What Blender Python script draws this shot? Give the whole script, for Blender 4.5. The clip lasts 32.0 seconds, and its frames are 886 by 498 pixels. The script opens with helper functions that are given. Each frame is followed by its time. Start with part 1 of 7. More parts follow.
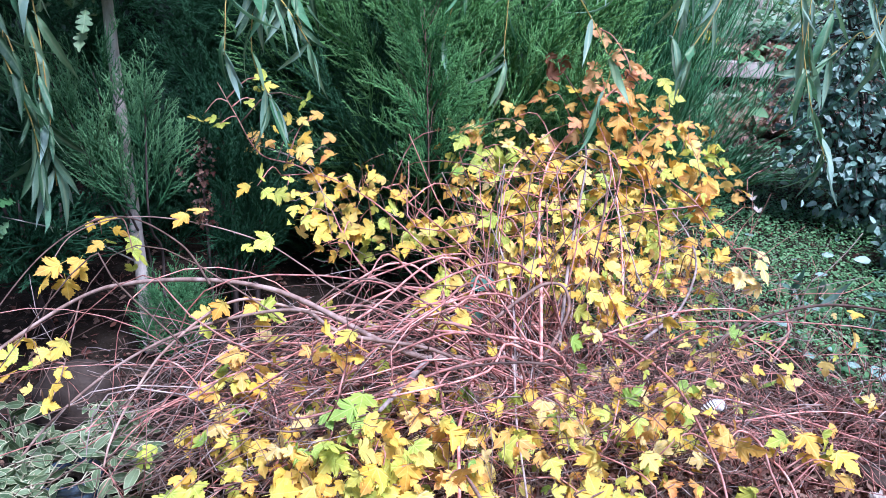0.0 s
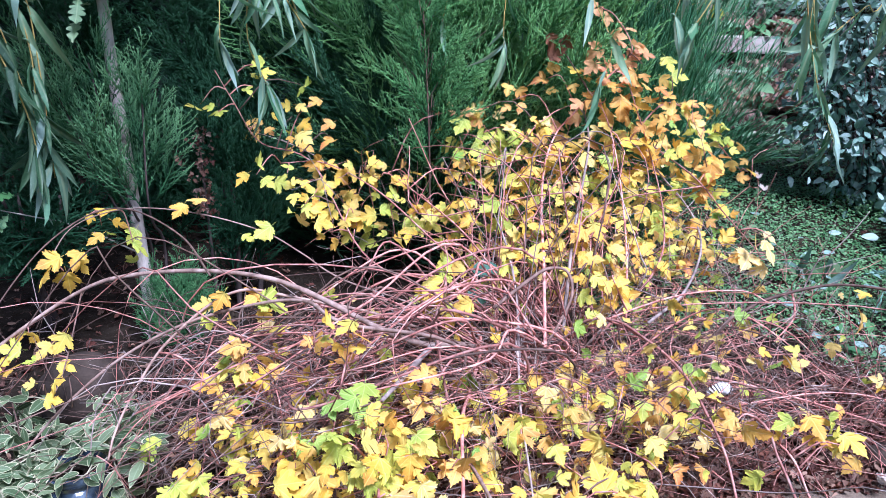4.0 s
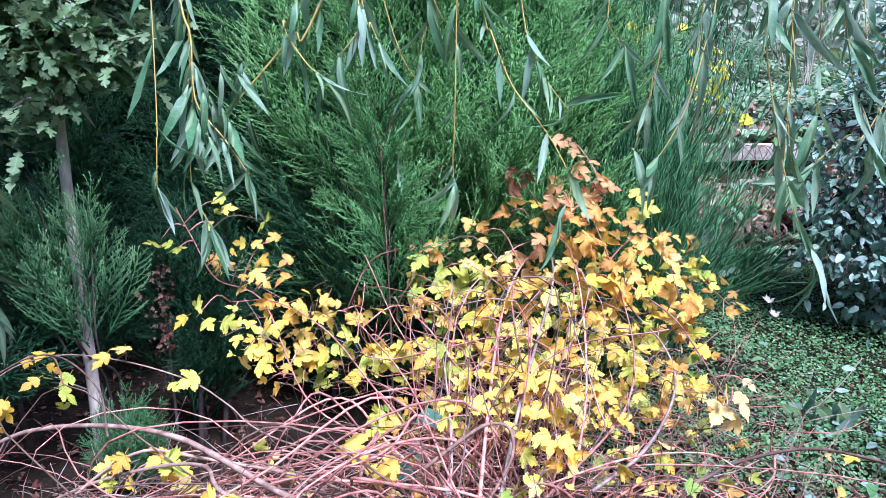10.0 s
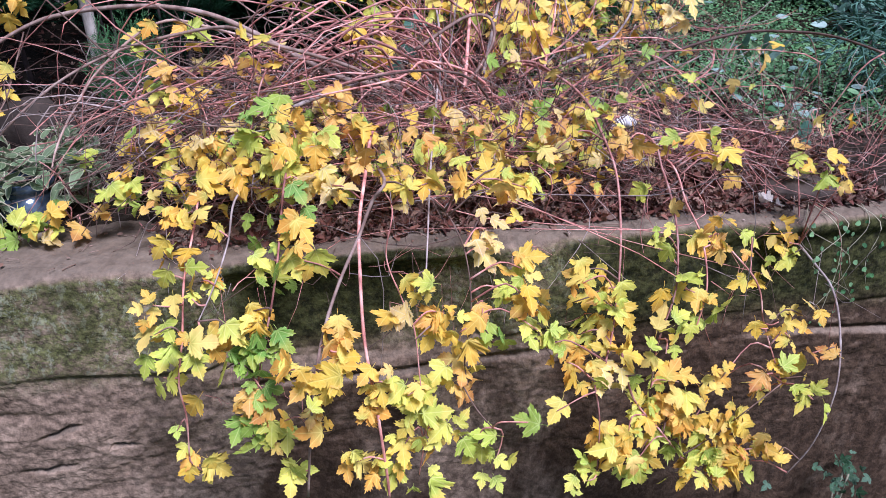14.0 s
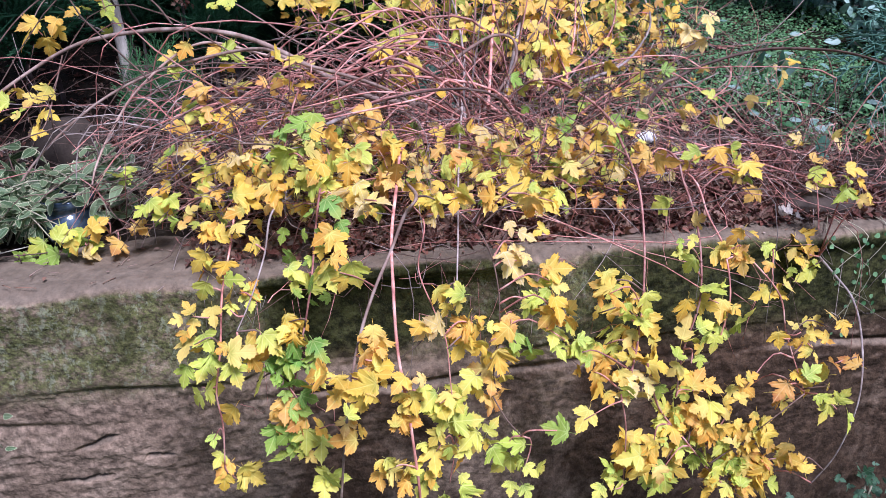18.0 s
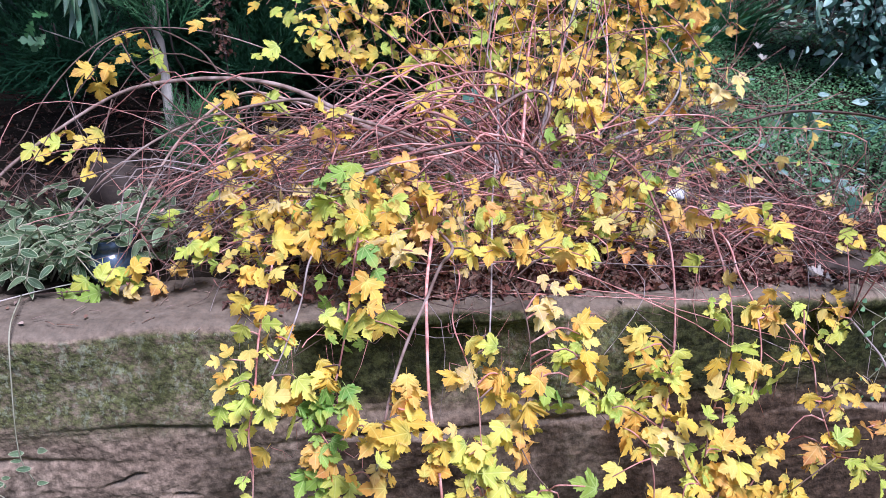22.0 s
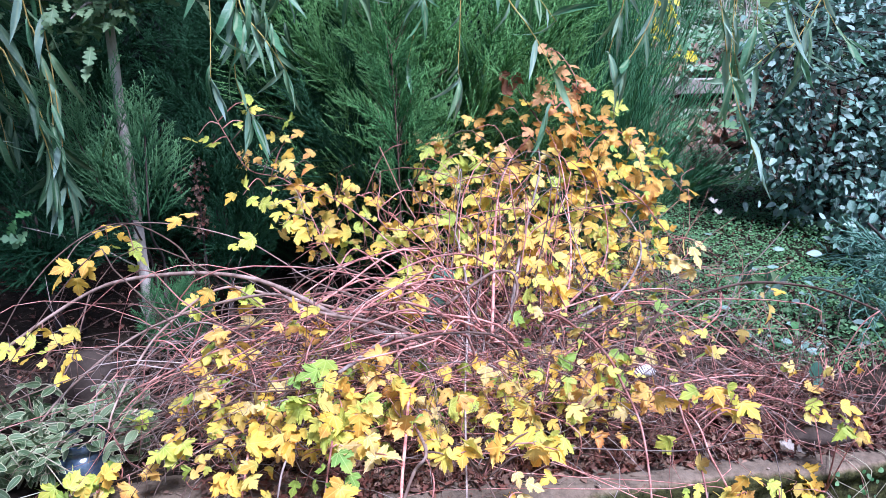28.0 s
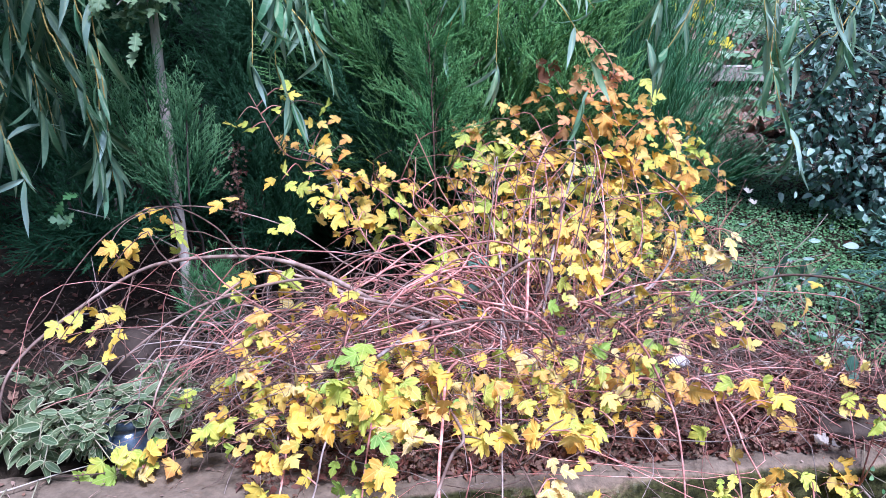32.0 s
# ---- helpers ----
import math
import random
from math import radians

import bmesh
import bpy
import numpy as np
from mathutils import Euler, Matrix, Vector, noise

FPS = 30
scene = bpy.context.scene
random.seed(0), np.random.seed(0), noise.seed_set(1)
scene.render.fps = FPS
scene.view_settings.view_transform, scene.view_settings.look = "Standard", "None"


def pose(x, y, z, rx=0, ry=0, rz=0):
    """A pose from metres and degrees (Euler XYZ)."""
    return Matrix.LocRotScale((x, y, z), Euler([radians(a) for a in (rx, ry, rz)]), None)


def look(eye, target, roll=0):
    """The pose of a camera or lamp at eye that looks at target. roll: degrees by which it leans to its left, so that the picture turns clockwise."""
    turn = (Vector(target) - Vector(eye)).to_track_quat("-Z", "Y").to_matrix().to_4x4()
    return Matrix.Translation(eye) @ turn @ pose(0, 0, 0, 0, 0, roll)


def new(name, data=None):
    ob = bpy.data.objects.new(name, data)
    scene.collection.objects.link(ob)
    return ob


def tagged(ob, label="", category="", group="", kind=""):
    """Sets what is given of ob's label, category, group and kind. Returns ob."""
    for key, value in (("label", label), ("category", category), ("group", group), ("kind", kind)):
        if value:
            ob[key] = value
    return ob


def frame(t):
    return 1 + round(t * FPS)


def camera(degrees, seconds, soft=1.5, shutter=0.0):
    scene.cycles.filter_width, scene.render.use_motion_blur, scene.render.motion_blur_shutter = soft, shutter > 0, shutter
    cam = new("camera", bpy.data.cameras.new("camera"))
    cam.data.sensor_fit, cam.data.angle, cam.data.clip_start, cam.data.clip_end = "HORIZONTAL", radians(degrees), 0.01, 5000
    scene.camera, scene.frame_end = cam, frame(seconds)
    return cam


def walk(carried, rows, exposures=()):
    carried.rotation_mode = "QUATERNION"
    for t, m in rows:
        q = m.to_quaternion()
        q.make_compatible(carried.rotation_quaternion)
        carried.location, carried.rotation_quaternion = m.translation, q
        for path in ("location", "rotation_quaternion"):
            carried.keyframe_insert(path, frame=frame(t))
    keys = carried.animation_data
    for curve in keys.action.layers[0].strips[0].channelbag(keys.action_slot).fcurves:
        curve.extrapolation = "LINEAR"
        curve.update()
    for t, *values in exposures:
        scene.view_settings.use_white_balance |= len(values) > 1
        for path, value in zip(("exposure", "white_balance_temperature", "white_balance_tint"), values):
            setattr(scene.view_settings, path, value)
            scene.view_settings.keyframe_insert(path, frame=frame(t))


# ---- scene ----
cam = camera(62.75, 32.0, soft=0.5)
# seconds, eye, target, roll
PATH = [
    (0, (-0.352, -0.832, 1.638), (0.006, 1.074, 1.149), 1.40),
    (0.5, (-0.348, -0.831, 1.648), (-0.019, 1.072, 1.128), 1.22),
    (1, (-0.348, -0.825, 1.651), (-0.051, 1.079, 1.115), 0.20),
    (1.5, (-0.344, -0.822, 1.650), (-0.015, 1.074, 1.102), 0.23),
    (2, (-0.345, -0.826, 1.649), (-0.026, 1.072, 1.106), 0.09),
    (2.5, (-0.344, -0.828, 1.648), (-0.013, 1.071, 1.113), 0.32),
    (4.5, (-0.341, -0.819, 1.644), (-0.002, 1.076, 1.103), 0.27),
    (5, (-0.346, -0.817, 1.643), (-0.018, 1.081, 1.103), 0.20),
    (5.5, (-0.350, -0.811, 1.641), (-0.028, 1.083, 1.086), 0.06),
    (6, (-0.359, -0.807, 1.639), (-0.028, 1.085, 1.083), 0.12),
    (6.2, (-0.358, -0.807, 1.636), (-0.017, 1.079, 1.065), 0.23),
    (6.4, (-0.350, -0.805, 1.632), (0.001, 1.075, 1.046), 0.36),
    (6.5, (-0.342, -0.802, 1.631), (0.011, 1.077, 1.042), 0.40),
    (6.6, (-0.330, -0.795, 1.631), (0.015, 1.084, 1.041), 0.49),
    (6.8, (-0.298, -0.780, 1.633), (0.011, 1.104, 1.038), 0.86),
    (7, (-0.264, -0.768, 1.634), (0.009, 1.121, 1.036), 1.32),
    (7.2, (-0.231, -0.764, 1.635), (0.015, 1.128, 1.035), 0.95),
    (7.5, (-0.193, -0.765, 1.635), (-0.007, 1.133, 1.034), 0.31),
    (8, (-0.174, -0.769, 1.635), (-0.019, 1.139, 1.055), -0.23),
    (8.5, (-0.171, -0.770, 1.637), (-0.036, 1.151, 1.096), 0.14),
    (9, (-0.160, -0.767, 1.656), (-0.054, 1.170, 1.167), -0.07),
    (9.2, (-0.152, -0.763, 1.674), (-0.029, 1.193, 1.273), -0.18),
    (9.4, (-0.142, -0.759, 1.696), (-0.015, 1.206, 1.345), -0.31),
    (9.5, (-0.136, -0.758, 1.707), (-0.008, 1.209, 1.368), -0.35),
    (9.6, (-0.130, -0.759, 1.715), (-0.023, 1.212, 1.395), -0.37),
    (9.8, (-0.117, -0.763, 1.724), (0.025, 1.214, 1.454), -0.49),
    (10, (-0.107, -0.767, 1.722), (0.065, 1.205, 1.433), -0.65),
    (10.2, (-0.104, -0.767, 1.704), (0.085, 1.186, 1.320), -1.11),
    (10.4, (-0.107, -0.768, 1.678), (0.098, 1.163, 1.200), -1.67),
    (10.5, (-0.111, -0.770, 1.664), (0.097, 1.155, 1.163), -1.85),
    (10.6, (-0.117, -0.774, 1.653), (0.099, 1.141, 1.117), -1.76),
    (10.8, (-0.135, -0.786, 1.631), (0.107, 1.113, 1.051), -1.56),
    (11, (-0.156, -0.801, 1.602), (0.110, 1.081, 0.979), -1.51),
    (11.2, (-0.182, -0.819, 1.558), (0.111, 1.042, 0.885), -1.36),
    (11.4, (-0.204, -0.848, 1.537), (0.099, 0.979, 0.780), -1.66),
    (11.5, (-0.206, -0.862, 1.530), (0.076, 0.949, 0.731), -1.87),
    (11.6, (-0.206, -0.882, 1.518), (0.097, 0.934, 0.738), -1.23),
    (11.8, (-0.226, -0.912, 1.502), (0.106, 0.886, 0.692), -0.90),
    (12, (-0.239, -0.927, 1.483), (0.091, 0.869, 0.667), -0.37),
    (12.2, (-0.246, -0.932, 1.473), (0.070, 0.858, 0.638), 0.01),
    (12.5, (-0.250, -0.939, 1.468), (0.092, 0.848, 0.640), 0.86),
    (12.8, (-0.256, -0.969, 1.469), (0.066, 0.817, 0.629), -0.24),
    (13, (-0.257, -0.989, 1.470), (0.028, 0.788, 0.597), -0.74),
    (13.2, (-0.250, -0.999, 1.470), (0.025, 0.775, 0.588), -0.88),
    (13.5, (-0.238, -1.003, 1.469), (0.018, 0.764, 0.567), -1.35),
    (14, (-0.231, -1.002, 1.469), (0.081, 0.764, 0.582), 0.28),
    (14.5, (-0.246, -1.019, 1.477), (0.073, 0.769, 0.640), -0.27),
    (16.5, (-0.257, -1.032, 1.470), (0.042, 0.750, 0.612), -0.72),
    (17, (-0.262, -1.033, 1.471), (0.023, 0.750, 0.611), -0.60),
    (17.5, (-0.265, -1.029, 1.472), (0.011, 0.759, 0.618), -0.21),
    (18, (-0.263, -1.027, 1.474), (0.025, 0.765, 0.633), -0.32),
    (18.5, (-0.262, -1.027, 1.474), (0.021, 0.766, 0.635), -0.44),
    (19, (-0.263, -1.027, 1.474), (0.009, 0.767, 0.633), -0.34),
    (19.5, (-0.268, -1.024, 1.474), (-0.005, 0.772, 0.634), -0.17),
    (19.6, (-0.269, -1.023, 1.477), (-0.007, 0.777, 0.646), -0.12),
    (19.8, (-0.271, -1.022, 1.486), (-0.011, 0.794, 0.691), 0.07),
    (20, (-0.273, -1.022, 1.493), (-0.015, 0.810, 0.735), 0.26),
    (20.5, (-0.276, -1.027, 1.495), (-0.017, 0.811, 0.750), 0.20),
    (21, (-0.282, -1.033, 1.498), (-0.031, 0.819, 0.784), 0.86),
    (21.5, (-0.284, -1.030, 1.494), (-0.029, 0.809, 0.751), 0.72),
    (22, (-0.288, -1.036, 1.493), (-0.043, 0.808, 0.759), 0.86),
    (22.5, (-0.292, -1.041, 1.491), (-0.042, 0.800, 0.753), 0.69),
    (23, (-0.296, -1.042, 1.487), (-0.064, 0.793, 0.726), 0.42),
    (23.5, (-0.294, -1.037, 1.503), (-0.062, 0.810, 0.773), 0.64),
    (23.6, (-0.297, -1.038, 1.508), (-0.065, 0.819, 0.801), 0.73),
    (23.8, (-0.303, -1.040, 1.521), (-0.075, 0.849, 0.907), 1.15),
    (24, (-0.303, -1.042, 1.537), (-0.076, 0.860, 0.963), 1.42),
    (24.2, (-0.303, -1.039, 1.549), (-0.071, 0.868, 0.991), 1.31),
    (24.4, (-0.302, -1.035, 1.560), (-0.064, 0.875, 1.019), 1.32),
    (24.5, (-0.300, -1.036, 1.567), (-0.064, 0.886, 1.067), 1.50),
    (24.6, (-0.301, -1.037, 1.573), (-0.065, 0.899, 1.132), 1.55),
    (24.8, (-0.304, -1.040, 1.584), (-0.064, 0.905, 1.182), 1.76),
    (25, (-0.306, -1.040, 1.589), (-0.063, 0.912, 1.226), 2.14),
    (25.2, (-0.306, -1.038, 1.586), (-0.067, 0.911, 1.206), 1.64),
    (25.5, (-0.304, -1.035, 1.579), (-0.075, 0.907, 1.159), 0.85),
    (27.5, (-0.291, -1.033, 1.610), (0.009, 0.903, 1.208), -0.18),
    (28, (-0.276, -1.036, 1.608), (0.040, 0.897, 1.201), -0.66),
    (28.5, (-0.278, -1.032, 1.609), (0.046, 0.892, 1.171), -1.36),
    (29, (-0.285, -1.034, 1.615), (0.005, 0.897, 1.180), -1.07),
    (29.5, (-0.295, -1.035, 1.608), (-0.026, 0.896, 1.163), -0.99),
    (30, (-0.298, -1.032, 1.617), (-0.053, 0.903, 1.173), -0.70),
    (30.5, (-0.307, -1.031, 1.615), (-0.076, 0.901, 1.153), -0.86),
    (31, (-0.309, -1.037, 1.606), (-0.077, 0.893, 1.134), -0.48),
    (31.5, (-0.310, -1.041, 1.612), (-0.076, 0.893, 1.161), -0.16),
    (32, (-0.300, -1.045, 1.617), (-0.053, 0.888, 1.168), -0.17),
]
# seconds, stops, kelvin, tint
EXPOSURES = [(0.0, 0.94, 4960, 28), (6.0, 0.92, 4960, 29), (7.0, 0.78, 5010, 30), (8.0, 0.87, 5010, 29), (9.0, 0.95, 4960, 28), (10.0, 1.12, 5060, 29), (11.5, 0.6, 5110, 28), (14.0, 0.42, 5160, 30), (18.0, 0.44, 5160, 30), (22.0, 0.5, 5060, 29), (23.5, 0.58, 5060, 29), (25.0, 0.82, 4960, 28), (32.0, 0.89, 4960, 30)]
walk(cam, [(t, look(eye, target, roll)) for t, eye, target, roll in PATH], EXPOSURES)

# ---- light: a bright overcast autumn day, open towards the path in front ----
world = bpy.data.worlds.new("overcast_sky")
scene.world = world
world.use_nodes = True
wn = world.node_tree
sky = wn.nodes.new("ShaderNodeTexSky")
sky.sky_type = "NISHITA"
sky.sun_disc = False
sky.sun_elevation = radians(56)
sky.sun_rotation = radians(156)
sky.air_density = 1.0
sky.dust_density = 1.2
sky.ozone_density = 1.0
wn.links.new(sky.outputs[0], wn.nodes["Background"].inputs[0])
wn.nodes["Background"].inputs[1].default_value = 0.058

sun_data = bpy.data.lights.new("sun", "SUN")
sun_data.energy = 4.6
sun_data.angle = radians(20)
sun_data.color = (1.0, 0.975, 0.94)
sun = new("sun", sun_data)
sun.matrix_world = look((1.4, -3.2, 5.6), (0, 0, 0))

# ---- materials ----


def nodes_of(name):
    m = bpy.data.materials.new(name)
    m.use_nodes = True
    return m, m.node_tree, m.node_tree.nodes["Principled BSDF"]


def add(nt, kind, **values):
    n = nt.nodes.new(kind)
    for key, value in values.items():
        n.inputs[key.replace("_", " ")].default_value = value
    return n


def ramp(nt, source, stops):
    n = nt.nodes.new("ShaderNodeValToRGB")
    while len(n.color_ramp.elements) < len(stops):
        n.color_ramp.elements.new(0.5)
    for e, (at, c) in zip(n.color_ramp.elements, stops):
        e.position, e.color = at, (*c, 1) if len(c) == 3 else c
    nt.links.new(source, n.inputs[0])
    return n.outputs[0]


def mix(nt, factor, a, b, blend="MIX"):
    n = nt.nodes.new("ShaderNodeMix")
    n.data_type, n.blend_type = "RGBA", blend
    for socket, value in ((0, factor), (6, a), (7, b)):
        if isinstance(value, (int, float)):
            n.inputs[socket].default_value = value
        elif isinstance(value, tuple):
            n.inputs[socket].default_value = (*value, 1)
        else:
            nt.links.new(value, n.inputs[socket])
    return n.outputs[2]


def maths(nt, op, a, b=0.0, clamp=False):
    n = nt.nodes.new("ShaderNodeMath")
    n.operation, n.use_clamp = op, clamp
    for socket, value in ((0, a), (1, b)):
        if isinstance(value, (int, float)):
            n.inputs[socket].default_value = value
        else:
            nt.links.new(value, n.inputs[socket])
    return n.outputs[0]


def chance(nt):
    """A number of its own for every object and every loose piece of a mesh."""
    info, geo = nt.nodes.new("ShaderNodeObjectInfo"), nt.nodes.new("ShaderNodeNewGeometry")
    return maths(nt, "FRACT", maths(nt, "ADD", info.outputs["Random"], geo.outputs["Random Per Island"]))


def noisy(nt, scale, detail=4.0, rough=0.6, stretch=(1, 1, 1), shifted=False):
    co, mp = nt.nodes.new("ShaderNodeTexCoord"), nt.nodes.new("ShaderNodeMapping")
    mp.inputs["Scale"].default_value = stretch
    nt.links.new(co.outputs["Object"], mp.inputs[0])
    if shifted:
        info, far = nt.nodes.new("ShaderNodeObjectInfo"), nt.nodes.new("ShaderNodeCombineXYZ")
        for k in range(3):
            nt.links.new(maths(nt, "MULTIPLY", info.outputs["Random"], 3.7 + 5 * k), far.inputs[k])
        nt.links.new(far.outputs[0], mp.inputs["Location"])
    n = add(nt, "ShaderNodeTexNoise", Scale=scale, Detail=detail, Roughness=rough)
    nt.links.new(mp.outputs[0], n.inputs["Vector"])
    return n.outputs["Fac"]


def bump(nt, bsdf, height, strength=0.4, distance=0.002):
    b = add(nt, "ShaderNodeBump", Strength=strength, Distance=distance)
    nt.links.new(height, b.inputs["Height"])
    nt.links.new(b.outputs[0], bsdf.inputs["Normal"])


def veins(nt, kind):
    """How much of a point of a leaf is vein, and how near it lies to the tip or the margin; both 0 to 1."""
    at, xyz = nt.nodes.new("ShaderNodeAttribute"), nt.nodes.new("ShaderNodeSeparateXYZ")
    at.attribute_name = "leaf_place"
    nt.links.new(at.outputs["Vector"], xyz.inputs[0])
    x, y = maths(nt, "ABSOLUTE", xyz.outputs["X"]), xyz.outputs["Y"]
    far = maths(nt, "SQRT", maths(nt, "ADD", maths(nt, "MULTIPLY", x, x), maths(nt, "MULTIPLY", y, y)))
    if kind == "spray":
        return 0.0, maths(nt, "MULTIPLY", maths(nt, "ADD", maths(nt, "MULTIPLY", x, 3.0), y), 3.2, True)
    near = x
    if kind == "palmate":
        for a in (0.80, 1.40):
            d = maths(nt, "ABSOLUTE", maths(nt, "SUBTRACT", maths(nt, "MULTIPLY", x, math.cos(a)), maths(nt, "MULTIPLY", y, math.sin(a))))
            near = maths(nt, "MINIMUM", near, d)
    side = maths(nt, "PINGPONG", maths(nt, "SUBTRACT", y, maths(nt, "MULTIPLY", x, 0.75)), 0.06)
    thick = ramp(nt, near, [(0.008, (1, 1, 1)), (0.026, (0, 0, 0))])
    thin = ramp(nt, side, [(0.003, (0.28, 0.28, 0.28)), (0.014, (0, 0, 0))])
    return maths(nt, "MAXIMUM", thick, thin), far


def leaf_material(name, colours, spot, spots=0.7, glow=0.46, rough=0.5, scale=70.0, kind="", rib=(0.9, 0.8, 0.4), edge=None, heart=None):
    """A thin leaf: its own hue, blotches, veins, a fine relief, and light that comes through."""
    m, nt, bsdf = nodes_of(name)
    own = ramp(nt, chance(nt), [(i / max(1, len(colours) - 1), c) for i, c in enumerate(colours)])
    patches = ramp(nt, noisy(nt, scale * 0.45, 3.0, shifted=True), [(0.35, (0.82, 0.82, 0.82)), (0.65, (1.12, 1.12, 1.12))])
    c = mix(nt, 1.0, own, patches, "MULTIPLY")
    fleck = ramp(nt, noisy(nt, scale, 5.0, 0.7, shifted=True), [(spots, (0, 0, 0)), (min(1.0, spots + 0.07), (1, 1, 1))])
    c = mix(nt, fleck, c, spot)
    lined = 0.0
    if kind:
        lined, out = veins(nt, kind)
        odd = maths(nt, "FRACT", maths(nt, "MULTIPLY", chance(nt), 7.31))
        if kind == "spray":
            c = mix(nt, maths(nt, "POWER", out, 1.6), c, rib)
        else:
            if heart:
                inner = maths(nt, "SUBTRACT", 1.0, maths(nt, "MULTIPLY", out, 1.7), True)
                c = mix(nt, maths(nt, "MULTIPLY", inner, ramp(nt, odd, [(0.35, (0, 0, 0)), (0.75, (0.8, 0.8, 0.8))])), c, heart)
            if edge:
                rim = ramp(nt, maths(nt, "ADD", out, maths(nt, "MULTIPLY", noisy(nt, scale * 0.8, 3.0, shifted=True), 0.5)), [(0.72, (0, 0, 0)), (0.95, (1, 1, 1))])
                c = mix(nt, maths(nt, "MULTIPLY", rim, ramp(nt, odd, [(0.0, (0.75, 0.75, 0.75)), (0.55, (0, 0, 0))])), c, edge)
            c = mix(nt, maths(nt, "MULTIPLY", lined, 0.45), c, rib)
    nt.links.new(c, bsdf.inputs["Base Color"])
    bsdf.inputs["Roughness"].default_value = rough
    bsdf.inputs["Specular IOR Level"].default_value = 0.12 if kind == "spray" else 0.35
    relief = noisy(nt, 260.0, 4.0, 0.7)
    if kind and kind != "spray":
        relief = maths(nt, "SUBTRACT", relief, maths(nt, "MULTIPLY", lined, 0.22))
    bump(nt, bsdf, relief, 0.8, 0.0014)
    thin, both = nt.nodes.new("ShaderNodeBsdfTranslucent"), nt.nodes.new("ShaderNodeMixShader")
    nt.links.new(c, thin.inputs[0])
    both.inputs[0].default_value = glow
    nt.links.new(bsdf.outputs[0], both.inputs[1])
    nt.links.new(thin.outputs[0], both.inputs[2])
    nt.links.new(both.outputs[0], nt.nodes["Material Output"].inputs[0])
    return m


def rough_material(name, colours, scale=30.0, rough=0.8, relief=0.5, depth=0.003, stretch=(1, 1, 1), gloss=0.3, own=0.25):
    m, nt, bsdf = nodes_of(name)
    c = ramp(nt, noisy(nt, scale, 6.0, 0.65, stretch), [(0.3 + 0.4 * i / max(1, len(colours) - 1), c) for i, c in enumerate(colours)])
    shade = ramp(nt, chance(nt), [(0.0, (1 - own,) * 3), (1.0, (1 + own,) * 3)])
    c = mix(nt, 1.0, c, shade, "MULTIPLY")
    wear = ramp(nt, noisy(nt, scale * 0.18, 3.0), [(0.35, (0.8, 0.8, 0.8)), (0.7, (1.15, 1.15, 1.15))])
    c = mix(nt, 1.0, c, wear, "MULTIPLY")
    nt.links.new(c, bsdf.inputs["Base Color"])
    bsdf.inputs["Roughness"].default_value = rough
    bsdf.inputs["Specular IOR Level"].default_value = gloss
    bump(nt, bsdf, noisy(nt, scale * 3, 5.0, 0.7, stretch), relief, depth)
    return m


LEAF = {"kind": "palmate", "edge": (0.52, 0.24, 0.05), "heart": (0.56, 0.60, 0.10)}
TONES = {
    "Y": leaf_material("leaf_yellow", [(0.91, 0.55, 0.045), (0.92, 0.62, 0.07), (0.89, 0.43, 0.055), (0.88, 0.65, 0.08), (0.93, 0.66, 0.18)], (0.58, 0.27, 0.05), 0.70, rib=(0.94, 0.78, 0.20), glow=0.34, **LEAF),
    "G": leaf_material("leaf_lime", [(0.76, 0.71, 0.09), (0.54, 0.64, 0.08), (0.85, 0.74, 0.11)], (0.50, 0.30, 0.04), 0.72, glow=0.34, kind="palmate", rib=(0.85, 0.84, 0.26), heart=(0.30, 0.46, 0.06), edge=(0.84, 0.62, 0.10)),
    "O": leaf_material("leaf_orange", [(0.85, 0.44, 0.07), (0.86, 0.55, 0.11), (0.80, 0.36, 0.08)], (0.38, 0.10, 0.03), 0.66, glow=0.34, kind="palmate", rib=(0.90, 0.68, 0.26), heart=(0.86, 0.62, 0.12), edge=(0.48, 0.14, 0.05)),
    "P": leaf_material("leaf_salmon", [(0.84, 0.38, 0.15), (0.86, 0.48, 0.19), (0.78, 0.30, 0.12)], (0.40, 0.10, 0.05), 0.68, glow=0.34, kind="palmate", rib=(0.88, 0.60, 0.30), heart=(0.86, 0.58, 0.18), edge=(0.50, 0.12, 0.07)),
    "A": leaf_material("leaf_faded", [(0.89, 0.69, 0.24), (0.89, 0.63, 0.18), (0.90, 0.74, 0.19)], (0.60, 0.36, 0.14), 0.74, glow=0.34, kind="palmate", rib=(0.90, 0.82, 0.55), edge=(0.62, 0.40, 0.18)),
    "B": leaf_material("leaf_brown", [(0.26, 0.11, 0.05), (0.36, 0.15, 0.07), (0.18, 0.08, 0.05)], (0.10, 0.04, 0.03), 0.62, 0.15, 0.75),
    "D": leaf_material("leaf_green", [(0.20, 0.38, 0.05), (0.30, 0.46, 0.06), (0.44, 0.54, 0.07)], (0.45, 0.36, 0.05), 0.74, glow=0.34, kind="palmate", rib=(0.62, 0.70, 0.22), edge=(0.64, 0.60, 0.10)),
    "T": leaf_material("leaf_blue_green", [(0.10, 0.26, 0.17), (0.14, 0.30, 0.20)], (0.05, 0.12, 0.06), 0.78, kind="pinnate", rib=(0.30, 0.46, 0.34)),
    "W": leaf_material("leaf_bleached", [(0.80, 0.74, 0.66), (0.78, 0.68, 0.55)], (0.5, 0.35, 0.22), 0.75),
}
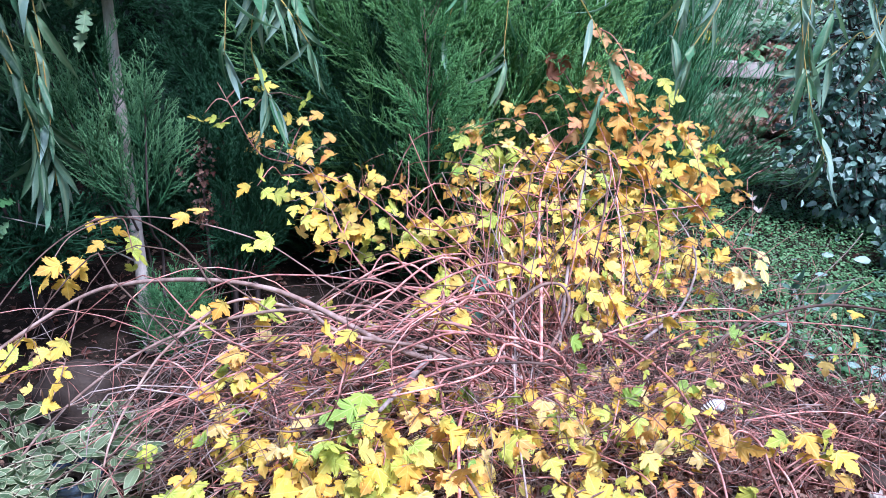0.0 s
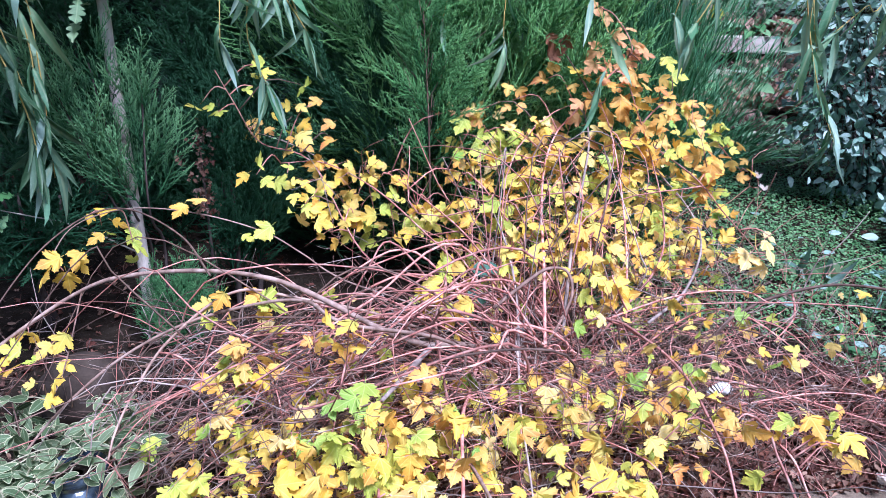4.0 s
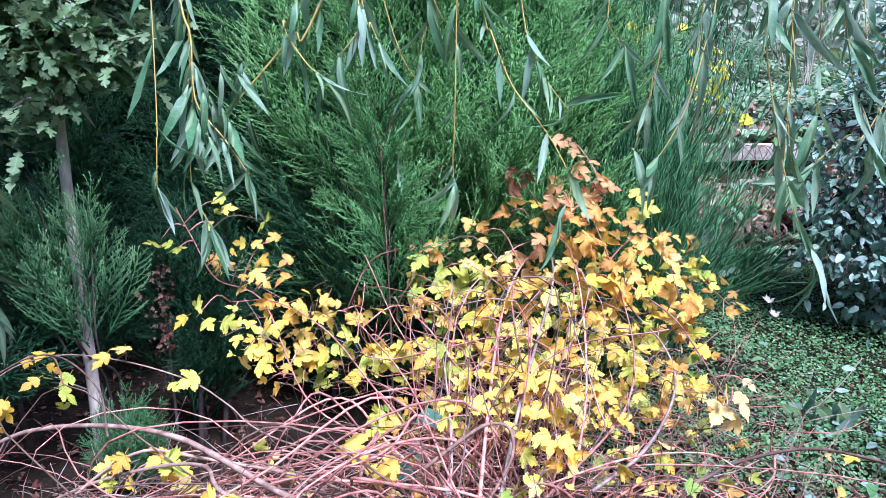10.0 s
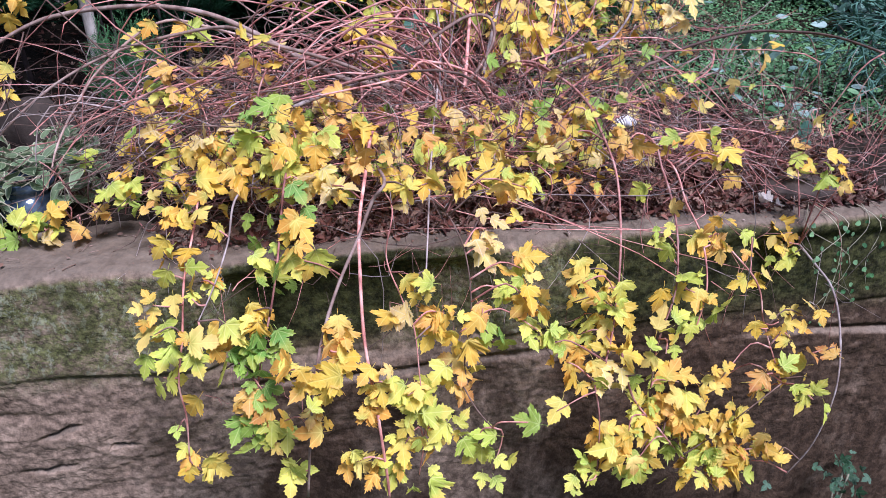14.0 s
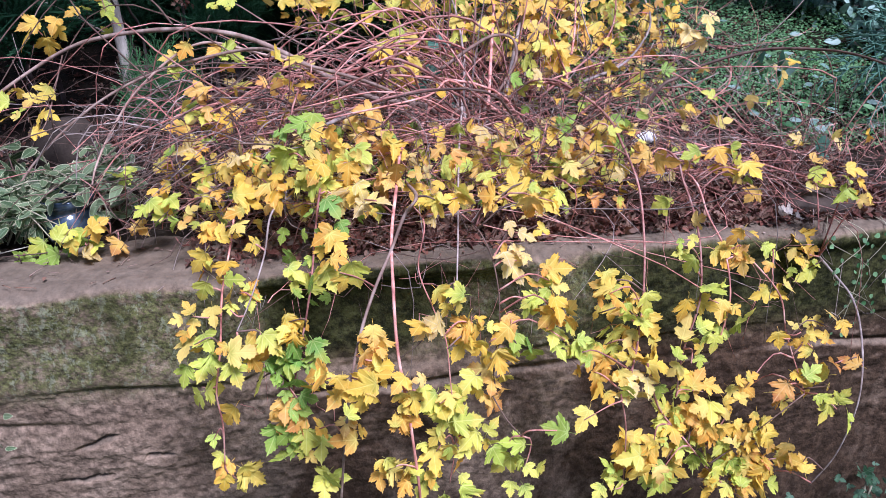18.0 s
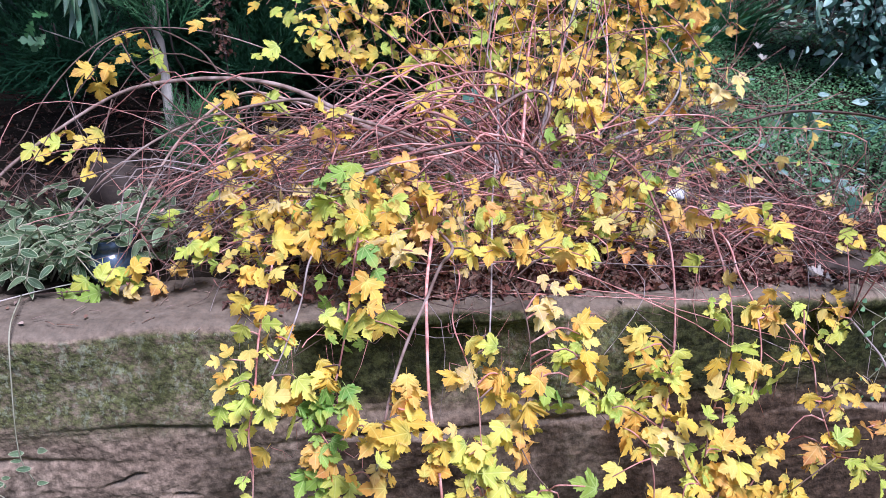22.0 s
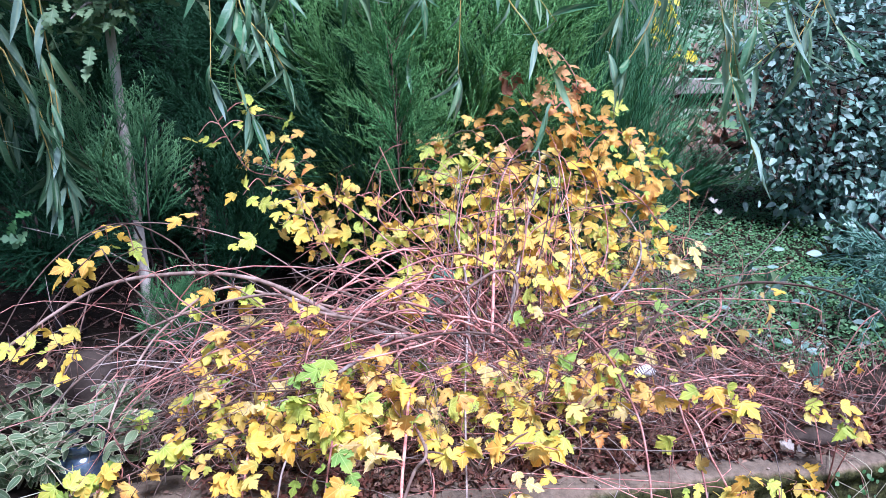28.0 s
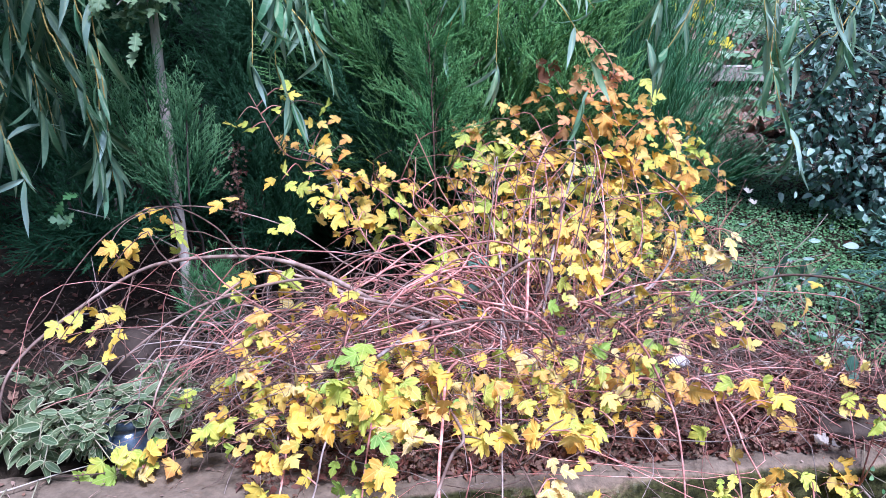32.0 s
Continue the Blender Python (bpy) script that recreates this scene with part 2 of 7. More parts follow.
CANE = {
    "R": rough_material("cane_red_brown", [(0.18, 0.058, 0.046), (0.53, 0.22, 0.165), (0.68, 0.43, 0.34)], 60, 0.6, 0.5, 0.0015, (1, 1, 0.5), 0.35, 0.40),
    "K": rough_material("cane_dark_brown", [(0.075, 0.045, 0.034), (0.16, 0.098, 0.070), (0.25, 0.16, 0.12)], 60, 0.7, 0.5, 0.0015, (1, 1, 0.5), 0.3, 0.35),
    "T": rough_material("cane_tan", [(0.20, 0.120, 0.088), (0.38, 0.25, 0.185), (0.56, 0.42, 0.335)], 60, 0.65, 0.5, 0.0015, (1, 1, 0.5), 0.35, 0.25),
    "W": rough_material("cane_grey", [(0.20, 0.15, 0.125), (0.34, 0.265, 0.22), (0.52, 0.43, 0.37)], 60, 0.75, 0.5, 0.0015, (1, 1, 0.5), 0.25, 0.30),
}
BARK = rough_material("oak_bark", [(0.20, 0.175, 0.14), (0.39, 0.345, 0.285), (0.55, 0.49, 0.42)], 45, 0.85, 0.8, 0.004, (1, 1, 0.35))
DARK_BARK = rough_material("dark_bark", [(0.035, 0.028, 0.024), (0.08, 0.06, 0.05), (0.13, 0.10, 0.085)], 45, 0.85, 0.8, 0.004, (1, 1, 0.4))
SPRAY = {"spots": 0.78, "glow": 0.12, "rough": 0.6, "scale": 20, "kind": "spray"}
CYPRESS = leaf_material("cypress_green", [(0.024, 0.115, 0.036), (0.045, 0.170, 0.050), (0.072, 0.225, 0.066)], (0.10, 0.15, 0.04), rib=(0.22, 0.47, 0.15), **SPRAY)
# darker copy of the cypress green, with shade put into the colour
CYPRESS_SHADED = leaf_material("cypress_shaded_green", [(0.014, 0.055, 0.024), (0.026, 0.085, 0.038)], (0.05, 0.08, 0.03), rib=(0.040, 0.115, 0.050), **SPRAY)
CYPRESS_MID = leaf_material("cypress_mid_green", [(0.028, 0.11, 0.036), (0.050, 0.17, 0.056)], (0.06, 0.11, 0.03), rib=(0.12, 0.27, 0.10), **SPRAY)
JUNIPER = leaf_material("juniper_green", [(0.026, 0.105, 0.040), (0.050, 0.165, 0.060)], (0.11, 0.17, 0.06), rib=(0.21, 0.41, 0.17), **SPRAY)
JUNIPER_BLUE = leaf_material("juniper_blue_green", [(0.07, 0.17, 0.115), (0.11, 0.23, 0.16)], (0.12, 0.18, 0.10), rib=(0.18, 0.33, 0.235), **SPRAY)
BROOM = leaf_material("broom_green", [(0.038, 0.16, 0.058), (0.072, 0.24, 0.090), (0.14, 0.34, 0.14)], (0.12, 0.18, 0.05), 0.78, 0.08, 0.55, 20)
WILLOW = leaf_material("willow_leaf", [(0.075, 0.20, 0.085), (0.13, 0.28, 0.14), (0.32, 0.45, 0.36), (0.19, 0.33, 0.14)], (0.26, 0.26, 0.08), 0.76, 0.30, 0.42, 40, "pinnate", (0.42, 0.50, 0.28), heart=(0.16, 0.31, 0.15))
# darkened copy of the willow leaf: shade of the west end in its colour
WILLOW_SHADED = leaf_material("willow_leaf_shaded", [(0.030, 0.078, 0.032), (0.052, 0.120, 0.052), (0.10, 0.175, 0.098)], (0.10, 0.12, 0.06), 0.78, 0.25, 0.45, 40, "pinnate", (0.20, 0.28, 0.14))
WILLOW_TWIG = rough_material("willow_twig", [(0.40, 0.27, 0.055), (0.62, 0.46, 0.13), (0.52, 0.26, 0.08)], 40, 0.5, 0.2, 0.001)
OAK = leaf_material("oak_leaf", [(0.080, 0.165, 0.066), (0.15, 0.255, 0.11), (0.26, 0.37, 0.18)], (0.20, 0.18, 0.07), 0.74, 0.25, 0.45, 45, "pinnate", (0.34, 0.42, 0.20))
GLOSSY = leaf_material("evergreen_leaf", [(0.098, 0.21, 0.145), (0.19, 0.32, 0.235), (0.37, 0.49, 0.41)], (0.10, 0.14, 0.08), 0.78, 0.15, 0.42, 35, "pinnate", (0.30, 0.42, 0.34))
HERB = leaf_material("groundcover_leaf", [(0.044, 0.145, 0.042), (0.10, 0.25, 0.078), (0.23, 0.40, 0.17), (0.115, 0.23, 0.105)], (0.22, 0.28, 0.06), 0.75, 0.28, 0.5, 40)
SILVER = leaf_material("silver_leaf", [(0.22, 0.36, 0.28), (0.36, 0.48, 0.41)], (0.12, 0.26, 0.16), 0.55, 0.25, 0.5, 90, "pinnate", (0.12, 0.26, 0.15))
PERIWINKLE = leaf_material("periwinkle_green", [(0.065, 0.115, 0.045), (0.12, 0.175, 0.075), (0.20, 0.26, 0.125)], (0.34, 0.40, 0.22), 0.62, 0.25, 0.45, 50, "pinnate", (0.34, 0.44, 0.24))
CREAM = leaf_material("periwinkle_cream", [(0.40, 0.43, 0.23), (0.58, 0.58, 0.35)], (0.40, 0.48, 0.26), 0.72, 0.3, 0.45, 50)
VINE_STEM = rough_material("vine_stem", [(0.24, 0.22, 0.13), (0.42, 0.38, 0.25)], 50, 0.7, 0.3, 0.001)
LITTER = leaf_material("litter_leaf", [(0.060, 0.022, 0.014), (0.15, 0.050, 0.030), (0.24, 0.10, 0.060), (0.085, 0.040, 0.026), (0.36, 0.22, 0.14), (0.075, 0.036, 0.022)], (0.05, 0.03, 0.025), 0.66, 0.08, 0.7, 60)
DRY = leaf_material("dry_leaf_pale", [(0.30, 0.18, 0.12), (0.46, 0.33, 0.25), (0.20, 0.11, 0.07), (0.38, 0.20, 0.12)], (0.12, 0.07, 0.05), 0.70, 0.15, 0.75, 60)
PETAL = leaf_material("yellow_petal", [(0.85, 0.70, 0.02), (0.88, 0.76, 0.04)], (0.75, 0.45, 0.02), 0.8, 0.3, 0.5, 60)


def soil_material():
    m, nt, bsdf = nodes_of("soil")
    c = ramp(nt, noisy(nt, 14, 8, 0.7), [(0.3, (0.014, 0.010, 0.007)), (0.5, (0.034, 0.025, 0.016)), (0.7, (0.066, 0.050, 0.033))])
    grit = ramp(nt, noisy(nt, 160, 3, 0.7), [(0.62, (0, 0, 0)), (0.70, (1, 1, 1))])
    c = mix(nt, maths(nt, "MULTIPLY", grit, 0.5), c, (0.22, 0.17, 0.14))
    # turf on the path side of the wall and on the far land
    geo, place = nt.nodes.new("ShaderNodeNewGeometry"), nt.nodes.new("ShaderNodeSeparateXYZ")
    nt.links.new(geo.outputs["Position"], place.inputs[0])
    front = maths(nt, "LESS_THAN", place.outputs["Y"], -0.25)
    far = maths(nt, "GREATER_THAN", place.outputs["Y"], 4.6)
    wide = maths(nt, "GREATER_THAN", maths(nt, "ABSOLUTE", place.outputs["X"]), 3.2)
    land = maths(nt, "MAXIMUM", front, maths(nt, "MAXIMUM", far, wide))
    patchy = ramp(nt, noisy(nt, 2.5, 8, 0.75), [(0.36, (0, 0, 0)), (0.52, (1, 1, 1))])
    turf = ramp(nt, noisy(nt, 90, 5, 0.8), [(0.35, (0.030, 0.060, 0.014)), (0.65, (0.11, 0.16, 0.045))])
    c = mix(nt, maths(nt, "MULTIPLY", land, patchy), c, turf)
    nt.links.new(c, bsdf.inputs["Base Color"])
    bsdf.inputs["Roughness"].default_value = 0.95
    bsdf.inputs["Specular IOR Level"].default_value = 0.10
    bump(nt, bsdf, noisy(nt, 70, 8, 0.75), 1.0, 0.012)
    return m


def wall_material():
    """Weathered sandstone: bare and sandy on top, mossy along its upper face, brown below, darkened behind the shrub by
    damp and painted shade.
    """
    m, nt, bsdf = nodes_of("weathered_sandstone")
    geo = nt.nodes.new("ShaderNodeNewGeometry")
    place, facing = nt.nodes.new("ShaderNodeSeparateXYZ"), nt.nodes.new("ShaderNodeSeparateXYZ")
    nt.links.new(geo.outputs["Position"], place.inputs[0])
    nt.links.new(geo.outputs["Normal"], facing.inputs[0])
    grain = ramp(nt, noisy(nt, 9, 8, 0.7), [(0.28, (0.125, 0.086, 0.055)), (0.5, (0.225, 0.158, 0.104)), (0.72, (0.33, 0.243, 0.164))])
    fine = ramp(nt, noisy(nt, 70, 3, 0.65), [(0.36, (0.50, 0.50, 0.50)), (0.5, (0.95, 0.95, 0.95)), (0.64, (1.40, 1.40, 1.40))])
    c = mix(nt, 1.0, grain, fine, "MULTIPLY")
    bare = ramp(nt, facing.outputs["Z"], [(0.55, (0, 0, 0)), (0.9, (1, 1, 1))])
    sandy = ramp(nt, noisy(nt, 30, 7, 0.75), [(0.3, (0.105, 0.080, 0.053)), (0.7, (0.200, 0.160, 0.112))])
    c = mix(nt, maths(nt, "MULTIPLY", bare, 0.75), c, sandy)
    # moss on the upper course
    course = ramp(nt, place.outputs["Z"], [(0.76, (0, 0, 0)), (0.82, (1, 1, 1))])
    patchy = ramp(nt, noisy(nt, 24, 9, 0.85, (1, 1, 1.3)), [(0.38, (0, 0, 0)), (0.52, (1, 1, 1))])
    upright = ramp(nt, facing.outputs["Z"], [(0.3, (1, 1, 1)), (0.75, (0, 0, 0))])
    moss = maths(nt, "MULTIPLY", maths(nt, "MULTIPLY", course, patchy), upright)
    moss_colour = ramp(nt, noisy(nt, 120, 4, 0.75), [(0.38, (0.016, 0.020, 0.005)), (0.62, (0.155, 0.165, 0.048))])
    c = mix(nt, maths(nt, "MULTIPLY", moss, 0.85), c, moss_colour)
    # pale lichen crust
    crust = ramp(nt, noisy(nt, 75, 5, 0.8, (1, 1, 0.6)), [(0.54, (0, 0, 0)), (0.59, (1, 1, 1))])
    c = mix(nt, maths(nt, "MULTIPLY", maths(nt, "MULTIPLY", crust, maths(nt, "MULTIPLY", course, upright)), 0.42), c, (0.32, 0.33, 0.21))
    # damp stains, together with the shade behind the shrub painted into the stone
    drip_shade = ramp(nt, maths(nt, "ADD", maths(nt, "MULTIPLY", place.outputs["X"], 0.25), 0.5),
                [(0.395, (0, 0, 0)), (0.415, (1, 1, 1)), (0.46, (0.8, 0.8, 0.8)), (0.49, (0.25, 0.25, 0.25)), (0.53, (0.35, 0.35, 0.35)), (0.56, (1, 1, 1)), (0.8, (1, 1, 1))])
    drip_shade = maths(nt, "MULTIPLY", drip_shade, ramp(nt, place.outputs["Z"], [(0.70, (0.80, 0.80, 0.80)), (0.80, (1, 1, 1))]))
    damp_shade = ramp(nt, maths(nt, "ADD", maths(nt, "MULTIPLY", drip_shade, 0.35), noisy(nt, 7.0, 5, 0.65, (1, 1, 0.7))), [(0.55, (0, 0, 0)), (0.73, (1, 1, 1))])
    c = mix(nt, maths(nt, "MULTIPLY", maths(nt, "MULTIPLY", damp_shade, upright), 0.94), c, mix(nt, course, ramp(nt, noisy(nt, 50, 4, 0.8), [(0.42, (0.026, 0.015, 0.008)), (0.60, (0.074, 0.045, 0.025))]), ramp(nt, noisy(nt, 50, 4, 0.8), [(0.42, (0.012, 0.013, 0.004)), (0.60, (0.066, 0.066, 0.020))])))
    nt.links.new(c, bsdf.inputs["Base Color"])
    bsdf.inputs["Roughness"].default_value = 0.9
    bsdf.inputs["Specular IOR Level"].default_value = 0.12
    relief = maths(nt, "ADD", noisy(nt, 40, 4, 0.68), maths(nt, "MULTIPLY", noisy(nt, 220, 2, 0.5), 0.30))
    bump(nt, bsdf, relief, 0.9, 0.0055)
    return m


SOIL, STONE = soil_material(), wall_material()
ROCK = rough_material("brown_rock", [(0.026, 0.018, 0.012), (0.052, 0.037, 0.026), (0.095, 0.070, 0.050)], 14, 0.85, 0.8, 0.006)
TIMBER = rough_material("grey_timber", [(0.32, 0.27, 0.22), (0.46, 0.40, 0.33), (0.58, 0.52, 0.44)], 16, 0.85, 0.6, 0.004, (0.25, 2, 2))
GLAZE = rough_material("blue_glaze", [(0.022, 0.034, 0.050), (0.048, 0.074, 0.105), (0.13, 0.17, 0.21)], 30, 0.12, 0.15, 0.001, gloss=0.9, own=0.0)
SACK = rough_material("white_sack", [(0.72, 0.72, 0.72), (0.80, 0.80, 0.80), (0.84, 0.84, 0.83)], 20, 0.45, 0.4, 0.004, gloss=0.4, own=0.0)
PRINT = rough_material("blue_print", [(0.03, 0.12, 0.28), (0.05, 0.17, 0.36)], 30, 0.5, 0.1, 0.001, own=0.0)
SHELL = rough_material("chalky_shell", [(0.62, 0.58, 0.54), (0.74, 0.71, 0.67)], 60, 0.6, 0.3, 0.001, own=0.0)
# near-black so that the gaps behind the conifers carry painted shade
SHADE_BACKDROP = rough_material("far_hedge", [(0.010, 0.022, 0.014), (0.020, 0.042, 0.026), (0.035, 0.065, 0.038)], 6, 0.95, 1.0, 0.05)
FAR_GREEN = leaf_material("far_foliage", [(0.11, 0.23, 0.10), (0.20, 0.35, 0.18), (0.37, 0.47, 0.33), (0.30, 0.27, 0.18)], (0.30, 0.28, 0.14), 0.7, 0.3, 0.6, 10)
# distance haze is painted in as paler, greyer greens
HAZY = leaf_material("haze_tinted_foliage", [(0.20, 0.31, 0.17), (0.36, 0.47, 0.31), (0.52, 0.58, 0.46), (0.38, 0.34, 0.24)], (0.30, 0.28, 0.16), 0.7, 0.35, 0.6, 10)
GRASS = leaf_material("path_grass", [(0.06, 0.14, 0.035), (0.10, 0.19, 0.05)], (0.18, 0.17, 0.07), 0.7, 0.2, 0.6, 10)

# ---- building helpers ----
rng = np.random.default_rng(7)


class Soup:
    """Triangles gathered for one mesh."""

    def __init__(self):
        self.v, self.f, self.m, self.own, self.n = [], [], [], [], 0

    def put(self, shape, matrix=None, slot=0, own=None):
        v, f = shape[0], shape[1]
        self.own.append(v if own is None else own)
        if matrix is not None:
            v = v @ matrix[:3, :3].T + matrix[:3, 3]
        self.v.append(v)
        self.f.append(f + self.n)
        self.m.append(shape[2] if len(shape) > 2 else np.full(len(f), slot))
        self.n += len(v)
        return self

    def shape(self):
        return np.concatenate(self.v), np.concatenate(self.f), np.concatenate(self.m)

    def mesh(self, name, smooth=True):
        v, f, slots = self.shape()
        me = bpy.data.meshes.new(name)
        me.vertices.add(len(v))
        me.vertices.foreach_set("co", v.astype(np.float32).ravel())
        me.loops.add(3 * len(f))
        me.loops.foreach_set("vertex_index", f.astype(np.int32).ravel())
        me.polygons.add(len(f))
        me.polygons.foreach_set("loop_start", np.arange(0, 3 * len(f), 3, dtype=np.int32))
        me.polygons.foreach_set("material_index", slots.astype(np.int32))
        me.polygons.foreach_set("use_smooth", np.full(len(f), smooth))
        own = me.attributes.new("leaf_place", "FLOAT_VECTOR", "POINT")
        own.data.foreach_set("vector", np.concatenate(self.own).astype(np.float32).ravel())
        me.update(calc_edges=True)
        return me


def thing(name, base, label, category, group="", kind=""):
    """An Empty at the base of a thing, to which its parts belong."""
    root = new(name)
    root.empty_display_size = 0.05
    root.location = base
    return tagged(root, label, category, group, kind)


def under(ob, parent, matrix=None):
    """Makes ob a part of a thing or of a part, with its place given in the world."""
    ob.parent = parent
    top = parent
    while top.parent:
        top = top.parent
    ob.matrix_parent_inverse = Matrix.Translation(-top.location) if parent is top else Matrix()
    if matrix is not None:
        ob.matrix_basis = Matrix(matrix.tolist())
    return ob


def part(name, shape, material, parent=None, label="", kind="", smooth=True):
    soup = shape if isinstance(shape, Soup) else Soup().put(shape)
    me = soup.mesh(name, smooth)
    for m in material if isinstance(material, (list, tuple)) else (material,):
        me.materials.append(m)
    ob = new(name, me)
    if parent:
        under(ob, parent)
    return tagged(ob, label, kind=kind)


def unit(v):
    v = np.asarray(v, float)
    return v / (np.linalg.norm(v) + 1e-12)


def place(at, tip, face, size=1.0):
    """A matrix that lays a shape at a point: its +y along tip, its +z as near to face as may be."""
    y = unit(tip)
    x = np.cross(y, face)
    x = unit(x) if np.linalg.norm(x) > 1e-6 else unit(np.cross(y, (0.3, 0.5, 0.8)))
    m = np.eye(4)
    m[:3, 0], m[:3, 1], m[:3, 2], m[:3, 3] = x * size, y * size, np.cross(x, y) * size, at
    return m


def curve(points, count):
    """A smooth line through the points."""
    p = np.asarray(points, float)
    if len(p) == 2:
        return p[0] + (p[1] - p[0]) * np.linspace(0, 1, count)[:, None]
    q = np.vstack([2 * p[0] - p[1], p, 2 * p[-1] - p[-2]])
    u = np.linspace(0, len(p) - 1 - 1e-9, count)
    i = u.astype(int)
    t = (u - i)[:, None]
    a, b, c, d = q[i], q[i + 1], q[i + 2], q[i + 3]
    return 0.5 * (2 * b + (c - a) * t + (2 * a - 5 * b + 4 * c - d) * t**2 + (3 * b - a - 3 * c + d) * t**3)


def tube(points, r0, r1, sides=5, count=0, knots=0.0):
    """A tapering round stem along a smooth line."""
    line = curve(points, count or max(4, 4 * len(points)))
    n = len(line)
    ahead = np.gradient(line, axis=0)
    ahead /= np.linalg.norm(ahead, axis=1)[:, None] + 1e-12
    side = np.cross(ahead, (0.31, 0.22, 0.93))
    side /= np.linalg.norm(side, axis=1)[:, None] + 1e-12
    over = np.cross(ahead, side)
    r = np.linspace(r0, r1, n)
    if knots:
        r = r * (1 + knots * (np.sin(np.arange(n) * 2.4) > 0.75))
    a = np.linspace(0, 2 * math.pi, sides, endpoint=False)
    ring = np.cos(a)[None, :, None] * side[:, None] + np.sin(a)[None, :, None] * over[:, None]
    v = (line[:, None] + r[:, None, None] * ring).reshape(-1, 3)
    i, j = np.meshgrid(np.arange(n - 1), np.arange(sides), indexing="ij")
    k = (j + 1) % sides
    p00, p01, p10, p11 = i * sides + j, i * sides + k, (i + 1) * sides + j, (i + 1) * sides + k
    f = np.concatenate([np.stack([p00, p01, p11], -1).reshape(-1, 3), np.stack([p00, p11, p10], -1).reshape(-1, 3)])
    caps = [(0, m + 1, m) for m in range(1, sides - 1)] + [((n - 1) * sides, (n - 1) * sides + m, (n - 1) * sides + m + 1) for m in range(1, sides - 1)]
    return v, np.concatenate([f, np.array(caps)])


def sheet(grid):
    """A surface over a grid of points (rows, columns, 3)."""
    h, w = grid.shape[:2]
    i, j = np.meshgrid(np.arange(h - 1), np.arange(w - 1), indexing="ij")
    a, b, c, d = i * w + j, i * w + j + 1, (i + 1) * w + j + 1, (i + 1) * w + j
    return grid.reshape(-1, 3), np.concatenate([np.stack([a, b, c], -1).reshape(-1, 3), np.stack([a, c, d], -1).reshape(-1, 3)])


def ripple(p, scale, octaves=4):
    """Smooth noise, about -1 to 1, at points (n, 3): a sum of turned sines with shifted phases."""
    out, gain, total = np.zeros(len(p)), 1.0, 0.0
    turn = np.random.default_rng(11)
    for _ in range(octaves):
        for _ in range(4):
            d = unit(turn.normal(size=3)) * scale * turn.uniform(0.7, 1.4)
            out += gain * np.sin(p @ d + turn.uniform(0, 6.28) + 1.3 * np.sin(p @ d[[1, 2, 0]] * 0.6))
        total += 4 * gain
        gain, scale = gain * 0.55, scale * 2.1
    return out / total * 2


def grain(p, freq, octaves=4, fall=0.55, seed=5):
    """Value noise, about -1 to 1, at points (n, 3): hashed lattice points, smoothly joined."""
    out, gain, total = np.zeros(len(p)), 1.0, 0.0
    for k in range(octaves):
        q = p * freq + 17.3 * (k + seed)
        i = np.floor(q).astype(np.int64)
        t = q - i
        t = t * t * (3 - 2 * t)
        value = np.zeros(len(p))
        for dx in (0, 1):
            for dy in (0, 1):
                for dz in (0, 1):
                    h = (i[:, 0] + dx) * 73856093 ^ (i[:, 1] + dy) * 19349663 ^ (i[:, 2] + dz) * 83492791 ^ (seed * 2654435)
                    h = (h ^ (h >> 13)) * 1274126177 & 0x7FFFFFFF
                    h = (h ^ (h >> 15)) & 0xFFFF
                    w = np.where(dx, t[:, 0], 1 - t[:, 0]) * np.where(dy, t[:, 1], 1 - t[:, 1]) * np.where(dz, t[:, 2], 1 - t[:, 2])
                    value += w * (h / 32767.5 - 1)
        out += gain * value
        total += gain
        gain, freq = gain * fall, freq * 2.03
    return out / total


def outline_leaf(half, ribs, fold=0.2, curl=0.25, wave=0.03, seed=0, stalk=0.0, back=0.06, crumple=0.0):
    """A leaf of length 1 from the right half of its outline and points along its midrib; folded, curled, with a stalk."""
    turn = np.random.default_rng(seed)
    half = np.asarray(half, float)
    ribs = np.asarray(ribs, float)
    tip = len(half) - 1
    v = [(0, y, 0.0) for y in ribs]
    f = []
    for s in (1, -1):
        first = len(v)
        wobble = 1 + turn.uniform(-0.10, 0.10, len(half))
        v += [(s * x * k, y, 0.0) for (x, y), k in zip(half, wobble)]
        near = [int(np.abs(ribs - y + back).argmin()) for _, y in half]
        for i in range(tip):
            a, b = first + i, first + i + 1
            f.append((near[i], a, b) if s > 0 else (near[i], b, a))
            if near[i + 1] != near[i]:
                f.append((near[i], b, near[i + 1]) if s > 0 else (near[i], near[i + 1], b))
    v = np.array(v)
    across, along = v[:, 0], v[:, 1]
    v[:, 2] = fold * np.abs(across) - curl * along**2 - 0.35 * curl * np.abs(across) ** 1.5
    v[:, 2] += wave * np.sin(17 * across + turn.uniform(0, 6)) * np.cos(13 * along + turn.uniform(0, 6))
    v[len(ribs):, 2] += crumple * turn.normal(0, 1, len(v) - len(ribs))
    f = np.array(f)
    shape = (v, f, np.zeros(len(f), int))
    if stalk:
        st = tube([(0, 0.02, 0), (0.01, -stalk * 0.5, 0.015), (0.03, -stalk, -0.03)], 0.012, 0.010, 3, 4)
        shape = Soup().put(shape).put(st).shape()
    return shape


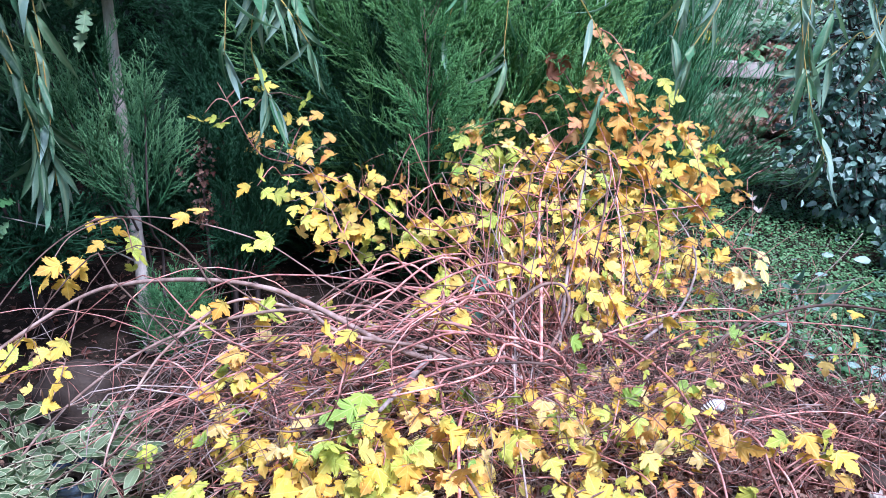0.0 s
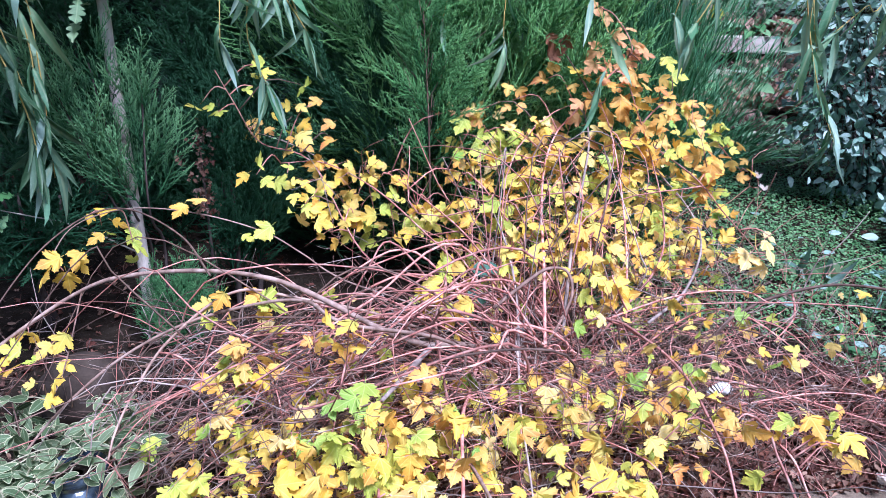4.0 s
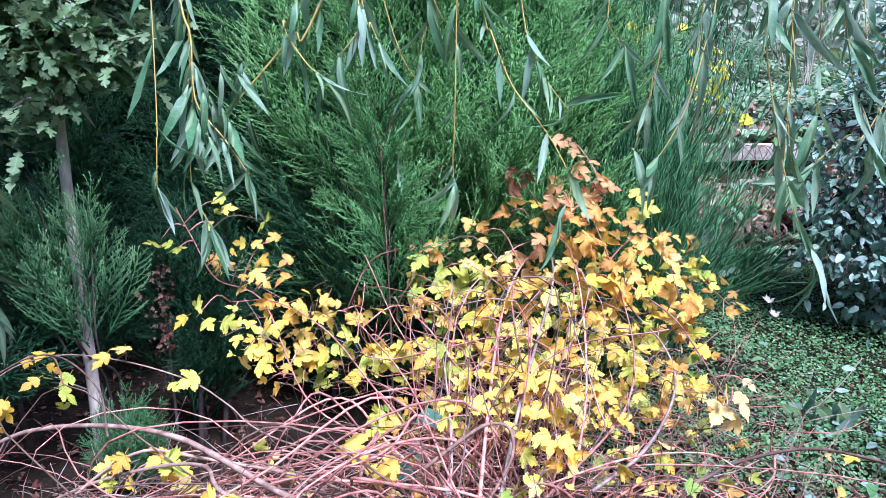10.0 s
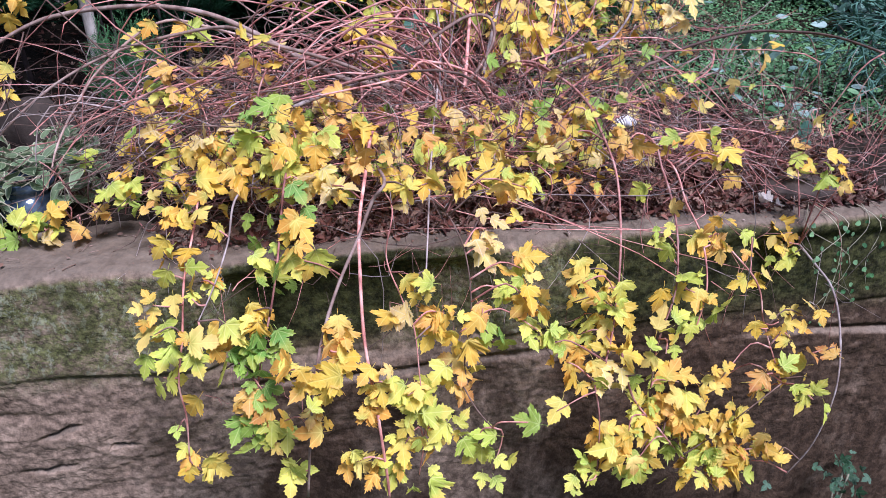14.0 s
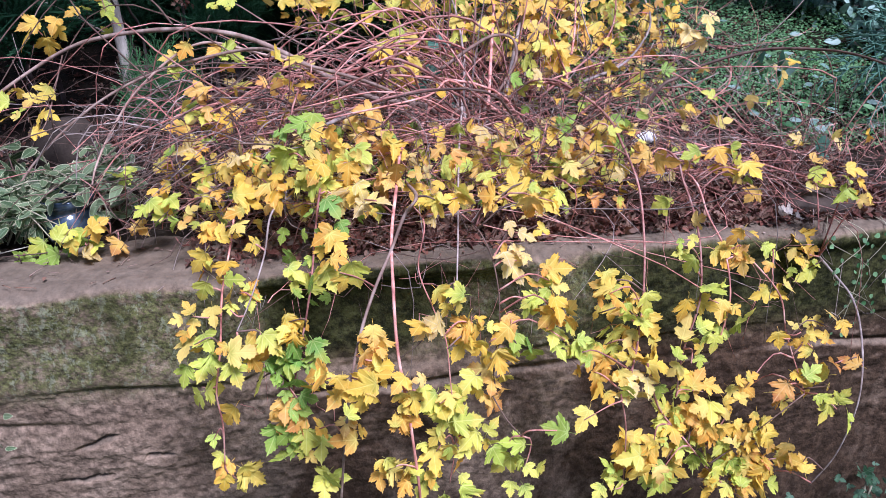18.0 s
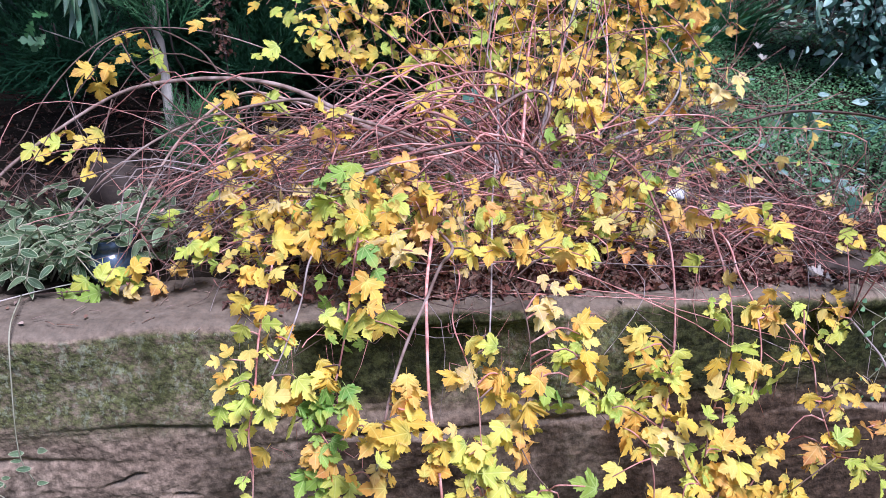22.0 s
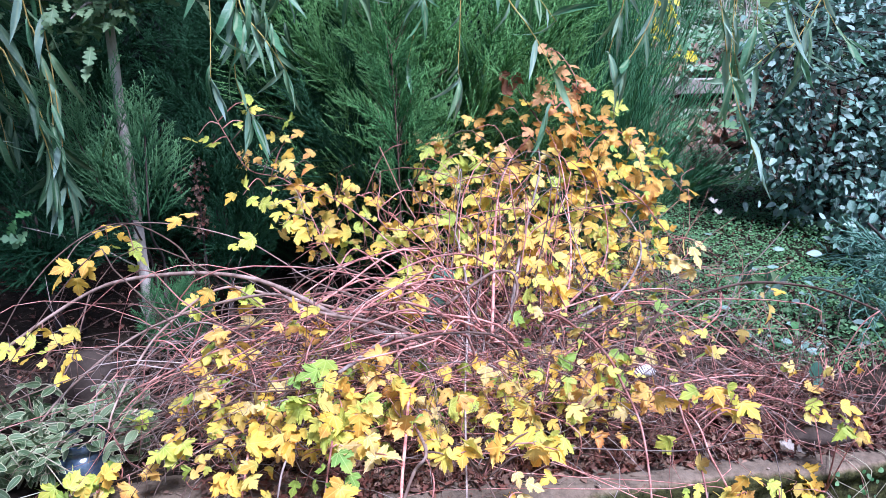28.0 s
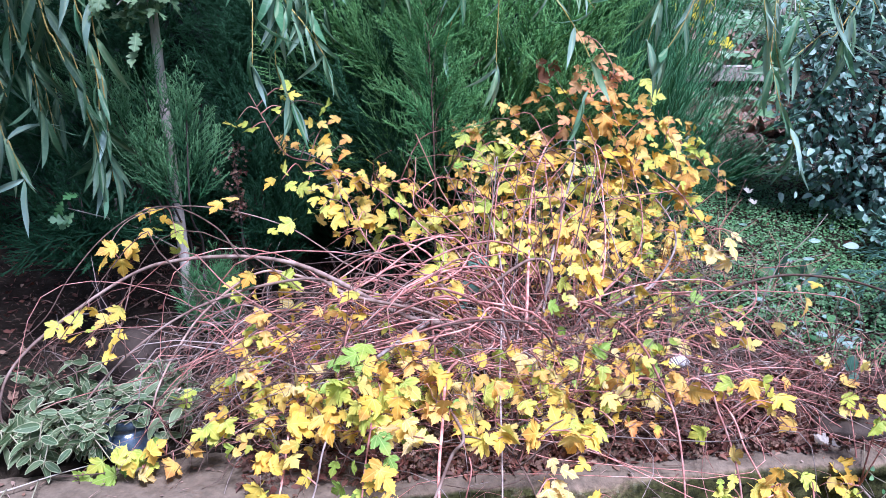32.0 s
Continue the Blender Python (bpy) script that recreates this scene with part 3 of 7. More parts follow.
NINEBARK = [(0, 0), (0.09, -0.06), (0.19, -0.05), (0.21, 0.02), (0.33, -0.02), (0.32, 0.06), (0.42, 0.09), (0.36, 0.15), (0.22, 0.17), (0.40, 0.21), (0.46, 0.20), (0.47, 0.28),
            (0.58, 0.31), (0.52, 0.38), (0.59, 0.48), (0.46, 0.45), (0.43, 0.53), (0.34, 0.45), (0.25, 0.46), (0.11, 0.37), (0.14, 0.49), (0.26, 0.52), (0.21, 0.59), (0.31, 0.67),
            (0.20, 0.68), (0.23, 0.79), (0.12, 0.79), (0.12, 0.90), (0.05, 0.91), (0, 1.06)]
NINEBARK_BROAD = [(0, 0), (0.10, -0.06), (0.19, -0.07), (0.23, 0.0), (0.33, -0.02), (0.35, 0.06), (0.44, 0.08), (0.40, 0.14), (0.50, 0.20), (0.46, 0.26), (0.57, 0.36), (0.46, 0.37), (0.45, 0.46),
                  (0.34, 0.40), (0.27, 0.43), (0.13, 0.36), (0.15, 0.46), (0.26, 0.52), (0.21, 0.58), (0.30, 0.69), (0.20, 0.70), (0.21, 0.81), (0.12, 0.81), (0.11, 0.91), (0.04, 0.91), (0, 1.04)]
NINEBARK_SLIM = [(0, 0), (0.08, -0.04), (0.17, 0.0), (0.18, 0.08), (0.30, 0.10), (0.26, 0.18), (0.40, 0.29), (0.30, 0.30), (0.33, 0.41), (0.21, 0.37), (0.10, 0.36), (0.13, 0.49), (0.24, 0.55), (0.18, 0.60),
                 (0.24, 0.71), (0.15, 0.72), (0.15, 0.83), (0.08, 0.83), (0.05, 0.93), (0, 1.05)]
OAK_EDGE = [(0.9 * a, b) for a, b in [(0, 0), (0.04, 0.08), (0.15, 0.13), (0.16, 0.20), (0.06, 0.24), (0.24, 0.34), (0.25, 0.42), (0.08, 0.45), (0.30, 0.57), (0.30, 0.66), (0.10, 0.67), (0.24, 0.80),
            (0.20, 0.90), (0.08, 0.93), (0.06, 0.99), (0, 1.0)]]
SLIM = [(0, 0), (0.028, 0.05), (0.056, 0.16), (0.072, 0.32), (0.068, 0.50), (0.052, 0.68), (0.029, 0.84), (0.010, 0.94), (0, 1.0)]
OVAL = [(0, 0), (0.10, 0.05), (0.20, 0.18), (0.26, 0.38), (0.24, 0.58), (0.17, 0.78), (0.08, 0.92), (0, 1.0)]
ROUND = [(0, 0), (0.18, 0.04), (0.36, 0.20), (0.42, 0.45), (0.36, 0.70), (0.20, 0.90), (0, 1.0)]


def blunt(edge, share=0.10):
    """An outline with its teeth rounded off."""
    p = np.array(edge, float)
    p[1:-1] = (1 - 2 * share) * p[1:-1] + share * (p[:-2] + p[2:])
    return p


leaves_lobed = [outline_leaf(blunt(edge), (0, 0.25, 0.5, 0.75), f, c, w * 0.6, k, 0.32, 0.2, 0.004)
                for k, (edge, f, c, w) in enumerate([(NINEBARK, 0.08, 0.10, 0.02), (NINEBARK, 0.20, 0.18, 0.03), (NINEBARK_BROAD, 0.05, 0.22, 0.03), (NINEBARK_SLIM, -0.10, 0.12, 0.02),
                                                     (NINEBARK_BROAD, 0.30, 0.12, 0.03), (NINEBARK, 0.12, -0.12, 0.04), (NINEBARK, -0.06, 0.20, 0.04), (NINEBARK_BROAD, 0.50, 0.40, 0.05)])]
leaves_curled = [outline_leaf(NINEBARK, (0, 0.25, 0.5, 0.75), f, c, 0.09, 20 + s, 0.3, 0.2) for s, (f, c) in enumerate([(0.9, 0.7), (0.6, -0.6), (1.1, 0.3)])]
leaves_oak = [outline_leaf(OAK_EDGE, (0, 0.3, 0.6, 0.85), f, c, 0.04, 40 + s, 0.06) for s, (f, c) in enumerate([(0.3, 0.25), (0.5, 0.45), (0.2, -0.15)])]


def bent(shape, sweep, twist):
    """A leaf swept to one side and twisted along its length."""
    v = shape[0].copy()
    a = twist * v[:, 1]
    x, z = v[:, 0] * np.cos(a) - v[:, 2] * np.sin(a) * 0.3, v[:, 2] + v[:, 0] * np.sin(a)
    v[:, 0], v[:, 2] = x + sweep * v[:, 1] ** 2, z
    return (v, *shape[1:])


leaves_slim = [bent(outline_leaf(SLIM, (0, 0.2, 0.4, 0.6, 0.8), f, c, 0.012, 60 + k, 0.06), w, t)
               for k, (f, c, w, t) in enumerate([(0.4, 0.10, 0.05, 0.3), (0.3, 0.30, -0.12, -0.7), (0.7, -0.2, 0.10, 0.9), (0.4, 0.5, -0.06, 0.4), (0.9, 0.15, 0.16, -0.4), (0.2, -0.35, -0.10, 1.3), (0.5, 0.7, 0.02, 0.0), (0.3, 0.15, 0.2, 1.8)])]
leaves_oval = [outline_leaf(OVAL, (0, 0.3, 0.6, 0.85), f, c, 0.02, 80 + s, 0.12) for s, (f, c) in enumerate([(0.25, 0.15), (0.4, 0.25), (0.15, -0.1)])]
leaves_tiny = [outline_leaf(ROUND[::2], (0, 0.5), 0.25, 0.2, 0.0, 140 + s) for s in range(3)]
leaves_round = [outline_leaf(ROUND, (0, 0.35, 0.7), f, c, 0.02, 100 + s, 0.15) for s, (f, c) in enumerate([(0.2, 0.1), (0.3, 0.3)])]


def edged_leaf(seed, fold, curl):
    """A periwinkle leaf: a green blade inside a cream margin."""
    outer = np.array(OVAL) * (0.80, 1)
    inner = outer * (0.86, 0.91) + (0, 0.045)
    inner[0], inner[-1] = (0, 0.06), (0, 0.94)
    core = outline_leaf(inner, (0.06, 0.3, 0.6, 0.85), 0, 0, 0, seed)
    v, f, m = [core[0]], [core[1]], [core[2]]
    n = len(core[0])
    for s in (1, -1):
        ring = np.vstack([np.column_stack([s * inner[:, 0], inner[:, 1], 0 * inner[:, 0]]), np.column_stack([s * outer[:, 0], outer[:, 1], 0 * outer[:, 0]])])
        k = len(inner)
        tri = []
        for i in range(k - 1):
            tri += [(i, k + i, k + i + 1), (i, k + i + 1, i + 1)]
        tri = np.array(tri)[:, ::s]
        v.append(ring), f.append(tri + n), m.append(np.ones(len(tri), int))
        n += len(ring)
    v = np.concatenate(v)
    v[:, 2] = fold * np.abs(v[:, 0]) - curl * v[:, 1] ** 2
    return v, np.concatenate(f), np.concatenate(m)


leaves_edged = [edged_leaf(120 + s, f, c) for s, (f, c) in enumerate([(0.25, 0.15), (0.4, 0.3), (0.1, -0.05)])]


def mesh_set(name, shapes, *materials, size=1.0):
    out = []
    for shape in shapes:
        me = Soup().put((shape[0] * size, *shape[1:]), own=shape[0]).mesh(name)
        for m in materials:
            me.materials.append(m)
        out.append(me)
    return out


class Foliage:
    """Leaves of one thing: the first ones, up to a limit, are parts of their own; the rest share a mesh for each material."""

    def __init__(self, root, limit=300, name="leaf"):
        self.root, self.limit, self.name, self.made, self.sets, self.rest = root, limit, name, 0, {}, {}

    def put(self, shapes, materials, matrix, holder=None):
        materials = materials if isinstance(materials, tuple) else (materials,)
        key = (id(shapes), materials[0].name)
        i = int(rng.integers(len(shapes)))
        if self.made < self.limit:
            if key not in self.sets:
                self.sets[key] = mesh_set(self.name, shapes, *materials, size=0.05)
            m = matrix.copy()
            m[:3, :3] *= 20.0
            under(new(self.name, self.sets[key][i]), holder or self.root, m)
            self.made += 1
        else:
            soup = self.rest.setdefault(materials[0].name, (Soup(), materials))[0]
            soup.put(shapes[i], matrix)

    def close(self, label=""):
        for soup, materials in self.rest.values():
            part("foliage", soup, list(materials), self.root, label, "stuff")


def feather(length, seed, step=0.018, droop=0.12, angle=0.62, fine=0.0016, rough=1.0):
    """A conifer spray: a curved axis, branchlets that sweep up towards its tip, scaly twiglets on these."""
    turn = np.random.default_rng(seed)
    soup = Soup()
    n = max(5, int(length / step))
    axis = [(0, 0, 0), (turn.normal(0, 0.03) * length, 0.5 * length, turn.normal(0, 0.05) * length), (turn.normal(0, 0.10) * length, length, -droop * length)]
    line = curve(axis, n)
    soup.put(tube(line[:: max(1, n // 5)], fine * 1.5, fine * 0.7, 3, 7))
    for i in range(1, n):
        s = i / n
        for side in (1, -1):
            if turn.random() < 0.12:
                continue
            reach = (length * 0.46 * (1 - s) ** 0.75 + 0.022) * turn.uniform(0.55, 1.15)
            a = angle * turn.uniform(0.7, 1.3)
            lift = turn.normal(0.0, 0.30) * rough
            d = unit((side * math.sin(a), math.cos(a), lift))
            p0 = line[i] + (0, turn.uniform(-0.4, 0.4) * step, 0)
            p1 = p0 + d * reach * 0.55
            p2 = p1 + (d * 0.7 + np.array((0, 0.45, turn.normal(-0.1, 0.25)))) * reach * 0.5
            rib = curve([p0, p1, p2], 12)
            soup.put(tube([p0, p1, p2], fine, fine * 0.6, 3, 4))
            k = max(2, int(reach / 0.0070))
            for j in range(1, k + 1):
                q = rib[min(11, int(11.5 * j / (k + 1)))]
                w = 1 if j % 2 else -1
                e = unit(d + (0, 0.3, 0) + w * np.cross(d, (0, 0, 1)) * 0.62 + turn.normal(0, 0.25, 3))
                soup.put(tube([q, q + e * turn.uniform(0.005, 0.016) * (1.25 - 0.6 * j / k)], fine * 0.95, fine * 0.5, 3, 2))
    return soup.shape()


def smooth_step(x, a, b):
    t = np.clip((np.asarray(x, float) - a) / (b - a), 0, 1)
    return t * t * (3 - 2 * t)


WALL_TOP = 0.97


def upper_ground(x, y):
    """The height of the bed and the bank behind the wall."""
    x, y = np.asarray(x, float), np.asarray(y, float)
    left = np.interp(y, (-0.1, 0.1, 0.5, 1.0, 2.0, 4.0, 60.0), (0.955, 0.958, 0.99, 1.04, 1.15, 1.45, 3.0))
    right = np.interp(y, (-0.1, 0.1, 0.4, 0.86, 1.5, 1.98, 2.02, 2.86, 2.9, 3.6, 3.7, 5.0, 9.0, 60.0), (0.955, 0.965, 1.01, 1.08, 1.20, 1.27, 1.36, 1.48, 1.665, 1.72, 1.82, 2.10, 3.30, 5.0))
    k = smooth_step(x, 0.15, 0.75)
    p = np.stack([x.ravel(), y.ravel(), 0 * x.ravel()], -1)
    lumps = (0.012 * ripple(p, 9.0, 3)).reshape(x.shape) * smooth_step(y, 0.05, 0.3)
    return left * (1 - k) + right * k + lumps


# ---- the setting: ground, wall, bank ----


def build_ground():
    """One sheet: the path in front of the wall, the bed behind it, and the land to the horizon."""
    near = np.concatenate([np.linspace(-2.4, 2.6, 130)])
    far = np.array((3, 4, 6, 10, 18, 35, 70, 150))
    xs = np.concatenate([-far[::-1], near, far])
    ys = np.concatenate([-far[::-1], np.linspace(-2.4, 0.06, 12), [0.08, 0.10], np.linspace(0.12, 3.4, 90), [3.8, 4.5, 6, 10, 18, 35, 70, 150]])
    gx, gy = np.meshgrid(xs, ys)
    z = np.where(gy > 0.07, upper_ground(gx, np.minimum(gy, 60)), 0.0)
    return part("ground", sheet(np.stack([gx, gy, z], -1)), SOIL)


ground = tagged(build_ground(), "dark brown soil of a planted bank behind a low wall", "ground", kind="structure")


def build_wall():
    """A low sandstone wall: a worn flat top, a rounded arris, an upper course, a thin band and a rough base."""
    xs = np.concatenate([[-6, -4, -2.5, -1.8, -1.4], np.linspace(-1.15, 1.1, 780), [1.5, 2.2, 4, 6]])
    top = [(y, WALL_TOP - 0.012 * smooth_step(y, 0.1, 0.3)) for y in np.linspace(0.34, 0.026, 60)]
    lip = [(0.018, WALL_TOP - 0.001), (0.009, WALL_TOP - 0.005), (0.003, WALL_TOP - 0.012)]
    face = [(0.0, z) for z in np.concatenate([np.linspace(WALL_TOP - 0.018, 0.52, 180), np.linspace(0.50, 0.0, 8)])]
    profile = np.array(top + lip + face)
    gx, gi = np.meshgrid(xs, np.arange(len(profile)))
    y, z = profile[gi, 0], profile[gi, 1]
    p = np.stack([gx.ravel(), (y * 0.6).ravel(), z.ravel()], -1)
    broad = ripple(p * (1, 1, 1.6), 7.0, 4).reshape(y.shape)
    grit = grain(p * (1, 1, 1.15), 60.0, 2, 0.6).reshape(y.shape)
    flake = grain(p * (0.55, 1, 1.5), 30.0, 2, 0.6, 9).reshape(y.shape)
    flake = np.abs(flake) * 2 - 0.5
    on_face = smooth_step(-y, -0.01, 0.0)
    bed_one = 0.785 + 0.006 * np.sin(gx * 5.1) + 0.004 * np.sin(gx * 17)
    bed_two = 0.735 + 0.010 * np.sin(gx * 3.7 + 1) + 0.005 * np.sin(gx * 13)
    groove = 0.009 * np.exp(-(((z - bed_one) / 0.006) ** 2)) * (0.6 + 0.4 * np.sin(gx * 9)) + 0.014 * np.exp(-(((z - bed_two) / 0.007) ** 2)) * (0.55 + 0.45 * np.sin(gx * 6.3 + 2))
    band = 0.006 * smooth_step(-z, -bed_one, -bed_one + 0.01) - 0.007 * smooth_step(-z, -bed_two, -bed_two + 0.05) * smooth_step(-gx, -0.1, 0.4)
    crack = 0.0 * z
    jag = grain(np.stack([gx.ravel(), 0 * gx.ravel(), 0.2 * z.ravel()], -1), 22.0, 4, 0.7, 3).reshape(z.shape)
    for cx, cz, half, slope in ((-0.67, 0.690, 0.045, 0.22), (-0.70, 0.618, 0.055, 0.05), (-0.58, 0.655, 0.030, -0.15), (0.30, 0.66, 0.03, 0.1)):
        crack += 0.014 * np.exp(-(((z - cz - slope * (gx - cx) - 0.016 * jag) / 0.0036) ** 2)) * smooth_step(-np.abs(gx - cx), -half, -half * 0.2)
    # the upper course stands back between two blocks
    hollow = 0.035 * smooth_step(gx, -0.44, -0.38) * smooth_step(-gx, -0.06, 0.02) * smooth_step(z, 0.74, 0.80)
    hollow += 0.020 * smooth_step(gx, 0.34, 0.55) * smooth_step(z, 0.70, 0.80)
    arris = smooth_step(z, WALL_TOP - 0.05, WALL_TOP - 0.02)
    y = y + on_face * (0.009 * broad + 0.0026 * grit + 0.0022 * flake * smooth_step(-z, -0.80, -0.72) + groove + band + crack + hollow * (1 - 0.75 * arris)) + (1 - on_face) * 0.0
    z = z + (1 - on_face) * (0.004 * broad + 0.0014 * grit)
    return part("retaining_wall", sheet(np.stack([gx, y, z], -1)[:, ::-1]), STONE)


wall = tagged(build_wall(), "low weathered sandstone retaining wall with mossy upper face", "wall", kind="structure")


def build_backdrop():
    """An added hedge-like backdrop that closes the bank; its near-black stands for shade between the conifers."""
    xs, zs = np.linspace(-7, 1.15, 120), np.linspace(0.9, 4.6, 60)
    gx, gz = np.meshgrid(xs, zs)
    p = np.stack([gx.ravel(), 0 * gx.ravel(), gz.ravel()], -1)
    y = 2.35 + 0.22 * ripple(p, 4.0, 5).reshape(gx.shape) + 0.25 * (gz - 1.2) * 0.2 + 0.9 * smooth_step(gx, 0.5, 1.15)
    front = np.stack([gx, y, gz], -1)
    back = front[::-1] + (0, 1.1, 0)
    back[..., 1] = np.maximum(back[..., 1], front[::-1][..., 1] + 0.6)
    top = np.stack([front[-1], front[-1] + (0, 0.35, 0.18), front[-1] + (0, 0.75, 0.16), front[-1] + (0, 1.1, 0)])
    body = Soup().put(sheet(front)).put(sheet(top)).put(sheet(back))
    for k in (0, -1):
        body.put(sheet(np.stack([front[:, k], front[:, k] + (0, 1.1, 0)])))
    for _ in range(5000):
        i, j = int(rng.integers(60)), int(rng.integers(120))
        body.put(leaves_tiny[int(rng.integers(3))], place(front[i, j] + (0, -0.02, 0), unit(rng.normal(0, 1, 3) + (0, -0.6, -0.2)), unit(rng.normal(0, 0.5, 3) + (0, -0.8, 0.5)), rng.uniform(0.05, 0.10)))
    return part("far_hedge", body, SHADE_BACKDROP)


hedge = tagged(build_backdrop(), "dense dark evergreen hedge in deep shade behind the bank", "hedge", kind="structure")


def build_far_bank():
    """A thicket that closes the garden far up the slope, paled by haze in its colour."""
    xs, zs = np.linspace(-1.0, 10.0, 60), np.linspace(1.8, 7.5, 40)
    gx, gz = np.meshgrid(xs, zs)
    p = np.stack([gx.ravel(), 0 * gx.ravel(), gz.ravel()], -1)
    front = np.stack([gx, 7.4 + 0.45 * ripple(p, 1.8, 4).reshape(gx.shape) + 0.2 * (gz - 1.8), gz], -1)
    body = Soup().put(sheet(front)).put(sheet(front[::-1] + (0, 0.8, 0)))
    for _ in range(15000):
        i, j = int(rng.integers(40)), int(rng.integers(60))
        body.put(leaves_oval[int(rng.integers(3))], place(front[i, j] + rng.normal(0, 0.12, 3) + (0, -0.12, 0), unit(rng.normal(0, 1, 3) + (0, -0.4, -0.4)), unit(rng.normal(0, 0.5, 3) + (0, -0.8, 0.5)), rng.uniform(0.07, 0.15)))
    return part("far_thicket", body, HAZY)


thicket = tagged(build_far_bank(), "pale green thicket of shrubs closing the top of the bank", "hedge", kind="structure")

# ---- the yellow-leaved shrub on the wall ----
shrub = thing("ninebark_shrub", (0.05, 0.36, 0.985), "sprawling autumn shrub with yellow lobed leaves and red-brown canes", "shrub")
shrub_leaves = Foliage(shrub, 330)
cane_line, cane_owner = [], []


def cane(r0, r1, tone, points, tuck=False, rooted=False):
    """One arching cane of the shrub, with buds along it; a tucked one springs from inside the thicket."""
    if rooted:
        x, y, z = points[0]
        points = [(0.06 + 0.15 * x, 0.36, 0.98), (0.5 * x + 0.03, 0.5 * y + 0.19, 0.45 * z + 0.60), *points]
    if tuck and points[0][2] > 1.0:
        x, y, z = points[0]
        points = [(0.95 * x, y + 0.20, z - 0.05), *points]
    ob = part("cane", tube(points, r0, r1, 6, 6 * len(points), 0.12), CANE[tone], shrub, {"R": "", "T": "tan woody cane", "K": "dark brown cane", "W": "bleached grey cane"}[tone])
    line = curve(points, 10 * len(points))
    cane_line.append(line)
    cane_owner.extend([ob] * len(line))


cane(0.006, 0.002, "T", [(-0.178, 0.274, 1.172), (-0.254, 0.244, 1.218), (-0.344, 0.266, 1.266), (-0.418, 0.309, 1.286), (-0.517, 0.354, 1.29), (-0.644, 0.405, 1.274), (-0.737, 0.42, 1.245), (-0.856, 0.371, 1.173), (-0.922, 0.298, 1.113), (-0.931, 0.241, 1.056), (-0.903, 0.202, 0.997)], rooted=True)
cane(0.0035, 0.0015, "T", [(-0.305, 0.154, 1.262), (-0.364, 0.239, 1.27), (-0.448, 0.276, 1.255), (-0.551, 0.277, 1.229), (-0.651, 0.259, 1.181), (-0.747, 0.226, 1.102), (-0.815, 0.198, 1.009), (-0.857, 0.185, 0.937), (-0.893, 0.18, 0.865)], rooted=True)
cane(0.003, 0.0015, "T", [(-0.387, 0.3, 1.257), (-0.479, 0.291, 1.271), (-0.571, 0.267, 1.209), (-0.618, 0.23, 1.149), (-0.643, 0.193, 1.101), (-0.648, 0.162, 1.074)], rooted=True)
cane(0.0017, 0.0009, "K", [(-0.503, 0.265, 1.31), (-0.561, 0.393, 1.339), (-0.654, 0.49, 1.365), (-0.73, 0.521, 1.356), (-0.802, 0.484, 1.311), (-0.854, 0.419, 1.244), (-0.892, 0.372, 1.174), (-0.967, 0.348, 1.112)])
cane(0.0018, 0.0009, "T", [(-0.302, 0.39, 1.253), (-0.369, 0.434, 1.29), (-0.437, 0.456, 1.328), (-0.551, 0.477, 1.36), (-0.669, 0.507, 1.365), (-0.763, 0.511, 1.335), (-0.804, 0.477, 1.275)], rooted=True)
cane(0.0014, 0.0008, "K", [(-0.75, 0.474, 1.232), (-0.739, 0.371, 1.196), (-0.734, 0.283, 1.158), (-0.734, 0.212, 1.141)])
cane(0.0025, 0.001, "R", [(0.584, 0.405, 1.175), (0.536, 0.326, 1.155), (0.457, 0.265, 1.136)])
cane(0.0025, 0.001, "R", [(0.142, 0.302, 1.18), (0.287, 0.313, 1.216), (0.406, 0.306, 1.221), (0.456, 0.294, 1.2)], rooted=True)
cane(0.0035, 0.0025, "K", [(-0.049, 0.32, 1.21), (0.027, 0.354, 1.249), (0.066, 0.372, 1.26), (0.098, 0.366, 1.254), (0.099, 0.339, 1.219), (0.063, 0.308, 1.172), (0.022, 0.28, 1.137)])
cane(0.0065, 0.003, "W", [(-0.131, 0.343, 1.155), (-0.179, 0.244, 1.169), (-0.225, 0.148, 1.177), (-0.265, 0.069, 1.182)])
cane(0.0035, 0.0015, "W", [(-0.011, 0.275, 1.124), (0.001, 0.353, 1.221), (0.004, 0.446, 1.289), (0.005, 0.55, 1.326)], rooted=True)
cane(0.0035, 0.0015, "R", [(0.034, 0.282, 1.147), (0.068, 0.409, 1.252), (0.102, 0.542, 1.324), (0.14, 0.65, 1.4), (0.181, 0.703, 1.462), (0.227, 0.714, 1.508)])
cane(0.0035, 0.0015, "W", [(0.074, 0.306, 1.166), (0.136, 0.452, 1.276), (0.2, 0.582, 1.366), (0.242, 0.666, 1.436), (0.245, 0.703, 1.495), (0.221, 0.72, 1.529)])
cane(0.003, 0.0015, "W", [(0.209, 0.261, 1.189), (0.33, 0.371, 1.198), (0.427, 0.491, 1.234), (0.473, 0.59, 1.266), (0.464, 0.647, 1.313), (0.411, 0.669, 1.375), (0.366, 0.673, 1.446)])
cane(0.0025, 0.001, "R", [(0.192, 0.312, 1.174), (0.264, 0.489, 1.262), (0.29, 0.615, 1.399), (0.279, 0.675, 1.502), (0.241, 0.693, 1.557)])
cane(0.0025, 0.001, "R", [(0.142, 0.301, 1.157), (0.322, 0.464, 1.226), (0.391, 0.595, 1.303), (0.375, 0.657, 1.433), (0.316, 0.664, 1.583)])
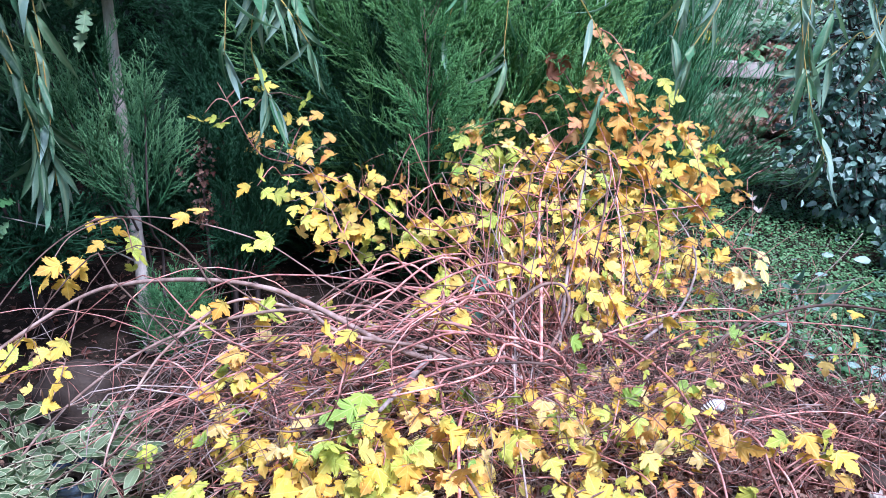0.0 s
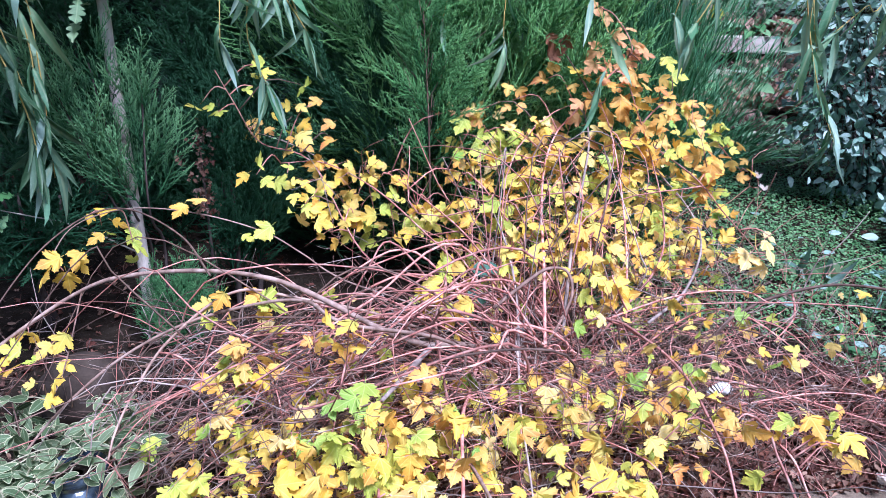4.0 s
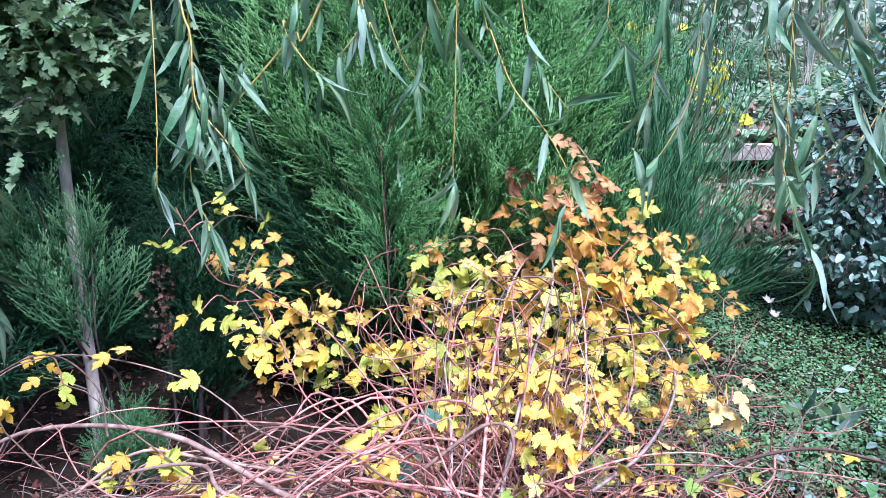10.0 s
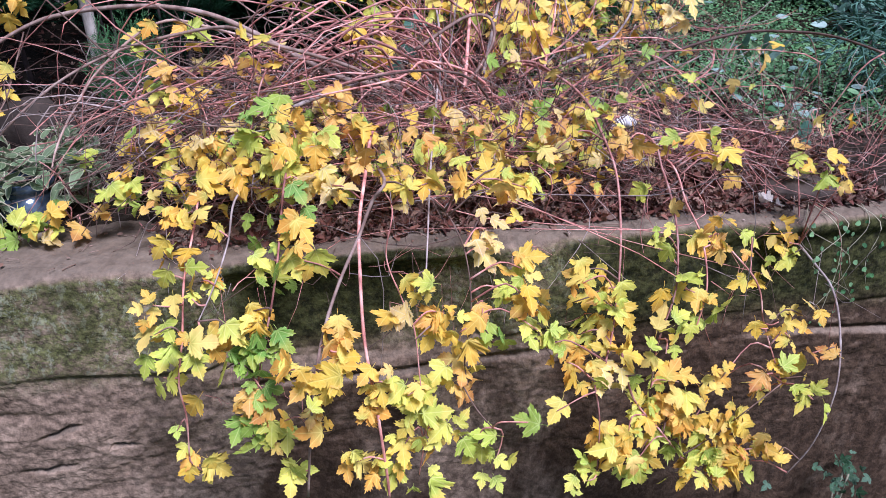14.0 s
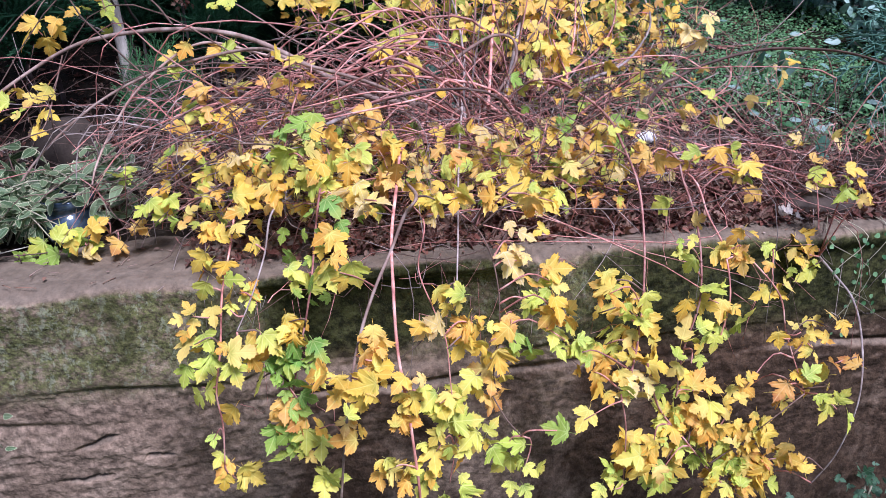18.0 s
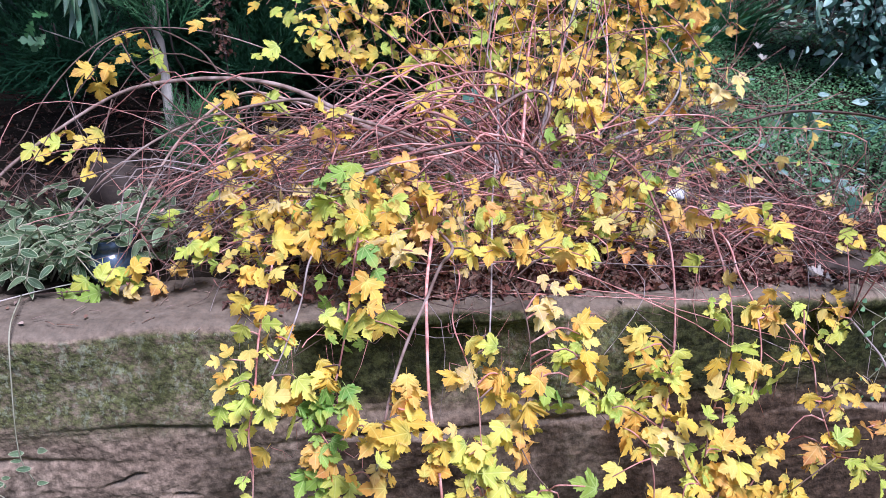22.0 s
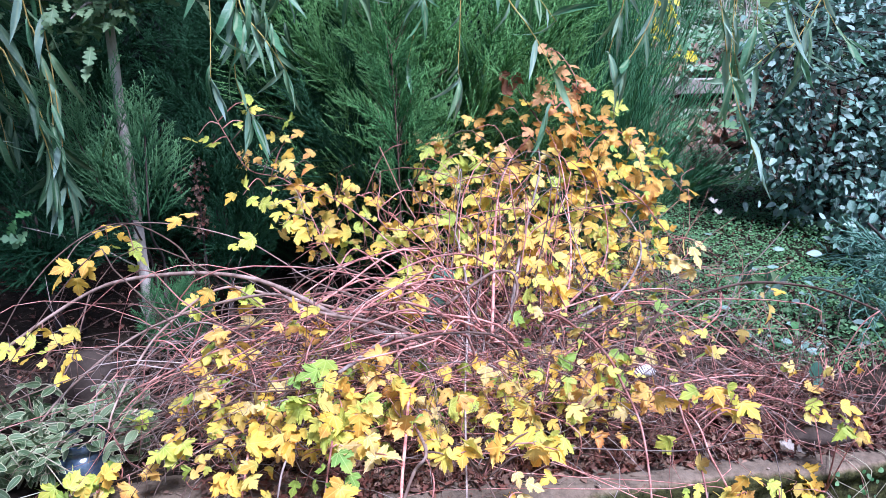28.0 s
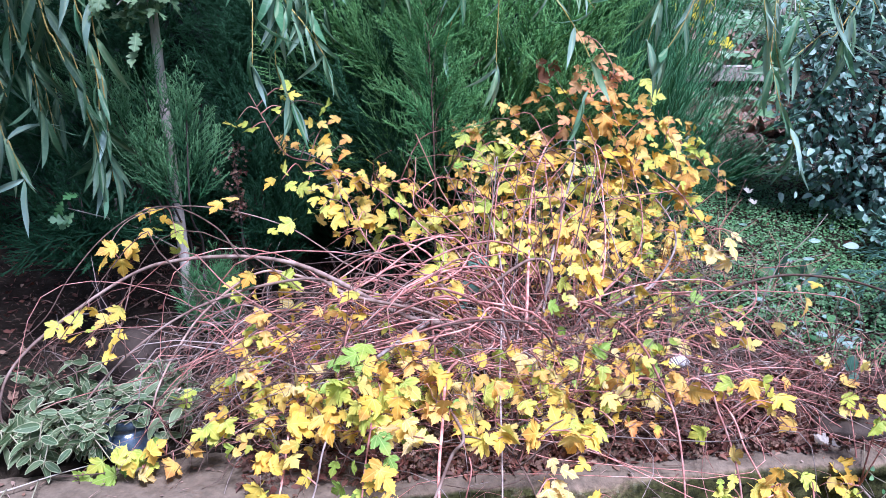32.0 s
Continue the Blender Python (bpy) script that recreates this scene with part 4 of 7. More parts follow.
cane(0.0025, 0.001, "R", [(0.01, 0.277, 1.173), (-0.128, 0.508, 1.289), (-0.218, 0.643, 1.359), (-0.319, 0.685, 1.41), (-0.409, 0.694, 1.411)], rooted=True)
cane(0.0025, 0.001, "R", [(-0.002, 0.271, 1.199), (-0.059, 0.472, 1.293), (-0.127, 0.63, 1.344), (-0.186, 0.728, 1.38)], rooted=True)
cane(0.002, 0.001, "R", [(-0.25, 0.571, 1.243), (-0.345, 0.696, 1.409), (-0.453, 0.777, 1.444), (-0.505, 0.812, 1.525), (-0.542, 0.831, 1.592)], rooted=True)
cane(0.002, 0.001, "R", [(0.22, 0.715, 1.501), (0.293, 0.699, 1.583), (0.347, 0.713, 1.636), (0.319, 0.744, 1.705), (0.29, 0.768, 1.727)])
cane(0.002, 0.001, "R", [(0.324, 0.674, 1.433), (0.428, 0.689, 1.526), (0.548, 0.715, 1.452), (0.668, 0.757, 1.356)])
cane(0.002, 0.001, "R", [(0.394, 0.666, 1.432), (0.489, 0.643, 1.362), (0.51, 0.556, 1.305), (0.496, 0.401, 1.263)])
cane(0.0030, 0.0019, "R", [(-0.067, 0.329, 1.149), (-0.109, 0.218, 1.114), (-0.149, 0.089, 1.136), (-0.172, -0.029, 1.103), (-0.187, -0.106, 1.069), (-0.192, -0.158, 1.028), (-0.193, -0.203, 0.945), (-0.183, -0.232, 0.856), (-0.174, -0.241, 0.756), (-0.171, -0.243, 0.706)], True)
cane(0.0030, 0.0023, "R", [(-0.12, 0.388, 1.243), (-0.149, 0.32, 1.196), (-0.156, 0.209, 1.144), (-0.164, 0.046, 1.11)], True)
cane(0.0026, 0.0019, "T", [(-0.152, -0.112, 1.125), (-0.17, -0.118, 1.101), (-0.191, -0.13, 1.055), (-0.217, -0.16, 1.015), (-0.24, -0.205, 0.977), (-0.257, -0.236, 0.924), (-0.27, -0.235, 0.835), (-0.284, -0.212, 0.696)], True)
cane(0.0023, 0.0011, "W", [(-0.01, 0.324, 1.158), (-0.045, 0.151, 1.106), (-0.075, -0.005, 1.087), (-0.094, -0.108, 1.053), (-0.105, -0.162, 1.017)], True)
cane(0.0019, 0.0011, "R", [(-0.406, 0.147, 1.073), (-0.41, 0.043, 1.071), (-0.414, -0.039, 1.041), (-0.425, -0.099, 0.995), (-0.432, -0.135, 0.929), (-0.444, -0.148, 0.865), (-0.443, -0.146, 0.806), (-0.45, -0.143, 0.732)], True)
cane(0.0019, 0.0008, "W", [(-0.351, -0.039, 1.087), (-0.365, -0.073, 1.036), (-0.386, -0.113, 0.99), (-0.403, -0.159, 0.967)], True)
cane(0.0019, 0.0011, "R", [(-0.279, -0.032, 1.12), (-0.291, -0.065, 1.068), (-0.3, -0.095, 1.015), (-0.312, -0.124, 0.962), (-0.328, -0.152, 0.909), (-0.341, -0.172, 0.851), (-0.354, -0.184, 0.795)], True)
cane(0.0011, 0.0008, "R", [(-0.145, -0.135, 1.094), (-0.157, -0.158, 1.041), (-0.142, -0.18, 0.993), (-0.127, -0.199, 0.952), (-0.123, -0.215, 0.891), (-0.118, -0.228, 0.806), (-0.128, -0.238, 0.736)], True)
cane(0.0011, 0.0008, "K", [(-0.063, -0.104, 1.065), (-0.044, -0.127, 1.015), (-0.04, -0.149, 0.946), (-0.052, -0.169, 0.877), (-0.051, -0.19, 0.844)], True)
cane(0.0026, 0.0015, "R", [(0.156, 0.306, 1.18), (0.194, 0.215, 1.173), (0.209, 0.128, 1.155), (0.211, 0.068, 1.129), (0.226, 0.021, 1.074), (0.214, -0.046, 1.017), (0.19, -0.117, 0.96), (0.167, -0.166, 0.896), (0.147, -0.198, 0.862)], True)
cane(0.0023, 0.0011, "R", [(0.287, 0.053, 1.115), (0.297, 0.003, 1.075), (0.292, -0.06, 1.035), (0.273, -0.123, 1.001), (0.255, -0.167, 0.953), (0.231, -0.185, 0.882), (0.232, -0.182, 0.799)], True)
cane(0.0019, 0.0011, "R", [(0.312, 0.027, 1.084), (0.316, -0.052, 1.039), (0.313, -0.115, 1.011), (0.311, -0.155, 0.949), (0.291, -0.177, 0.888)], True)
cane(0.0019, 0.0011, "R", [(0.175, -0.189, 0.871), (0.205, -0.186, 0.785), (0.262, -0.183, 0.71), (0.326, -0.177, 0.625), (0.394, -0.168, 0.556)], True)
cane(0.0015, 0.0008, "R", [(0.361, -0.101, 0.992), (0.412, -0.126, 0.932), (0.424, -0.145, 0.873), (0.443, -0.16, 0.818), (0.458, -0.176, 0.774)], True)
cane(0.0023, 0.0011, "W", [(0.569, 0.001, 0.924), (0.586, -0.028, 0.899), (0.591, -0.071, 0.879), (0.572, -0.126, 0.855), (0.554, -0.173, 0.803), (0.541, -0.195, 0.745), (0.528, -0.194, 0.655), (0.506, -0.18, 0.579)], True)
cane(0.0015, 0.0008, "R", [(0.13, -0.205, 0.84), (0.143, -0.211, 0.773), (0.148, -0.213, 0.677)], True)
cane(0.0011, 0.0008, "K", [(-0.062, -0.186, 0.852), (-0.042, -0.206, 0.815), (-0.022, -0.224, 0.793)], True)
cane(0.0038, 0.0020, "K", [(0.30, 0.34, 1.0), (0.373, 0.3, 1.155), (0.415, 0.31, 1.177), (0.471, 0.31, 1.202), (0.566, 0.28, 1.232), (0.627, 0.2, 1.244), (0.644, 0.12, 1.248), (0.66, 0.03, 1.24)])
cane(0.0015, 0.0008, "W", [(0.60, 0.44, 1.05), (0.668, 0.46, 1.206), (0.695, 0.45, 1.239), (0.738, 0.45, 1.283), (0.769, 0.45, 1.323)])
cane(0.0014, 0.0008, "T", [(0.499, 0.31, 1.208), (0.529, 0.31, 1.179), (0.504, 0.31, 1.15), (0.465, 0.31, 1.128), (0.38, 0.32, 1.09)])
cane(0.0012, 0.0007, "K", [(0.60, 0.24, 1.24), (0.64, 0.2, 1.239), (0.677, 0.2, 1.18), (0.702, 0.2, 1.09)])
cane(0.0030, 0.0022, "R", [(0.02, 0.34, 1.05), (0.10, 0.31, 1.17), (0.156, 0.28, 1.19), (0.194, 0.215, 1.173)])
cane(0.0016, 0.0008, "K", [(-0.42, 0.24, 1.05), (-0.52, 0.17, 1.035), (-0.62, 0.125, 1.005), (-0.70, 0.115, 0.985), (-0.80, 0.12, 0.978)])
cane_points = np.concatenate(cane_line)
twigs = {"R": Soup(), "K": Soup(), "W": Soup()}


def spray(rows, hanging=False, more=1.45):
    """Sprays of leaves: place, reach, number of leaves, tone; each on a twig from the nearest cane."""
    for x, y, z, reach, count, tone in rows:
        at = np.array((x, y, z))
        off = np.linalg.norm(cane_points - at, axis=1)
        root, owner = cane_points[off.argmin()], cane_owner[off.argmin()]
        if 0.012 < off.min() < 0.22:
            sag = (0, 0, 0.25 * off.min())
            twigs["R" if rng.random() < 0.7 else "K"].put(tube([root, (root + at) / 2 + sag + rng.normal(0, 0.006, 3), at], 0.0016, 0.0009, 4, 7))
        size = float(np.clip((2.2 if hanging else 2.3) * reach / math.sqrt(count), 0.032 if hanging else 0.032, 0.066 if count < 3 else 0.050))
        count = count if count == 1 else round(count * (1.75 if hanging else more))
        for i in range(count):
            a = 6.283 * (i + rng.uniform(-0.3, 0.3)) / count + reach * 900
            away = np.array((math.cos(a), 0.0, math.sin(a))) * (reach * rng.uniform(0.65, 1.25) * (1.4 if hanging else 1.0) if count > 1 else 0.0)
            away[1] = rng.normal(0, 0.35 if hanging else 0.6) * reach
            if hanging:
                tip = unit(np.array((away[0] * 15, -0.25, away[2] * 9 - 0.38)) + rng.normal(0, 0.42, 3))
                face = unit(np.array((0.12, -0.80, 0.65)) + rng.normal(0, 0.25, 3))
            else:
                tip = unit(np.array((away[0] * 16 + rng.normal(0, 0.5), -0.35, -0.22)) + rng.normal(0, 0.35, 3))
                face = unit(np.array((0.05, -0.75, 0.65)) + rng.normal(0, 0.33, 3))
            own = size * rng.choice((0.62, 0.8, 0.95, 1.1, 1.25)) * rng.uniform(0.93, 1.07)
            t = tone
            if rng.random() < 0.16:
                t = {"Y": "G", "G": "Y", "O": "Y", "P": "O", "A": "Y", "B": "B", "D": "G"}.get(tone, tone)
            shape = leaves_curled if t == "B" or rng.random() < 0.06 else leaves_lobed
            shrub_leaves.put(shape, TONES[t], place(at + away - 0.45 * own * tip, tip, face, own), owner if off.min() < 0.22 else None)


# high left
spray([
    (-0.547, 0.446, 1.372, 0.018, 2, "O"),
    (-0.73, 0.561, 1.323, 0.031, 5, "Y"),
    (-0.669, 0.526, 1.291, 0.019, 3, "G"),
    (-0.77, 0.455, 1.272, 0.029, 5, "Y"),
    (-0.574, 0.814, 1.522, 0.018, 2, "G"),
    (-0.538, 0.802, 1.506, 0.011, 1, "G"),
    (-0.466, 0.846, 1.557, 0.018, 2, "G"),
    (-0.443, 0.846, 1.598, 0.017, 2, "G"),
    (-0.363, 0.841, 1.56, 0.018, 2, "G"),
    (-0.336, 0.802, 1.525, 0.014, 1, "O"),
    (-0.384, 0.792, 1.496, 0.033, 5, "Y"),
    (-0.459, 0.847, 1.452, 0.023, 3, "O"),
    (-0.305, 0.773, 1.454, 0.019, 2, "O"),
    (-0.372, 0.752, 1.438, 0.027, 4, "Y"),
], more=1.0)
spray([
    (-0.45, 0.586, 1.407, 0.025, 3, "Y"),
    (-0.395, 0.651, 1.397, 0.023, 3, "G"),
], more=1.0)
# high left inner
spray([
    (-0.32, 0.678, 1.384, 0.029, 4, "Y"),
    (-0.241, 0.668, 1.403, 0.033, 5, "Y"),
    (-0.201, 0.711, 1.376, 0.024, 3, "Y"),
    (-0.169, 0.693, 1.343, 0.022, 2, "G"),
    (-0.14, 0.764, 1.367, 0.023, 3, "O"),
    (-0.346, 0.631, 1.352, 0.028, 4, "Y"),
    (-0.371, 0.608, 1.331, 0.023, 3, "G"),
    (-0.445, 0.459, 1.322, 0.015, 2, "G"),
    (-0.284, 0.695, 1.32, 0.03, 4, "Y"),
    (-0.218, 0.697, 1.296, 0.03, 4, "G"),
    (-0.123, 0.686, 1.294, 0.03, 4, "Y"),
    (-0.317, 0.586, 1.288, 0.023, 3, "Y"),
    (-0.083, 0.683, 1.293, 0.022, 3, "G"),
    (-0.253, 0.699, 1.256, 0.025, 2, "Y"),
])
spray([
    (-0.182, 0.64, 1.264, 0.024, 2, "Y"),
])
# high middle
spray([
    (-0.002, 0.745, 1.449, 0.034, 4, "G"),
    (0.08, 0.727, 1.435, 0.034, 4, "G"),
    (0.021, 0.718, 1.395, 0.025, 3, "Y"),
    (-0.019, 0.735, 1.374, 0.025, 3, "Y"),
    (-0.056, 0.751, 1.505, 0.018, 2, "P"),
    (0.006, 0.747, 1.504, 0.017, 2, "P"),
    (0.091, 0.744, 1.53, 0.025, 3, "O"),
    (0.168, 0.74, 1.577, 0.025, 3, "O"),
    (0.233, 0.711, 1.501, 0.025, 3, "P"),
    (0.181, 0.73, 1.446, 0.028, 3, "P"),
    (0.136, 0.721, 1.427, 0.025, 3, "Y"),
    (-0.043, 0.669, 1.308, 0.027, 4, "Y"),
    (0.002, 0.535, 1.316, 0.025, 4, "G"),
    (0.067, 0.664, 1.339, 0.033, 4, "Y"),
])
# tip sprays
spray([
    (0.187, 0.73, 1.645, 0.019, 2, "B"),
    (0.251, 0.68, 1.61, 0.027, 4, "P"),
    (0.299, 0.772, 1.714, 0.017, 2, "P"),
    (0.317, 0.695, 1.683, 0.019, 2, "P"),
    (0.33, 0.698, 1.636, 0.022, 3, "P"),
    (0.354, 0.673, 1.609, 0.025, 3, "P"),
    (0.283, 0.688, 1.536, 0.033, 4, "O"),
    (0.318, 0.667, 1.556, 0.03, 4, "O"),
    (0.394, 0.675, 1.514, 0.033, 4, "O"),
    (0.445, 0.716, 1.581, 0.023, 3, "G"),
    (0.405, 0.688, 1.551, 0.022, 3, "O"),
    (0.486, 0.685, 1.512, 0.025, 3, "O"),
    (0.523, 0.695, 1.471, 0.02, 2, "G"),
    (0.227, 0.719, 1.577, 0.019, 2, "O"),
])
spray([
    (0.288, 0.663, 1.59, 0.022, 3, "P"),
    (0.342, 0.669, 1.502, 0.027, 3, "O"),
])
# right crown
spray([
    (0.469, 0.674, 1.464, 0.034, 4, "Y"),
    (0.396, 0.675, 1.445, 0.033, 4, "O"),
    (0.516, 0.673, 1.4, 0.031, 4, "O"),
    (0.603, 0.698, 1.416, 0.023, 2, "O"),
    (0.683, 0.755, 1.356, 0.021, 2, "O"),
    (0.523, 0.667, 1.355, 0.028, 3, "Y"),
    (0.573, 0.703, 1.452, 0.02, 2, "G"),
    (0.423, 0.665, 1.396, 0.031, 4, "Y"),
    (0.496, 0.687, 1.327, 0.032, 3, "Y"),
    (0.53, 0.644, 1.311, 0.02, 2, "Y"),
    (0.352, 0.673, 1.446, 0.028, 3, "Y"),
    (0.297, 0.682, 1.461, 0.028, 3, "O"),
    (0.367, 0.669, 1.391, 0.028, 3, "Y"),
])
# crown heart
spray([
    (0.204, 0.705, 1.391, 0.034, 4, "Y"),
    (0.123, 0.666, 1.371, 0.033, 4, "Y"),
    (0.24, 0.634, 1.385, 0.032, 4, "Y"),
    (0.316, 0.671, 1.385, 0.031, 4, "Y"),
    (0.119, 0.592, 1.314, 0.034, 5, "Y"),
    (0.192, 0.561, 1.323, 0.036, 5, "Y"),
    (0.289, 0.647, 1.312, 0.036, 4, "Y"),
    (0.37, 0.673, 1.319, 0.037, 4, "Y"),
    (0.429, 0.687, 1.286, 0.032, 4, "G"),
    (0.439, 0.6, 1.258, 0.027, 3, "Y"),
    (0.052, 0.467, 1.289, 0.029, 4, "Y"),
    (0.121, 0.444, 1.278, 0.032, 5, "Y"),
    (0.19, 0.462, 1.271, 0.032, 4, "Y"),
    (0.298, 0.548, 1.261, 0.032, 4, "Y"),
])
# crown low
spray([
    (0.401, 0.613, 1.229, 0.03, 3, "Y"),
    (0.436, 0.572, 1.202, 0.02, 2, "O"),
    (0.309, 0.433, 1.227, 0.02, 2, "Y"),
    (0.174, 0.335, 1.252, 0.023, 3, "Y"),
    (0.127, 0.374, 1.257, 0.023, 3, "Y"),
    (0.182, 0.32, 1.218, 0.027, 4, "Y"),
    (0.14, 0.319, 1.223, 0.018, 2, "Y"),
    (0.497, 0.403, 1.257, 0.03, 3, "A"),
    (0.575, 0.481, 1.269, 0.013, 1, "A"),
    (0.502, 0.461, 1.231, 0.013, 1, "A"),
    (-0.115, 0.41, 1.255, 0.019, 2, "Y"),
    (-0.111, 0.341, 1.202, 0.022, 4, "Y"),
    (0.112, 0.3, 1.189, 0.016, 2, "G"),
    (-0.157, 0.339, 1.234, 0.013, 2, "Y"),
])
spray([
    (0.003, 0.41, 1.267, 0.019, 2, "Y"),
    (0.305, 0.491, 1.233, 0.02, 2, "Y"),
])
# left bed
spray([
    (-0.503, 0.268, 1.246, 0.022, 4, "Y"),
    (-0.431, 0.291, 1.251, 0.017, 3, "Y"),
    (-0.325, 0.137, 1.254, 0.02, 4, "Y"),
    (-0.285, 0.147, 1.234, 0.011, 2, "Y"),
    (-0.814, 0.388, 1.185, 0.017, 2, "Y"),
    (-0.816, 0.343, 1.162, 0.021, 3, "Y"),
    (-0.753, 0.31, 1.174, 0.02, 3, "Y"),
    (-0.728, 0.186, 1.177, 0.017, 3, "Y"),
    (-0.456, 0.218, 1.193, 0.024, 4, "O"),
    (-0.479, 0.219, 1.15, 0.022, 4, "Y"),
    (-0.419, 0.209, 1.16, 0.018, 2, "Y"),
    (-0.508, 0.222, 1.143, 0.014, 2, "Y"),
    (-0.853, 0.34, 1.16, 0.014, 2, "Y"),
    (-0.352, 0.186, 1.22, 0.014, 2, "O"),
], more=1.0)
# front left
spray([
    (-0.307, 0.081, 1.165, 0.022, 4, "D"),
    (-0.267, 0.01, 1.163, 0.021, 4, "Y"),
    (-0.229, -0.011, 1.147, 0.017, 4, "Y"),
    (-0.19, 0.092, 1.151, 0.016, 3, "O"),
    (-0.167, 0.069, 1.134, 0.014, 3, "O"),
    (-0.247, -0.025, 1.124, 0.02, 4, "Y"),
    (-0.294, -0.022, 1.126, 0.017, 3, "Y"),
    (-0.342, -0.013, 1.11, 0.014, 3, "Y"),
    (-0.322, 0.008, 1.157, 0.013, 2, "G"),
    (-0.371, 0.052, 1.092, 0.012, 2, "Y"),
    (-0.459, 0.177, 1.066, 0.02, 3, "G"),
    (-0.527, 0.204, 1.081, 0.015, 3, "Y"),
    (-0.528, 0.1, 1.072, 0.015, 3, "Y"),
    (-0.547, 0.095, 1.048, 0.015, 2, "G"),
])
spray([
    (-0.589, 0.155, 1.093, 0.012, 2, "G"),
])
# front low left
spray([
    (-0.57, 0.101, 1.022, 0.011, 1, "O"),
    (-0.609, 0.102, 0.993, 0.012, 1, "O"),
    (-0.654, 0.095, 1.005, 0.016, 3, "G"),
    (-0.751, 0.159, 0.959, 0.02, 3, "D"),
    (-0.683, 0.093, 1.02, 0.011, 2, "G"),
    (-0.628, 0.097, 1.035, 0.009, 1, "Y"),
    (-0.434, -0.012, 1.052, 0.014, 2, "Y"),
    (-0.403, -0.046, 1.086, 0.01, 2, "Y"),
    (-0.38, -0.056, 1.046, 0.009, 1, "Y"),
    (-0.22, -0.07, 1.11, 0.012, 2, "A"),
    (-0.257, -0.049, 1.104, 0.012, 2, "A"),
    (-0.279, -0.033, 1.112, 0.012, 2, "Y"),
    (-0.395, 0.033, 1.083, 0.011, 2, "Y"),
    (-0.184, -0.017, 1.125, 0.013, 3, "O"),
])
spray([
    (-0.193, 0.137, 1.183, 0.012, 2, "O"),
])
# beside the pot
spray([
    (-0.763, 0.115, 0.963, 0.017, 1, "D"),
    (-0.721, 0.115, 0.978, 0.018, 1, "D"),
    (-0.738, 0.115, 0.991, 0.014, 1, "D"),
    (-0.661, 0.115, 1.0, 0.016, 1, "D"),
    (-0.631, 0.115, 1.031, 0.013, 1, "D"),
    (-0.572, 0.115, 1.016, 0.014, 1, "O"),
    (-0.612, 0.115, 0.988, 0.014, 1, "P"),
    (-0.689, 0.115, 0.988, 0.014, 1, "D"),
    (-0.537, 0.115, 1.04, 0.016, 1, "D"),
])
# front right
spray([
    (-0.126, -0.109, 1.118, 0.016, 3, "Y"),
    (-0.093, -0.102, 1.117, 0.011, 2, "Y"),
    (-0.043, -0.082, 1.101, 0.011, 2, "G"),
    (0.011, -0.056, 1.118, 0.017, 3, "Y"),
    (0.043, -0.052, 1.113, 0.013, 2, "Y"),
    (0.056, -0.077, 1.09, 0.01, 2, "Y"),
    (0.013, -0.084, 1.092, 0.01, 2, "Y"),
    (0.035, -0.076, 1.048, 0.01, 1, "Y"),
    (0.141, 0.092, 1.117, 0.018, 3, "O"),
    (0.114, 0.02, 1.1, 0.012, 2, "Y"),
    (0.256, 0.056, 1.105, 0.022, 4, "O"),
    (0.275, 0.015, 1.034, 0.012, 2, "G"),
    (0.29, -0.064, 1.044, 0.008, 1, "Y"),
    (0.362, 0.004, 1.112, 0.018, 3, "Y"),
])
spray([
    (0.385, -0.01, 1.096, 0.016, 3, "Y"),
    (0.425, 0.009, 1.044, 0.007, 1, "O"),
])
# front far right
spray([
    (0.57, 0.019, 1.136, 0.014, 1, "O"),
    (0.65, 0.15, 1.046, 0.01, 1, "O"),
    (0.568, -0.033, 1.069, 0.021, 4, "Y"),
    (0.597, 0.086, 1.032, 0.014, 2, "G"),
    (0.588, -0.036, 1.044, 0.013, 2, "Y"),
    (0.317, 0.024, 1.108, 0.012, 2, "Y"),
    (-0.058, 0.094, 1.105, 0.013, 2, "G"),
    (-0.079, 0.328, 1.103, 0.013, 2, "A"),
    (0.068, 0.265, 1.111, 0.012, 2, "Y"),
    (0.08, 0.143, 1.115, 0.009, 1, "Y"),
    (-0.002, 0.185, 1.097, 0.01, 2, "A"),
    (-0.116, 0.35, 1.188, 0.01, 2, "Y"),
])
# hang one
spray([
    (-0.441, -0.082, 1.022, 0.014, 3, "Y"),
    (-0.452, -0.086, 0.995, 0.009, 1, "Y"),
    (-0.462, -0.134, 0.982, 0.016, 2, "Y"),
    (-0.463, -0.145, 0.944, 0.011, 2, "Y"),
    (-0.411, -0.175, 0.936, 0.019, 3, "Y"),
    (-0.463, -0.146, 0.876, 0.017, 2, "G"),
    (-0.402, -0.106, 0.996, 0.011, 2, "G"),
    (-0.385, -0.101, 0.992, 0.009, 1, "Y"),
    (-0.411, -0.137, 0.989, 0.007, 1, "G"),
    (-0.385, -0.159, 0.926, 0.012, 2, "Y"),
    (-0.387, -0.154, 0.881, 0.008, 1, "G"),
    (-0.433, -0.148, 0.821, 0.011, 1, "Y"),
    (-0.46, -0.143, 0.781, 0.01, 1, "G"),
    (-0.457, -0.142, 0.743, 0.011, 1, "G"),
], True)
spray([
    (-0.435, -0.145, 0.705, 0.015, 3, "Y"),
], True)
